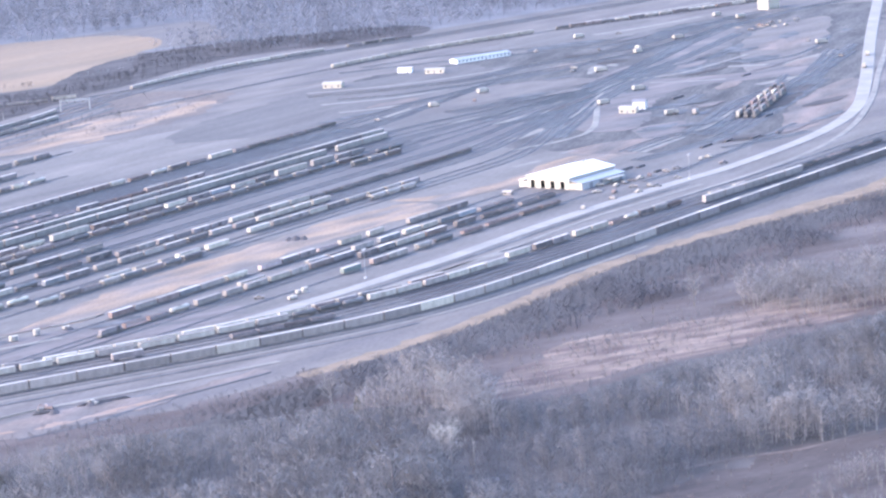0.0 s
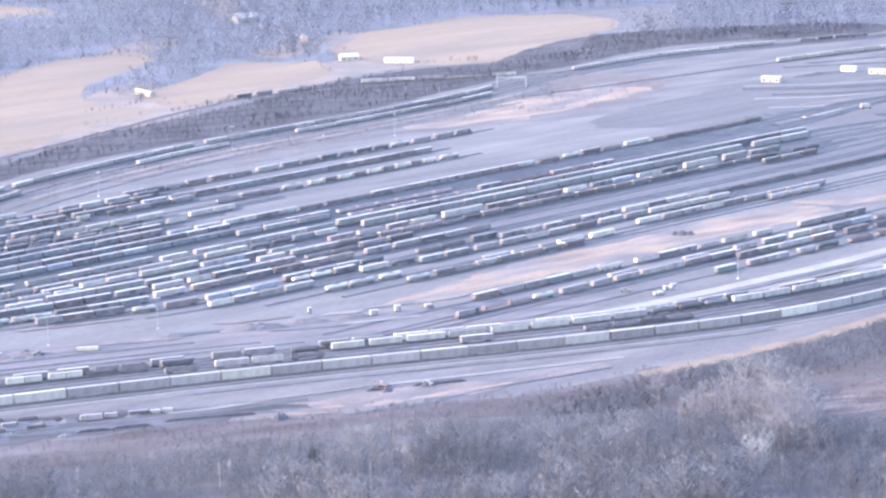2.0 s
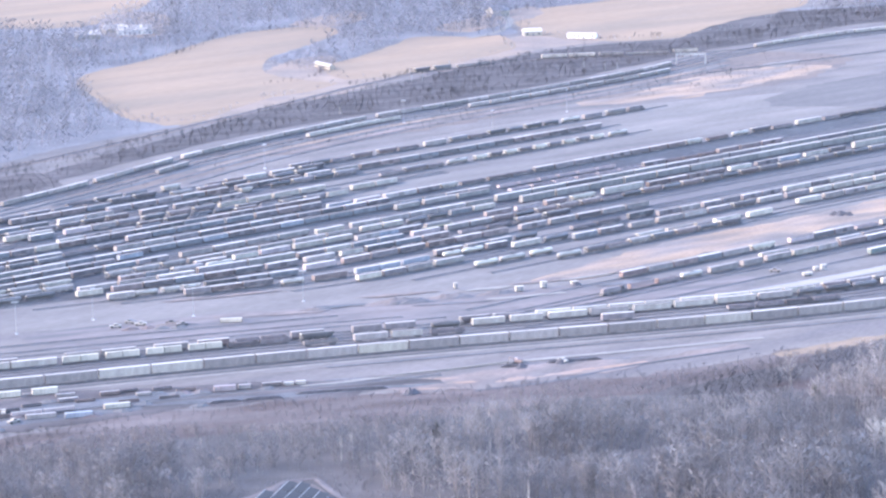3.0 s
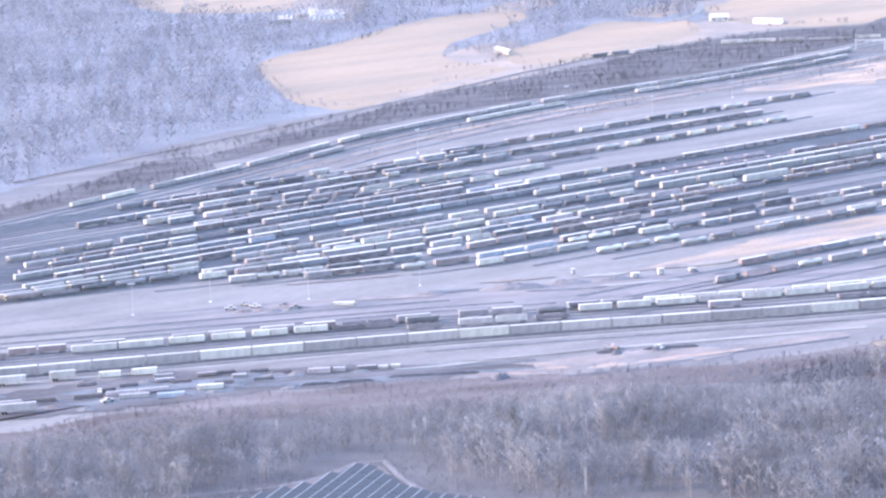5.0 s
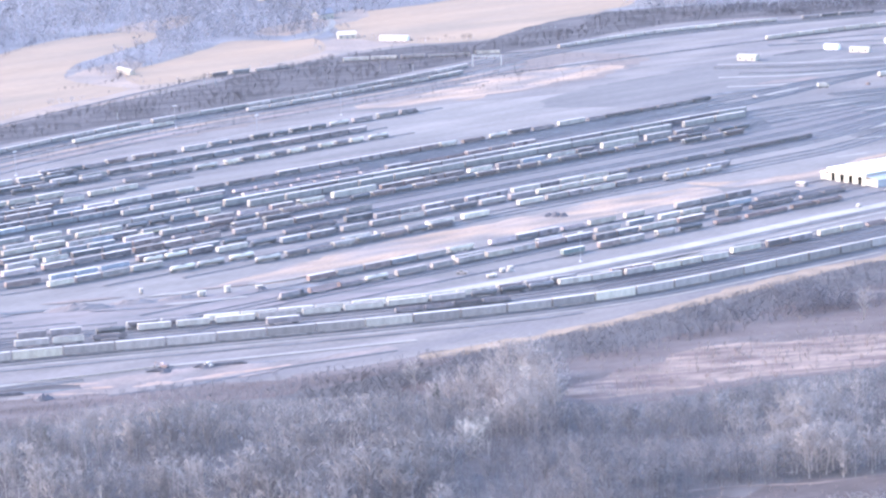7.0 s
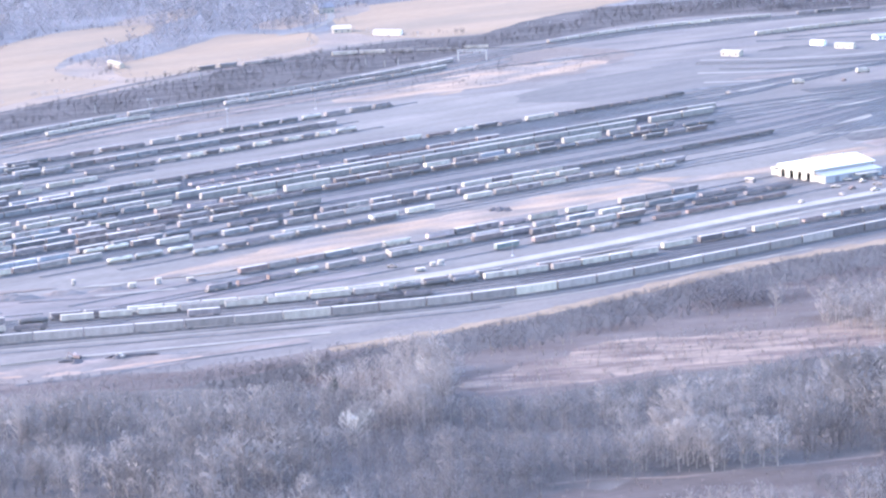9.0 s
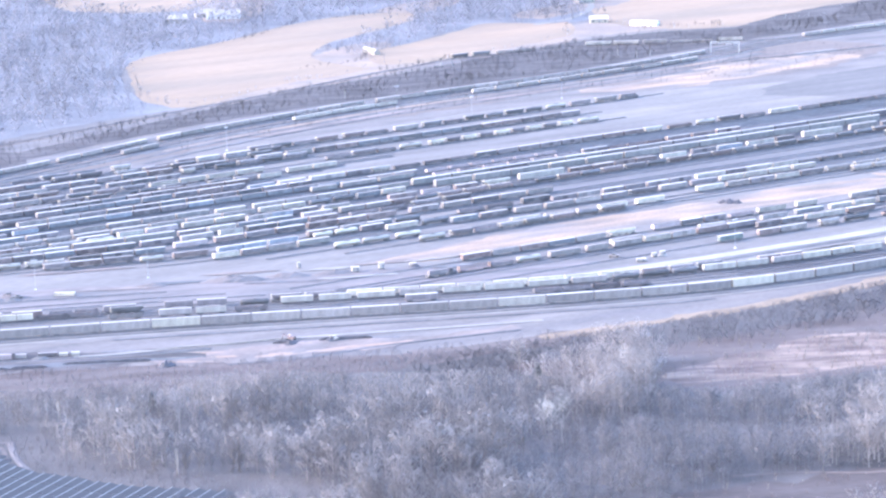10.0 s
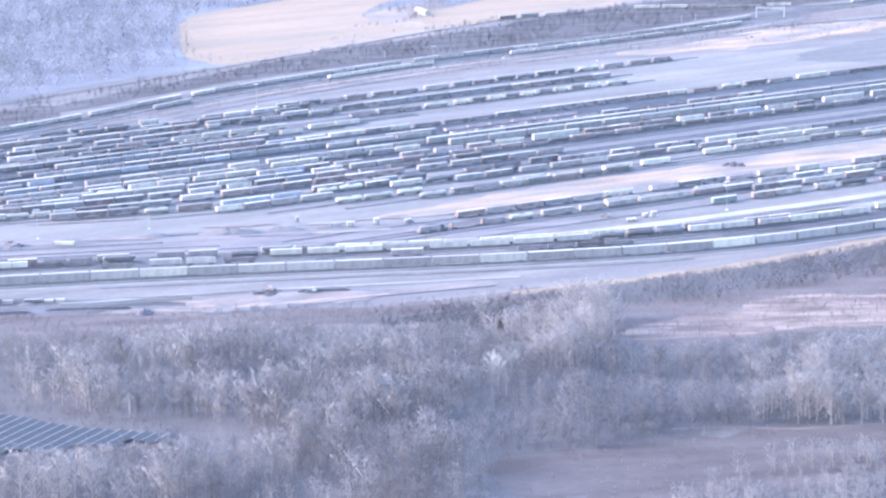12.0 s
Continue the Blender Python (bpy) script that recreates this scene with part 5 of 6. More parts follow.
def tree_model(seed, height, limbs, twigs, spread, trunk=True, width=(0.09, 0.2), low=0.22, inner=0.5):
    """Triangles of one bare tree: a tapered trunk, rising limbs and many fine upright twigs."""
    rng = np.random.default_rng(seed)
    tris = []

    def blade(p, q, r):
        w = rng.normal(0, 1, 3)
        w = np.cross(w, q - p)
        w = w / np.linalg.norm(w) * r
        tris.append((p - w, p + w, q))

    top = np.array((rng.normal(0, 0.4), rng.normal(0, 0.4), height * 0.85))
    if trunk:
        r0, ring = height * 0.014 + 0.05, [np.array((math.cos(a), math.sin(a), 0)) for a in (0, 2.1, 4.2)]
        for i in range(3):
            a, b = ring[i], ring[(i + 1) % 3]
            tris.append((a * r0, b * r0, top + b * 0.06))
            tris.append((a * r0, top + b * 0.06, top + a * 0.06))
    ends = []
    for i in range(limbs):
        u = low + (0.95 - low) * (i + rng.uniform(0, 1)) / limbs
        p = top * u
        a = i * 2.4 + rng.normal(0, 0.4)
        reach = spread * (0.55 + 0.9 * math.sin(math.pi * min(1.0, 0.12 + u * 0.85))) * rng.uniform(0.45, 0.85)
        q = p + np.array((math.cos(a) * reach, math.sin(a) * reach, reach * rng.uniform(0.7, 1.5)))
        q[2] = min(q[2], height * rng.uniform(0.9, 1.02))
        blade(p, q, 0.13)
        blade(p, q, 0.13)
        ends.append((p, q))
    for i in range(twigs):
        p, q = ends[i % limbs]
        a = p + (q - p) * rng.uniform(inner, 1.05)                         # sprays round the ends of the limbs
        if i % 8 == 0:
            a = p + (q - p) * rng.uniform(0.2, 0.8)
        if i % 11 == 0:
            a = top * rng.uniform(0.0, 0.3) + rng.normal(0, spread * 0.3, 3) * (1, 1, 0)    # saplings and suckers round the foot
        d = rng.normal(0, 1, 3) * (1, 1, 0.8) + (0, 0, 0.35)
        b = a + d / np.linalg.norm(d) * rng.uniform(0.06, 0.14) * height
        b[2] = min(max(b[2], 0.02 * height), height * 1.06)
        blade(a, b, rng.uniform(*width))
    return np.array(tris)


def scatter(outlines, gap, seed, avoid=()):
    """Places about a gap apart within outlines, uneven, and none within those to avoid."""
    rng = np.random.default_rng(seed)
    o = np.vstack([np.array(p, float) for p in outlines])
    lo, hi = o.min(0), o.max(0)
    g = np.stack(np.meshgrid(np.arange(lo[0], hi[0], gap), np.arange(lo[1], hi[1], gap)), -1).reshape(-1, 2)
    g = g + rng.uniform(-0.5, 0.5, g.shape) * gap
    keep = np.zeros(len(g), bool)
    for p in outlines:
        keep |= inside(g, p)
    for p in avoid:
        keep &= ~inside(g, p)
    return g[keep]


def room(places, openings):
    """How high each tree grows: those with open ground close behind them stay low, like the scrubby margin of a wood."""
    away = places - (0.0, -1420.0)
    reach = np.hypot(*away.T)
    away /= reach[:, None]
    limit = np.full(len(places), 99.0)
    for d in np.arange(110, 1, -4.0):
        q = places + away * d
        for o in openings:
            limit[inside(q, o)] = d * 272 / reach[inside(q, o)]
    return limit


def wood(name, places, models, low, high, label, seed, mat, openings=()):
    relief = 0.45 if models is FAR_TREES else 1.0                        # how uneven the canopy stands
    heart = 0.36 if models is NEAR_TREES else -0.5                       # the middle of the rounded crown
    rng = np.random.default_rng(seed)
    limit = room(places, openings)
    keep = limit > 0.6
    places, limit = places[keep], limit[keep]
    pick = rng.integers(0, len(models), len(places))
    size = rng.uniform(low, high, len(places)) * np.array([0.9 + relief * (0.8 * noise.noise((x * 0.024, y * 0.024, seed)) + 0.5 * noise.noise((x * 0.06, y * 0.06, seed))) for x, y in places])
    turn = rng.uniform(0, 2 * math.pi, len(places))
    chunks, shades = [], []
    for k, model in enumerate(models):
        w = pick == k
        c, s = np.cos(turn[w]), np.sin(turn[w])
        h = np.minimum(np.maximum(size[w], low * 0.5), limit[w])
        t = model.reshape(1, -1, 3) * h[:, None, None]
        x = t[..., 0] * c[:, None] - t[..., 1] * s[:, None] + places[w, 0][:, None]
        y = t[..., 0] * s[:, None] + t[..., 1] * c[:, None] + places[w, 1][:, None]
        chunks.append(np.stack([x, y, t[..., 2]], -1).reshape(-1, 3))
        # the crown shades as one soft round mass
        r = model.reshape(-1, 3) - (0, 0, heart)
        r = r / np.linalg.norm(r, axis=1)[:, None] + (0, 0, 0.4)
        r[:, 2] = np.maximum(r[:, 2], 0.1)
        shades.append(np.stack([r[:, 0] * c[:, None] - r[:, 1] * s[:, None], r[:, 0] * s[:, None] + r[:, 1] * c[:, None], np.broadcast_to(r[:, 2], x.shape)], -1).reshape(-1, 3))
    v, n = np.concatenate(chunks).reshape(-1, 3, 3), np.concatenate(shades).reshape(-1, 3, 3)
    back = (np.cross(v[:, 1] - v[:, 0], v[:, 2] - v[:, 0]) * n.mean(1)).sum(1) < 0
    v[back], n[back] = v[back][:, ::-1], n[back][:, ::-1]
    v, n = v.reshape(-1, 3).astype(np.float32), n.reshape(-1, 3)
    n = (n / np.linalg.norm(n, axis=1)[:, None]).astype(np.float32)
    me = bpy.data.meshes.new(name)
    k = len(v) // 3
    me.vertices.add(len(v))
    me.vertices.foreach_set("co", v.ravel())
    me.loops.add(len(v))
    me.loops.foreach_set("vertex_index", np.arange(len(v), dtype=np.int32))
    me.polygons.add(k)
    me.polygons.foreach_set("loop_start", np.arange(0, len(v), 3, dtype=np.int32))
    me.update(calc_edges=True)
    me.normals_split_custom_set_from_vertices(n)
    me.materials.append(mat)
    ob = new(name, me)
    return tagged(ob, label, "trees", kind="stuff")


NEAR_TREES = [tree_model(k, 16.0, 15, 250, 5.6, width=(0.06, 0.125), low=0.12) / 16 for k in range(8)]
FAR_TREES = [tree_model(20 + k, 16.0, 7, 60, 4.8, trunk=False, width=(0.17, 0.33), low=0.05, inner=0.1) / 16 for k in range(5)]
SHRUBS = [tree_model(40 + k, 5.0, 7, 46, 2.6, trunk=False, width=(0.08, 0.17), low=0.05, inner=0.15) / 5 for k in range(4)]

SOLAR = [(-247, -507), (-215, -418), (-181, -378), (-158, -338), (-133, -340), (-112, -385), (-78, -398), (-31, -409), (2, -422), (-30, -428), (-60, -442), (-101, -458), (-154, -470), (-200, -510)]
THICKET = [(-60, -222), (0, -208), (60, -172), (105, -146), (160, -102), (229, -34), (282, 5), (340, 41), (440, 105), (470, 90), (420, 30), (360, -22), (322, -60), (290, -82), (248, -108), (205, -132), (162, -166), (118, -196), (75, -218), (40, -232), (0, -240), (-50, -236)]
CLEARING = [(109, -248), (138, -208), (172, -171), (212, -161), (265, -142), (340, -109), (424, -77), (485, -102), (381, -166), (285, -203), (234, -225), (174, -250), (137, -269)]
MEADOW = [(80, -442), (125, -429), (145, -408), (169, -397), (225, -383), (300, -356), (305, -372), (235, -404), (200, -478), (150, -500), (88, -500)]
EDGE = [(-322, -345), (-268, -298), (-213, -266), (-182, -268), (-148, -267), (-112, -257), (-60, -234), (-14, -216), (22, -195), (60, -168), (105, -140), (160, -96), (229, -29), (282, 10), (340, 46), (449, 110), (617, 192)]
NEAR_WOOD = EDGE + [(500, 40), (440, -100), (370, -300), (290, -520), (-320, -530)]
MARGIN = [(-322, -330), (-268, -285), (-220, -252), (-158, -232), (-111, -221), (-56, -209), (0, -196), (62, -158), (60, -182), (22, -212), (-14, -232), (-60, -252), (-112, -274), (-182, -286), (-268, -312)]
area("scrub_margin", MARGIN, 0.11, MEADOW_GRASS, "mauve-tan rough grass below the siding", rough=5.0)
YARD_SIDE = EDGE + [(617, 420), (-322, 100)]
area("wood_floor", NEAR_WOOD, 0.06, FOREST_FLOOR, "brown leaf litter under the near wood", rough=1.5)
WEDGE = [(-1, -251), (6, -220), (31, -189), (53, -175), (63, -180), (56, -218), (40, -256), (20, -272)]
DARK_STANDS = [[(56, -385), (72, -344), (109, -308), (158, -305), (169, -373), (165, -427), (107, -458), (72, -461)], [(-330, -350), (-268, -302), (-219, -285), (-154, -304), (-112, -321), (-106, -367), (-157, -345), (-209, -372), (-330, -430)]]
DOMES = [[(168, -395), (171, -348), (185, -310), (203, -289), (225, -278), (225, -391)], [(150, -520), (152, -484), (172, -452), (196, -438), (240, -428), (240, -520)]]
wood("dark_wood", scatter(DARK_STANDS, 7.0, 29, (SOLAR, FLAT, MEADOW, THICKET)), NEAR_TREES, 8, 14, "darker blue-grey stand of bare trees in the wood", 30, DARK_TWIG, (FLAT, MEADOW, YARD_SIDE, SOLAR, THICKET))
wood("pale_thicket", scatter(DOMES[1:], 6.0, 33, (SOLAR, FLAT)), NEAR_TREES, 6.0, 10.0, "pale low thicket beside the meadow", 34, PALE_SCRUB)
wood("pale_stand", scatter(DOMES[:1], 6.0, 31, (SOLAR, FLAT)), NEAR_TREES, 11, 17, "pale rounded stand of bare trees", 32, PALE_SCRUB, (FLAT,))
wood("near_wood", scatter([NEAR_WOOD], 7.2, 3, [SOLAR, FLAT, MEADOW, THICKET, WEDGE] + DARK_STANDS + DOMES), NEAR_TREES, 9, 17, "bare grey-brown winter wood below the yard", 4, TWIG, (FLAT, MEADOW, YARD_SIDE, SOLAR, THICKET))
wood("near_brush", scatter([[(x, y - 5) for x, y in EDGE] + [(612, 167), (338, 25), (159, -115), (59, -184), (-111, -245), (-320, -366)], CLEARING[:5] + CLEARING[-4:]], 5.5, 5, ()), SHRUBS, 1.4, 3.2,
     "bare scrub along the edge of the wood", 6, TWIG)
WEST_MARGIN = [(-340, -340), (-340, -236), (-222, -243), (-214, -300)]
wood("dark_margin", scatter([MARGIN], 3.8, 47, ([(-214, -400), (-222, -243), (-222, -100), (100, -100), (100, -400)],)), SHRUBS, 1.6, 4.0, "dark tangled scrub behind the scrap siding", 48, DARK_BRUSH)
wood("margin_scrub", scatter([MARGIN], 3.8, 25, (WEST_MARGIN,)), SHRUBS, 1.0, 3.2, "mauve scrub straggling up to the siding", 26, BRUSH)
wood("dark_thicket", scatter([WEDGE], 3.8, 45), SHRUBS, 2.6, 5.0, "dark low thicket in the hollow beside the grove", 46, DARK_BRUSH, (YARD_SIDE,))
wood("thicket", scatter([THICKET], 4.2, 13, (WEDGE,)), SHRUBS, 3.4, 6.4, "low dark thicket between the bank and the clearing", 14, BRUSH, (YARD_SIDE,))
wood("meadow_scrub", scatter([MEADOW, FLAT], 8.0, 15), SHRUBS, 1.2, 3.0, "scattered low reddish bushes in the clearings", 16, RED_SCRUB)
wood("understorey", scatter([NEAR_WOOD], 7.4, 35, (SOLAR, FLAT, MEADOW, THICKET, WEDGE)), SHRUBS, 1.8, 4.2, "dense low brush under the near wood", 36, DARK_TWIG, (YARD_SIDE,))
GROVE = [(45, -294), (57, -238), (69, -222), (102, -216), (108, -265), (94, -317)]
EAST_GROVE = [(262, -150), (290, -112), (330, -92), (372, -92), (380, -150), (330, -190), (280, -180)]
wood("east_grove", scatter([EAST_GROVE], 6.5, 27), NEAR_TREES, 10, 16, "tall pale grove at the end of the clearing", 28, PALE_SCRUB)
wood("grove", scatter([GROVE], 6.0, 17), NEAR_TREES, 11, 17, "tall pale grove rising above the thicket", 18, PALE_SCRUB)
wood("fence_scrub", scatter([SOLAR], 3.4, 23, [SOLAR_GROUND]), SHRUBS, 1.2, 3.2, "brown scrub round the solar farm", 24, BRUSH)
FIELDS = [PASTURE_WEST, PASTURE_MIDDLE, PASTURE_EAST, PASTURE_FAR]
FAR_WEST = [(-520, 60), (-440, 215), (-406, 291), (-384, 356), (-357, 413), (-329, 468), (-297, 514), (-264, 556), (-250, 575), (-293, 622), (-343, 814), (-297, 958), (-255, 1090), (-171, 1168), (-150, 1120),
            (-176, 1020), (-204, 945), (-160, 880), (-101, 1024), (-28, 1062), (0, 1080), (-8, 1234), (76, 1311), (189, 1390), (330, 1446), (345, 1380), (322, 1242), (242, 1216), (330, 1130), (494, 1160), (710, 1270),
            (940, 1380), (720, 1530), (420, 1820), (150, 1960), (-400, 1820), (-740, 1520), (-780, 650)]
# The far floor carries painted haze in its colour.
area("far_wood_floor", FAR_WEST, 0.04, HAZED_FLOOR, "leaf litter under the far woods, paled by painted haze", rough=1.5)
wood("far_wood", scatter([FAR_WEST], 12.6, 7, FIELDS), FAR_TREES, 13, 25, "bare winter woods covering the far hills, tinted with painted haze", 8, HAZED_TWIG, FIELDS)
HEDGES = [[(-310, 350), (-241, 468), (-177, 553), (-99, 634), (2, 737), (65, 820), (130, 906), (165, 967), (134, 1005), (46, 968), (-30, 881), (-113, 752), (-191, 646), (-254, 516), (-321, 376)],
          [(-468, 62), (-432, 140), (-393, 235), (-347, 365), (-318, 378), (-308, 345), (-306, 320), (-345, 255), (-388, 187), (-420, 130), (-458, 70)],
          [(153, 935), (291, 1085), (472, 1128), (482, 1218), (254, 1200), (134, 1022)],
          [(-221, 932), (-168, 845), (-146, 806), (-93, 826), (-116, 893), (-162, 982), (-203, 1021)]]
WEST_HEDGE = [(-350, 402), (-319, 436), (-288, 482), (-255, 534), (-250, 475), (-291, 392), (-310, 356), (-340, 325)]
area("hedge_floor", HEDGES[1], 0.185, DARK_SOIL, "dark leaf litter under the trackside hedge", rough=1.0)
area("hedge_floor", HEDGES[0], 0.19, DARK_SOIL, "dark leaf litter under the hedges", rough=1.5)
area("hedge_floor", HEDGES[2], 0.195, DARK_SOIL, "dark leaf litter under the far scrub", rough=1.5)
wood("hedge_scrub", scatter(HEDGES[:3] + [WEST_HEDGE], 6.2, 9), SHRUBS, 2.6, 4.8, "dark leafless scrub and hedges by the far line", 10, DARK_BRUSH, FIELDS)
wood("verge_scrub", scatter([VERGE], 7.5, 19), SHRUBS, 1.0, 2.6, "scattered low bushes on the dry verge", 20, DARK_BRUSH)


def shrunk(outline, share):
    o = np.array(outline, float)
    return ((o - o.mean(0)) * share + o.mean(0)).tolist()


wood("field_margin", scatter(FIELDS, 8, 21, [shrunk(o, 0.93) for o in FIELDS]), SHRUBS, 1.2, 4.0, "light bushes straggling along the edges of the pastures", 22, HAZED_TWIG)


def hedge_line(points, gap, seed):
    """Places along a line, a little to either side of it."""
    p = smooth_line(points, gap)
    return p + np.random.default_rng(seed).normal(0, 1.6, p.shape)


HEDGE_LINES = ([(-335, 925), (-293, 959), (-269, 1023), (-250, 1109), (-208, 1146), (-165, 1180)], [(-199, 779), (-166, 814), (-159, 865)], [(-330, 1233), (-311, 1325), (-302, 1437), (-250, 1494)], [(-62, 1153), (-9, 1242), (26, 1282)], [(-140, 762), (-107, 794), (-94, 825)], [(-83, 1096), (-44, 1121), (-18, 1150)], [(49, 1003), (88, 1026), (115, 1019)])
wood("field_hedge", np.concatenate([hedge_line(points, 3.4, 40 + k) for k, points in enumerate(HEDGE_LINES)]), SHRUBS, 2.0, 4.5, "dark hedges along the edges of the pastures", 41, DARK_BRUSH)
wood("field_scrub", scatter(HEDGES[3:], 7, 11), SHRUBS, 3, 6, "light leafless bushes between the pastures", 12, HAZED_TWIG, FIELDS)

# ---- solitary trees that stand out ----


def mesh_of(tris, name, mat):
    me = bpy.data.meshes.new(name)
    v = tris.reshape(-1, 3)
    me.from_pydata(v.tolist(), [], np.arange(len(v)).reshape(-1, 3).tolist())
    me.materials.append(mat)
    return me


def bare_tree(m, height, label, bark, seed, group=""):
    thing = root("tree", m, label, "tree", group)
    model = tree_model(seed, height, 20, 520, height * 0.26, width=(0.035, 0.085))
    part("trunk", mesh_of(model[:6], "trunk", bark), None, thing)
    part("crown", mesh_of(model[6:], "crown", bark), None, thing)
    return thing


def cedar(m, height, seed):
    """A narrow evergreen: a short trunk under many small drooping sprays."""
    thing = root("cedar_tree", m, "dark evergreen cedar at the wood's edge", "tree", "cedars")
    part("trunk", tube(bmesh.new(), (0, 0, 0), (0, 0, height * 0.9), 0.16, 0.03), BARK, thing)
    rng = np.random.default_rng(seed)
    tris = []
    for i in range(420):
        u = rng.uniform(0.06, 1.0) ** 0.8
        a, r = rng.uniform(0, 6.283), (1.03 - u) * height * 0.26 * rng.uniform(0.45, 1.1)
        p = np.array((math.cos(a) * r, math.sin(a) * r, u * height))
        d, w = rng.normal(0, 0.35, 3), rng.normal(0, 0.35, 3)
        tris.append((p - w, p + w, p + d + np.array((math.cos(a), math.sin(a), 0.5)) * 0.5))
    part("crown", mesh_of(np.array(tris), "crown", NEEDLE), None, thing)
    return thing


first = bare_tree(pose(65, -338, 0), 14, "tall pale sycamore with whitish bare branches", PALE_BARK, 61, "sycamores")
for x, y, turn in ((72, -333, 40), (68, -344, 160), (92, -250, 80)):
    copy_thing(first, pose(x, y, 0, 0, 0, turn))
first = bare_tree(pose(284, -136, 0), 16, "light grey bare tree above the wood", TWIG, 63, "tall edge trees")
for x, y, turn in ((273, -133, 50), (292, -128, 120), (250, -128, 200), (300, -150, 280), (48, -240, 90), (92, -214, 260)):
    copy_thing(first, pose(x, y, 0, 0, 0, turn))
slim = root("snag", pose(-66, -400, 0), "slim whitish leafless tree beside the solar farm", "tree", "pale slim trees")
model = tree_model(64, 11.0, 8, 70, 0.9, width=(0.03, 0.07), low=0.3)
part("trunk", tube(bmesh.new(), (0, 0, 0), (0.2, 0.1, 10.0), 0.26, 0.09, sides=6), PALE_BARK, slim)
part("crown", mesh_of(model[6:], "crown", PALE_BARK), None, slim)
for x, y, turn in [(-77, -340, 70), (-128, -326, 70), (-184, -327, 70), (73, -357, 70), (-132, -329, 70)]:
    copy_thing(slim, pose(x, y, 0, 0, 0, turn + x))
first = cedar(pose(56, -250, 0), 6.5, 71)
for x, y, h in ((-96, -300, 60),):
    copy_thing(first, pose(x, y, 0, 0, 0, h))

# ---- solar farm ----
ROW_TURN, ROW_GAP = 76.0, 5.0
EDGE_X = (-330, -203, -193, -176, -161, -151, -144, -133, -124, -83, -48, 0)
EDGE_Y = (-500, -419, -409, -395, -381, -359, -362, -386, -397, -418, -425, -440)


def table_mesh(length):
    bm = bmesh.new()
    t = 0.2                                                              # the tables lean, one long edge higher than the other
    v = [bm.verts.new((x, y, 1.5 + y * t + z)) for z in (0, 0.08) for x, y in ((-length / 2, -1.75), (length / 2, -1.75), (length / 2, 1.75), (-length / 2, 1.75))]
    for a in ((3, 2, 1, 0), (4, 5, 6, 7), (0, 1, 5, 4), (1, 2, 6, 5), (2, 3, 7, 6), (3, 0, 4, 7)):
        bm.faces.new([v[i] for i in a])
    return link_bm("panel_table", bm, PANEL)


TABLE = table_mesh(11.6)
c, s = math.cos(radians(ROW_TURN)), math.sin(radians(ROW_TURN))
for k in range(44):
    # each row's head lies where it meets the farm's stepped edge
    x0 = -250 + k * ROW_GAP / s
    x, y = x0, -500.0
    while y < np.interp(x, EDGE_X, EDGE_Y) - 3 and y < -300:
        x, y = x + c * 2, y + s * 2
    count = int((y - np.interp(x, (-200, -154, -101, -60, -30), (-510, -475, -462, -448, -430))) / (12 * s) + 0.5)
    if count < 1:
        continue
    row = root("solar_row", pose(x, y, 0, 0, 0, ROW_TURN), "long dark grey row of solar panels", "solar panels", "solar rows")
    part("support_beam", box(bmesh.new(), -12 * count, 0, -0.12, 0.12, 0.0, 1.42), POLE, row)
    part("edge_rail", box(bmesh.new(), -12 * count + 0.2, -0.2, 1.78, 2.05, 1.8, 1.98), EDGE_METAL, row, "pale aluminium edge")
    for i in range(count):
        part("panel_table", TABLE, None, row, at=pose(-6 - 12 * i, 0, 0))

# ---- the white shed and its annexe ----
shed = root("engine_shed", pose(301.6, 239.5, 0, 0, 0, 35.5), "large white metal shed with four dark doorways", "shed")
# x runs back from the front wall, y along it; a tall middle bay between two low side bays
W, SIDE, DEEP, EAVE, RIDGE = 15.0, 9.0, 46.0, 7.0, 9.8
doors = (-10.3, -3.0, 3.9, 11.2)
bm = bmesh.new()
xs = [-W] + [v for d in doors for v in (d - 1.4, d + 1.4)] + [W]
for y0, y1 in zip(xs[::2], xs[1::2]):
    box(bm, 0, 0.4, y0, y1, 0, 4.6)
prism(bm, [(-W, 4.6), (W, 4.6), (W, EAVE), (0, RIDGE), (-W, EAVE)], 0, 0.4)
part("front_wall", bm, WHITE_WALL, shed)
part("back_wall", prism(bmesh.new(), [(-W, 0), (W, 0), (W, EAVE), (0, RIDGE), (-W, EAVE)], DEEP - 0.4, DEEP), WHITE_WALL, shed)
for y in (-W, W - 0.4):
    part("side_wall", box(bmesh.new(), 0.4, DEEP - 0.4, y, y + 0.4, 0, EAVE), WHITE_WALL, shed)
bm = prism(bmesh.new(), [(-W - 0.7, EAVE - 0.1), (0, RIDGE), (W + 0.7, EAVE - 0.1), (W + 0.7, EAVE + 0.3), (0, RIDGE + 0.4), (-W - 0.7, EAVE + 0.3)], -0.6, DEEP + 0.6)
part("roof", bm, WHITE_ROOF, shed, "bright white metal roof")
for x in (10, 23, 36):
    part("roof_vent", box(bmesh.new(), x - 0.9, x + 0.9, -0.7, 0.7, RIDGE + 0.2, RIDGE + 1.1, 0.15), BLUE_ROOF, shed)
for d in doors:
    part("door_recess", box(bmesh.new(), 3.0, 3.2, d - 1.4, d + 1.4, 0, 4.6), RUBBER, shed, "dark open doorway")
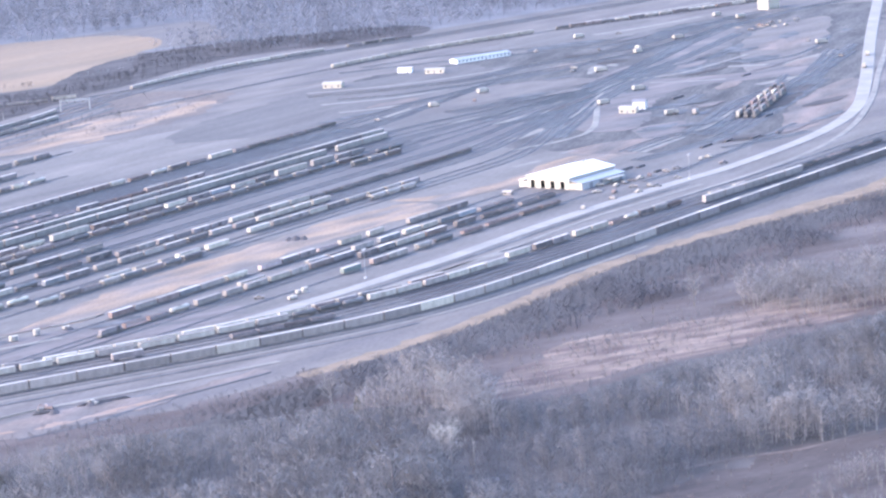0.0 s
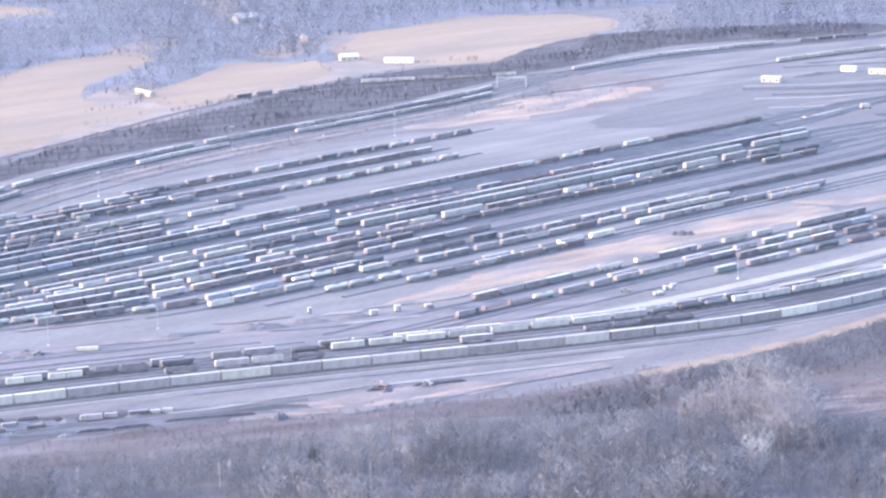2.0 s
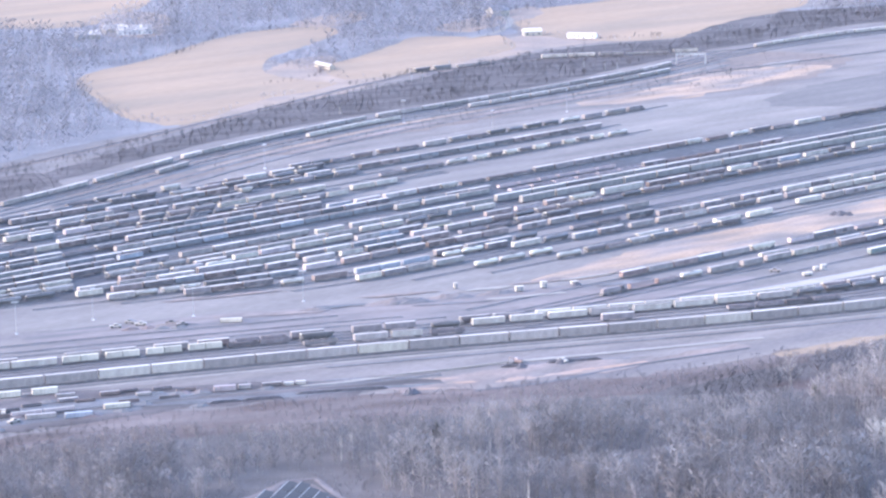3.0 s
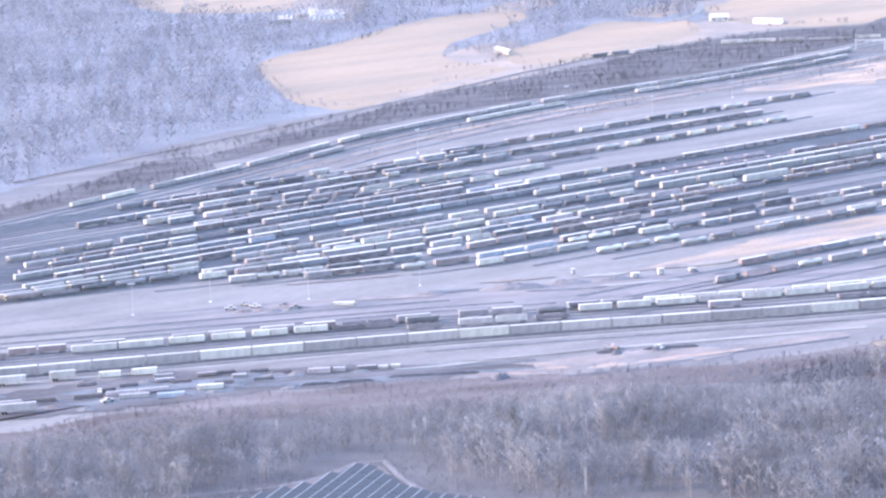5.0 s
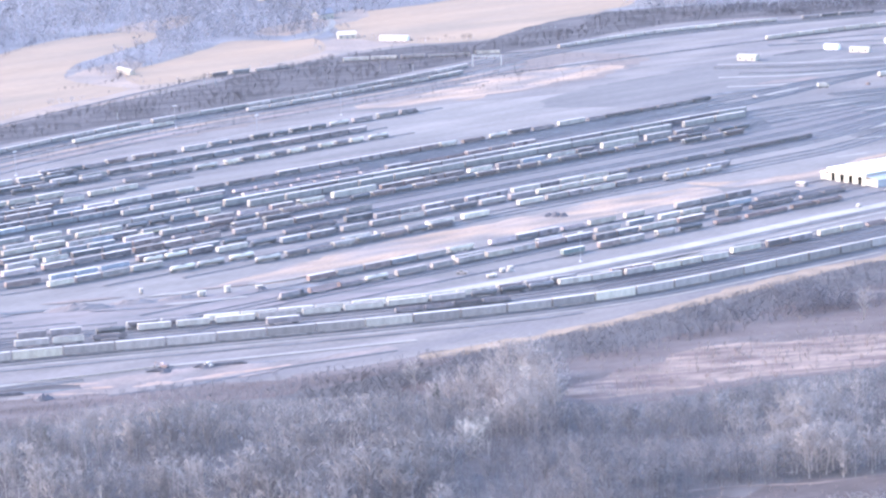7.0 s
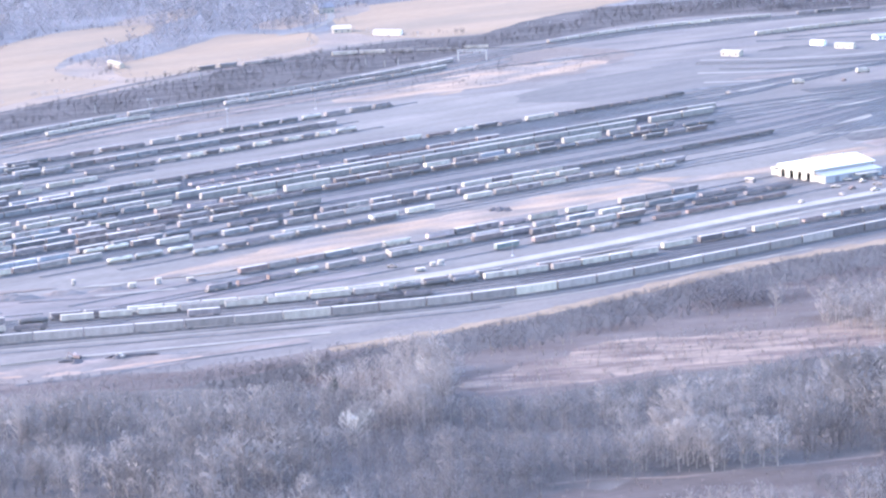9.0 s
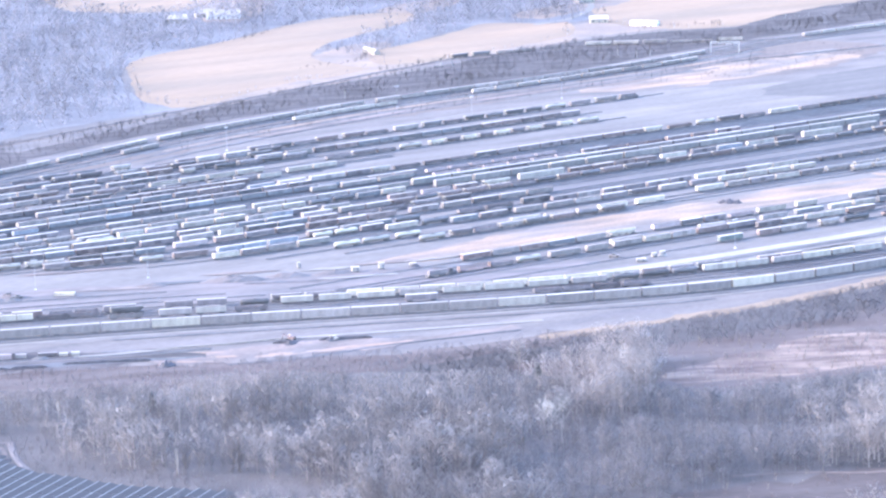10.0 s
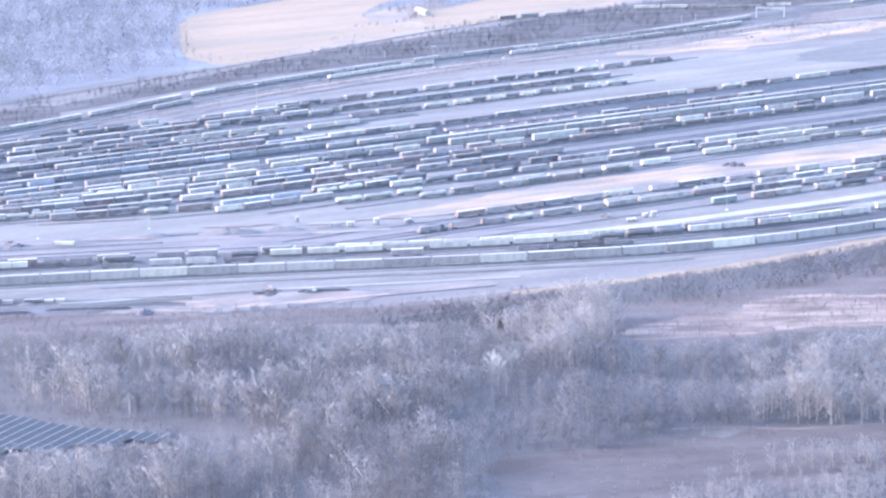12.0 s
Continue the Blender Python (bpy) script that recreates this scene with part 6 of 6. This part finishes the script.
# The annexe's blue-grey is the shade on that side, put into its colour.
for sign, name, label in ((1, "west_bay", "low white side bay of the shed"), (-1, "annexe", "low metal annexe of the shed, blue-grey with painted shade")):
    bay = root(name, shed.matrix_basis @ pose(0, sign * W, 0), label, "shed")
    depth, reach = (10.0, 6.5) if sign > 0 else (DEEP - 2, SIDE)
    lo, hi = sorted((sign * 0.02, sign * reach))
    part("front_wall", box(bmesh.new(), 0.3, 0.6, lo, hi, 0, 4.0), WHITE_WALL, bay)
    part("back_wall", box(bmesh.new(), depth - 0.3, depth, lo, hi, 0, 4.0), BLUE_ROOF, bay)
    edge = sign * reach
    wall = part("side_wall", box(bmesh.new(), 0.6, depth - 0.3, min(edge, edge - sign * 0.3), max(edge, edge - sign * 0.3), 0, 4.0), BLUE_ROOF, bay)
    outline = [(edge + sign * 0.5, 4.0), (0.0, 5.2), (0.0, 5.5), (edge + sign * 0.5, 4.3)]
    part("roof", prism(bmesh.new(), outline if sign > 0 else outline[::-1], 0, depth + 0.4), WHITE_ROOF if sign > 0 else BLUE_ROOF, bay)
    for x in ((6,) if sign > 0 else (8, 18, 28, 38)):
        part("door", box(bmesh.new(), x, x + 3.2, edge - 0.05 + 0.12 * (sign - 1) / 2, edge + 0.07 + 0.12 * (sign - 1) / 2, 0.1, 3.3), HOUSE_ROOF, wall)
    if sign < 0:
        part("awning", box(bmesh.new(), 22, 38, edge - 5.0, edge - 0.3, 3.2, 3.45), WHITE_WALL, bay, "pale lean-to awning")
        for x in (22.5, 30, 37.5):
            part("awning_post", tube(bmesh.new(), (x, edge - 4.7, 0), (x, edge - 4.7, 3.2), 0.12), POLE, bay)

# ---- small buildings ----


def house(name, m, w, d, h, rise, wall, roof, label, category="house", doors=1):
    """A gabled building: walls, roof, windows with frames, a door."""
    thing = root(name, m, label, category)
    shell = part("wall", prism(bmesh.new(), [(-d / 2, 0), (d / 2, 0), (d / 2, h), (0, h + rise), (-d / 2, h)], -w / 2, w / 2), wall, thing)
    t = 0.3
    part("roof", prism(bmesh.new(), [(-d / 2 - 0.5, h - 0.1), (0, h + rise), (d / 2 + 0.5, h - 0.1), (d / 2 + 0.5, h - 0.1 + t), (0, h + rise + t), (-d / 2 - 0.5, h - 0.1 + t)], -w / 2 - 0.5, w / 2 + 0.5), roof, thing)
    k = max(2, int(w / 4))
    for i in range(k):
        x = (i + 0.5) / k * w - w / 2
        if i == k // 2 and doors:
            part("door", box(bmesh.new(), x - 0.6, x + 0.6, -d / 2 - 0.08, -d / 2 + 0.05, 0, 2.1), HOUSE_ROOF, shell)
        else:
            part("window", box(bmesh.new(), x - 0.6, x + 0.6, -d / 2 - 0.06, -d / 2 + 0.05, 1.0, 2.3), GLASS, shell)
    return thing


house("yard_office", pose(451, 512, 0, 0, 0, -35), 12, 7, 3.6, 1.2, WHITE_WALL, GALVANISED, "white yard office with a shallow metal roof", "office")
house("store", pose(463, 522, 0, 0, 0, -35), 9, 6, 6, 1.2, CONCRETE, HOUSE_ROOF, "grey block store beside the yard office", "shed")
house("hut", pose(319, 816, 0, 0, 0, -30), 15, 8, 3.2, 1.4, WHITE_WALL, WHITE_WALL, "white metal maintenance hut", "shed")
house("hut", pose(391, 866, 0, 0, 0, -30), 11, 7, 3, 1.2, HOUSE_WALL, GALVANISED, "pale hut with a metal roof", "shed")
house("hut", pose(409, 843, 0, 0, 0, -25), 15, 7, 3, 1.1, PAINTS["cream"], WHITE_WALL, "cream hut with a white roof", "shed")
house("warehouse", pose(465, 903, 0, 0, 0, 22), 56, 10, 2.8, 1.2, HOUSE_WALL, BLUE_ROOF, "long low warehouse with a grey roof", "warehouse")
house("hut", pose(275, 234, 0, 0, 0, -40), 5, 3.4, 2.0, 0.5, PAINTS["grey"], GALVANISED, "low grey hut near the shed", "shed")
house("water_tower_house", pose(786, 1066, 0, 0, 0, 30), 16, 12, 14, 2.0, WHITE_WALL, PAINTS["teal"], "tall pale building beyond the yard", "building")
house("farmhouse", pose(-363, 1115, 0, 0, 0, 12), 20, 12, 4, 3.0, WHITE_WALL, GALVANISED, "white farm building among bare trees", "farm building")
house("farmhouse", pose(-326, 1146, 0, 0, 0, 8), 30, 14, 4, 3.5, HOUSE_WALL, GALVANISED, "long pale farm building among trees", "farm building")
house("barn", pose(12, 1060, 0, 0, 0, 10), 15, 9, 3.4, 2.4, WHITE_WALL, GALVANISED, "white barn by the farm lane", "barn")
house("barn", pose(52, 1032, 0, 0, 0, -20), 24, 7, 2.6, 1.6, HOUSE_WALL, GALVANISED, "long low pale barn", "barn")
house("farmhouse", pose(-10, 1220, 0, 0, 0, 30), 16, 12, 5, 4.0, WHITE_WALL, HOUSE_ROOF, "white farmhouse with a dark roof", "house")
house("farmhouse", pose(-62, 1410, 0, 0, 0, 30), 24, 14, 5, 4.0, WHITE_WALL, GALVANISED, "white farmhouse far off among trees", "house")
house("barn", pose(-345, 1160, 0, 0, 0, 20), 18, 12, 4, 3.0, WHITE_WALL, GALVANISED, "small white barn among bare trees", "barn")
house("field_shed", pose(-158, 870, 0, 0, 0, -62), 26, 4, 3, 1.0, WHITE_WALL, GALVANISED, "long narrow white shed at the pasture's edge", "shed")

# ---- vehicles ----


def wheel_set(thing, places, r, w):
    for x, y in places:
        part("wheel", tube(bmesh.new(), (x, y - w / 2, r), (x, y + w / 2, r), r, sides=10), RUBBER, thing)


def pickup(m, color, label):
    thing = root("pickup_truck", m, label, "truck", "parked vehicles")
    bm = side_prism(bmesh.new(), [(-2.7, 0.5), (2.6, 0.5), (2.75, 0.9), (2.6, 1.15), (1.4, 1.25), (0.8, 1.85), (-0.7, 1.85), (-0.85, 1.2), (-2.7, 1.2)], -0.95, 0.95)
    part("body", bm, PAINTS[color], thing)
    bm = bmesh.new()
    for y in (-0.96, 0.96):
        box(bm, -0.55, 0.9, y - 0.015, y + 0.015, 1.28, 1.72)
    part("window", bm, GLASS, thing)
    wheel_set(thing, [(x, y) for x in (-1.75, 1.75) for y in (-0.85, 0.85)], 0.4, 0.28)
    return thing


def lorry(m, color, label, length=8.0):
    thing = root("box_truck", m, label, "truck", "parked vehicles")
    part("cab", side_prism(bmesh.new(), [(length / 2 - 2.2, 0.7), (length / 2, 0.7), (length / 2, 1.9), (length / 2 - 0.5, 2.9), (length / 2 - 2.2, 2.9)], -1.15, 1.15), PAINTS["white"], thing)
    part("cargo_box", box(bmesh.new(), -length / 2, length / 2 - 2.4, -1.25, 1.25, 1.0, 3.7), PAINTS[color], thing)
    part("chassis", box(bmesh.new(), -length / 2, length / 2 - 0.2, -0.5, 0.5, 0.6, 0.95), STEEL, thing)
    bm = bmesh.new()
    for y in (-1.16, 1.16):
        box(bm, length / 2 - 1.6, length / 2 - 0.7, y - 0.01, y + 0.01, 1.9, 2.6)
    part("window", bm, GLASS, thing)
    wheel_set(thing, [(x, y) for x in (-length / 2 + 1.5, length / 2 - 1.2) for y in (-1.0, 1.0)], 0.5, 0.3)
    return thing


def trailer(m, color, label, length=14.6):
    thing = root("semi_trailer", m, label, "trailer", "parked trailers")
    shell = part("box_body", box(bmesh.new(), -length / 2, length / 2, -1.3, 1.3, 1.2, 4.0), PAINTS[color], thing)
    bm = bmesh.new()
    for x in np.linspace(-length / 2 + 0.3, length / 2 - 0.3, 12):
        for y in (-1.32, 1.32):
            box(bm, x - 0.04, x + 0.04, y - 0.02, y + 0.02, 1.25, 3.95)
    part("side_rib", bm, PAINTS[color], shell)
    for y in (-0.9, 0.9):
        part("landing_leg", tube(bmesh.new(), (length / 2 - 3, y, 0), (length / 2 - 3, y, 1.2), 0.1), STEEL, thing)
    wheel_set(thing, [(-length / 2 + x, y) for x in (1.4, 2.7) for y in (-0.95, 0.95)], 0.5, 0.5)
    return thing


NEAR_TURN = 18.0
for x, y, length, color in ((-288, -216, 10.5, "white"), (-308, -224, 12, "white"), (-295, -272, 15, "light_grey")):
    trailer(pose(x, y, 0.25, 0, 0, NEAR_TURN), color, f"{WORDS[color]} box trailer parked on gravel", length)
kinds = ("white", "white", "light_grey", "dark", "white", "red", "blue", "grey")
for k, (x, y) in enumerate(((320, 206), (328, 199), (320, 179), (344, 211), (340, 191), (353, 208), (377, 224), (419, 258), (295, 159), (578, 985), (614, 985), (517, 915), (586, 861), (639, 917), (497, 764), (452, 566),
                            (-40, -174), (472, 482), (485, 473), (732, 938), (731, 922), (743, 926), (762, 947), (708, 918), (350, 644), (383, 652), (297, 604), (75, 12), (-262, -256), (-268, -240), (-231, -70), (742, 955), (749, 953), (727, 943), (768, 961), (712, 806), (720, 797), (645, 919), (585, 860), (560, 882), (504, 782), (455, 576), (475, 490), (690, 692), (329, 228), (337, 221), (345, 228), (351, 232), (358, 237), (366, 243), (380, 251), (389, 258), (414, 282), (421, 287), (356, 203))):
    color = kinds[(k * 5) % 8]
    small = k % 6 or k < 9 or k > 27
    (pickup if small else lorry)(pose(x, y, 0.25, 0, 0, (k * 53) % 180), color, f"{WORDS[color]} {'pickup truck' if small else 'box truck'} parked in the yard")
for x, y, turn in ((707, 682, 66), (674, 615, 62), (578, 839, 40), (639, 907, 20), (728, 1045, 35), (738, 1014, 30), (713, 782, 15), (577, 981, 25), (452, 566, 30), (471, 482, 20), (402, 693, 30), (498, 620, 20), (514, 746, 15)):
    lorry(pose(x, y, 0.3, 0, 0, turn), "white", "white box truck by the road", 11)
for k in range(17):
    row, i = k % 3, k // 3
    x, y = 504 + 13.4 * i + 4.6 * row, 440 + 20.6 * i - 3.0 * row
    place_car("loco", ("white", "black", "black", "black", "black", "blue", "red", "black", "black", "cream", "dark", "black", "white", "cream", "black", "black", "black")[k], pose(x, y, RAIL_TOP, 0, 0, 57), "locomotives at the engine terminal")

for k, (x, y, turn) in enumerate(((-237, -79, 10), (-226, -75, 0), (-212, -74, 170), (-207, -78, 20))):
    pickup(pose(x, y, 0.25, 0, 0, turn), ("white", "white", "dark", "grey")[k], f"{('white', 'white', 'dark', 'grey')[k]} pickup truck parked by the spoil heaps")

# ---- masts and gantry ----


def light_mast(m, height):
    thing = root("light_mast", m, "tall pale steel floodlight mast", "light mast", "masts")
    part("mast", tube(bmesh.new(), (0, 0, 0), (0, 0, height), 0.13, 0.07, sides=8), POLE, thing)
    arm = part("crossarm", box(bmesh.new(), -1.6, 1.6, -0.15, 0.15, height - 0.6, height - 0.3), POLE, thing)
    for x in (-1.3, -0.4, 0.5, 1.3):
        part("floodlight", box(bmesh.new(), x - 0.25, x + 0.25, -0.5, 0.1, height - 0.3, height + 0.2), CONCRETE, arm)
    part("foot", box(bmesh.new(), -0.6, 0.6, -0.6, 0.6, 0, 0.6, 0.1), CONCRETE, thing)
    return thing


first = light_mast(pose(-203, -58, 0), 15)
for x, y in ((135, 33), (11, 593), (-186, 377), (-43, 502), (381, 216), (-100, 560), (-153, -30), (-281, -87), (-249, -60)):
    copy_thing(first, pose(x, y, 0, 0, 0, (x * 7) % 90))

gantry = root("signal_gantry", pose(121, 835, 0, 0, 0, -10), "grey steel signal gantry across the far tracks", "signal gantry")
for x in (-11, 11):
    part("post", box(bmesh.new(), x - 0.4, x + 0.4, -0.4, 0.4, 0, 8.5), POLE, gantry)
bm = box(box(bmesh.new(), -11.5, 11.5, -0.5, 0.5, 7.4, 7.7), -11.5, 11.5, -0.5, 0.5, 8.6, 8.9)
for x in np.linspace(-11, 9, 11):
    tube(bm, (x, 0, 7.5), (x + 1, 0, 8.7), 0.12, sides=4)
    tube(bm, (x + 1, 0, 8.7), (x + 2, 0, 7.5), 0.12, sides=4)
part("truss", bm, POLE, gantry)
for x in (-6, 0, 6):
    part("signal_head", box(bmesh.new(), x - 0.4, x + 0.4, -0.7, -0.4, 6.0, 7.4), STEEL, gantry)

# ---- the verge between the far line and the yard: strips of grass and cinders along the tracks ----
for d, width, a, b, mat, label in ((-25, 4.0, -520, 240, STAIN, "dark cinder strip below the far line"), (-33, 3.5, -380, 200, DRY_GRASS, "thin strip of dry grass on the verge"), (-39, 1.8, -470, 230, STAIN, "dark worn path along the verge"),
                                   (-47, 5.0, -300, 160, PINK_GROUND, "pinkish strip of rough grass on the verge"), (-54, 1.8, -420, 120, STAIN, "dark cinder path beside the yard"), (10, 3.0, -560, 300, STAIN, "dark cinder strip above the far line")):
    strip = FAR.offset(d)
    road("verge_strip", strip.p[(strip.l > a) & (strip.l < b)][::3].tolist(), width, label, mat)

# ---- the branch line on its low bank beyond the hedges ----
BRANCH = Line(smooth_line([(-418, 294), (-358, 384), (-298, 479), (-266, 530), (-228, 593), (-195, 647), (-140, 744), (-115, 781), (-88, 824), (-46, 855), (-15, 875), (14, 893), (60, 899), (117, 908), (160, 918), (200, 948), (240, 990)]))
BRANCH = Line(BRANCH.p, -float(np.interp(-15, BRANCH.p[:, 0], BRANCH.l)))
tagged(new("branch_bank", link_bm("branch_bank", ribbon(BRANCH.p, 5.0, 0.05, 0.27, 3.0), SCRUB_GROUND)), "low earth bank under the branch line", "ground", kind="structure")
track(BRANCH, label="branch line track on a low bank")
for a, b, mix in ((-92, -74, "hopper:dark"), (-72, -54, "hopper:black"), (-50, -18, "empty:light_grey"), (30, 74, "reefer:white"), (76, 96, "box:light_grey"), (98, 132, "empty:light_grey"), (136, 156, "reefer:white")):
    string(BRANCH, a, b, mix, "freight cars on the branch line", 1.0, YARD_LOW)


def signal_pole(m, height):
    thing = root("signal_pole", m, "slim pale signal pole beside the branch line", "signal pole", "signal poles")
    part("mast", tube(bmesh.new(), (0, 0, 0), (0, 0, height), 0.22, 0.14, sides=6), POLE, thing)
    part("signal_head", box(bmesh.new(), -0.35, 0.35, -0.3, 0.2, height - 1.6, height), STEEL, thing)
    return thing


first = signal_pole(pose(39, 827, 0.1), 7)
for x, y in [(54, 813), (64, 821), (-92, 774), (-84, 778), (-143, 609)]:
    copy_thing(first, pose(x, y, 0.1))

# ---- heaps, junk and trackside clutter ----


def heap(name, m, w, d, h, mat, label, seed):
    rng = np.random.default_rng(seed)
    bm = bmesh.new()
    bmesh.ops.create_grid(bm, x_segments=14, y_segments=8, size=0.5)
    for v in bm.verts:
        r = max(0.0, 1 - (v.co.x ** 2 + v.co.y ** 2) * 4)
        z = h * r * (0.6 + 0.8 * abs(noise.noise((v.co.x * 5, v.co.y * 5, seed)))) + rng.normal(0, 0.06) * r * h
        v.co = (v.co.x * w, v.co.y * d, z)
    ob = new(name, link_bm(name, bm, mat))
    ob.matrix_basis = m
    return tagged(ob, label, "heap")


for k, (x, y, w, d, h, turn) in enumerate(((-108, -40, 34, 9, 3.0, 12), (-83, -30, 22, 8, 2.4, 8), (-147, -51, 16, 5, 1.5, 5), (-210, -76, 22, 5, 1.6, 2), (-62, -24, 20, 6, 2.0, 15))):
    heap("earth_mound", pose(x, y, 0.16, 0, 0, turn), w, d, h, DIRT, "heap of brown spoil on bare ground", k)
for k, (x, y) in enumerate(((-222, -82), (-216, -84), (-208, -83), (-230, -84), (-209, -212), (-200, -214), (-190, -210), (-164, -209), (-252, -222), (-282, -264), (-190, -236), (-190, -213), (-198, -213), (-213, -231), (-220, -241), (-232, -248), (-268, -268), (-310, -246), (-262, -246))):
    heap("scrap_mound", pose(x, y, 0.12, 0, 0, 18), 9, 4, 1.5, STEEL if k % 3 else PAINTS["brown"], "dark heap of scrap and sleepers", 30 + k)
for x, y, s in ((99, 15, 3), (90, 4, 2.4)):
    heap("lime_mound", pose(x, y, 0.2, 0, 0, 20), s * 1.5, s, s * 0.8, PAINTS["white"], "small white heap of lime or bags", int(abs(x)))


def equipment_box(m, w, d, h):
    """A small site cabin: a box on skids with a shallow roof and a dark side door."""
    thing = root("equipment_box", m, "small white equipment cabin on bare ground", "cabin", "equipment cabins")
    shell = part("body", box(bmesh.new(), -w / 2, w / 2, -d / 2, d / 2, 0.25, h), PAINTS["white"], thing)
    part("roof", prism(bmesh.new(), [(-d / 2 - 0.15, h), (d / 2 + 0.15, h), (0, h + 0.35)], -w / 2 - 0.15, w / 2 + 0.15), PAINTS["cream"], thing)
    for y in (-d * 0.35, d * 0.35):
        part("skid", box(bmesh.new(), -w / 2 - 0.2, w / 2 + 0.2, y - 0.12, y + 0.12, 0.0, 0.25), STEEL, thing)
    part("door", box(bmesh.new(), w * 0.1, w * 0.1 + 0.9, -d / 2 - 0.05, -d / 2 + 0.02, 0.3, min(2.2, h - 0.2)), HOUSE_ROOF, shell)
    return thing


for (x, y), w, d, h in (((-81, -9), 1.4, 1.2, 2.6), ((-51, -20), 3.6, 2.4, 2.4), ((-39, -13), 2.6, 2.0, 3.0), ((-24, -7), 3.0, 1.8, 1.6), ((89, 0), 4.6, 2.0, 1.4), ((95, 12), 2.4, 1.8, 1.8), ((99, 15), 2.6, 2.0, 2.2)):
    equipment_box(pose(x, y, 0.34, 0, 0, 20), w, d, h)
for x, y, s in ((127, 166, 3), (131, 165, 4), (135, 164, 3), (-23, -8, 3), (-58, -183, 3), (-105, -224, 4), (-41, -176, 3)):
    heap("brush_mound", pose(x, y, 0.2, 0, 0, 40), s * 2, s * 1.3, s * 0.7, BRUSH, "dark heap of brushwood and ties", int(abs(x)))


def container(m, color, length, h=2.4):
    """A loose freight container: a shell with corner posts, side ribs and end doors."""
    thing = root("freight_container", m, f"{WORDS[color]} freight container set down on gravel", "container", "loose containers")
    bm = box(bmesh.new(), -length / 2, length / 2, -1.2, 1.2, 0.12, h)
    for x in np.linspace(-length / 2 + 0.4, length / 2 - 0.4, 10):
        for y in (-1.22, 1.22):
            box(bm, x - 0.06, x + 0.06, y - 0.03, y + 0.03, 0.2, h - 0.1)
    shell = part("shell", bm, PAINTS[color], thing)
    for x in (-length / 2, length / 2):
        for y in (-1.2, 1.2):
            part("corner_post", box(bmesh.new(), x - 0.09, x + 0.09, y - 0.09, y + 0.09, 0.0, h + 0.05), STEEL, thing)
    for y in (-0.6, 0.6):
        part("end_door", box(bmesh.new(), length / 2 + 0.01, length / 2 + 0.06, y - 0.56, y + 0.56, 0.2, h - 0.1), PAINTS[color], shell)
    return thing


for x, y, length, color, turn, h in ((-181, -210, 9.0, "pink", 14, 2.2), (-269, -211, 9.0, "cream", 18, 2.4), (-255, -207, 10.5, "cream", 18, 2.6), (-223, -235, 10.5, "cream", 18, 1.9), (-252, -249, 12.0, "light_grey", 16, 1.8), (-237, -249, 11.0, "light_blue", 16, 2.0), (-246, -213, 8.0, "grey", 18, 1.4), (-173, -207, 5.0, "light_grey", 14, 1.8), (-185, -73, 10.0, "cream", 4, 1.7), (-155, -203, 4.0, "white", 14, 1.3), (-150, -202, 4.0, "white", 14, 1.5), (-214, -214, 6, "light_grey", 18, 1.2)):
    container(pose(x, y, 0.25, 0, 0, turn), color, length, h)


def digger(m):
    """A small crawler excavator at rest: tracks, cab, engine housing and a folded boom."""
    thing = root("excavator", m, "faded red crawler excavator on the dirt bank", "excavator")
    for y in (-1.0, 1.0):
        part("crawler", side_prism(bmesh.new(), [(-1.6, 0.1), (1.6, 0.1), (1.9, 0.45), (1.6, 0.8), (-1.6, 0.8), (-1.9, 0.45)], y - 0.28, y + 0.28), RUBBER, thing)
    part("engine_housing", box(bmesh.new(), -2.0, 0.5, -1.2, 1.2, 0.9, 1.9, 0.1), PAINTS["red"], thing)
    cab = part("cab", box(bmesh.new(), 0.3, 1.6, -1.2, -0.1, 0.9, 2.6, 0.1), PAINTS["pink"], thing)
    part("window", box(bmesh.new(), 0.5, 1.4, -1.23, -1.19, 1.6, 2.4), GLASS, cab)
    boom = part("boom", tube(bmesh.new(), (0.6, 0.3, 1.2), (3.4, 0.3, 3.0), 0.22, 0.18, sides=6), PAINTS["red"], thing)
    part("stick", tube(bmesh.new(), (3.4, 0.3, 3.0), (4.2, 0.3, 0.9), 0.16, 0.12, sides=6), PAINTS["red"], boom)
    part("bucket", box(bmesh.new(), 3.8, 4.6, -0.1, 0.7, 0.2, 0.9, 0.15), STEEL, boom)
    return thing


digger(pose(-59, -175, 0.24, 0, 0, 160))


def tie_stack(m, length):
    thing = root("tie_stack", m, "long low row of stacked dark sleepers", "sleeper stack")
    for k in range(3):
        part("sleeper_layer", box(bmesh.new(), -length / 2 + k, length / 2 - k, -1.1 + 0.15 * k, 1.1 - 0.15 * k, 0.32 * k, 0.3 + 0.32 * k), BRUSH, thing)
    return thing


for x, y, length, turn in ((-133, -216, 38, 11), (-180, -230, 14, 14), (-35, -172, 24, 12), (-61, -179, 11, 5), (-165, -226, 16, 14)):
    tie_stack(pose(x, y, 0.24, 0, 0, turn), length)
for x, y, length in ((364, 277, 14), (374, 280, 10), (376, 256, 9), (436, 330, 16), (456, 342, 12), (475, 343, 14), (496, 354, 10), (520, 430, 14), (505, 560, 18), (590, 640, 14), (600, 760, 16)):
    tie_stack(pose(x, y, 0.3, 0, 0, 42), length)
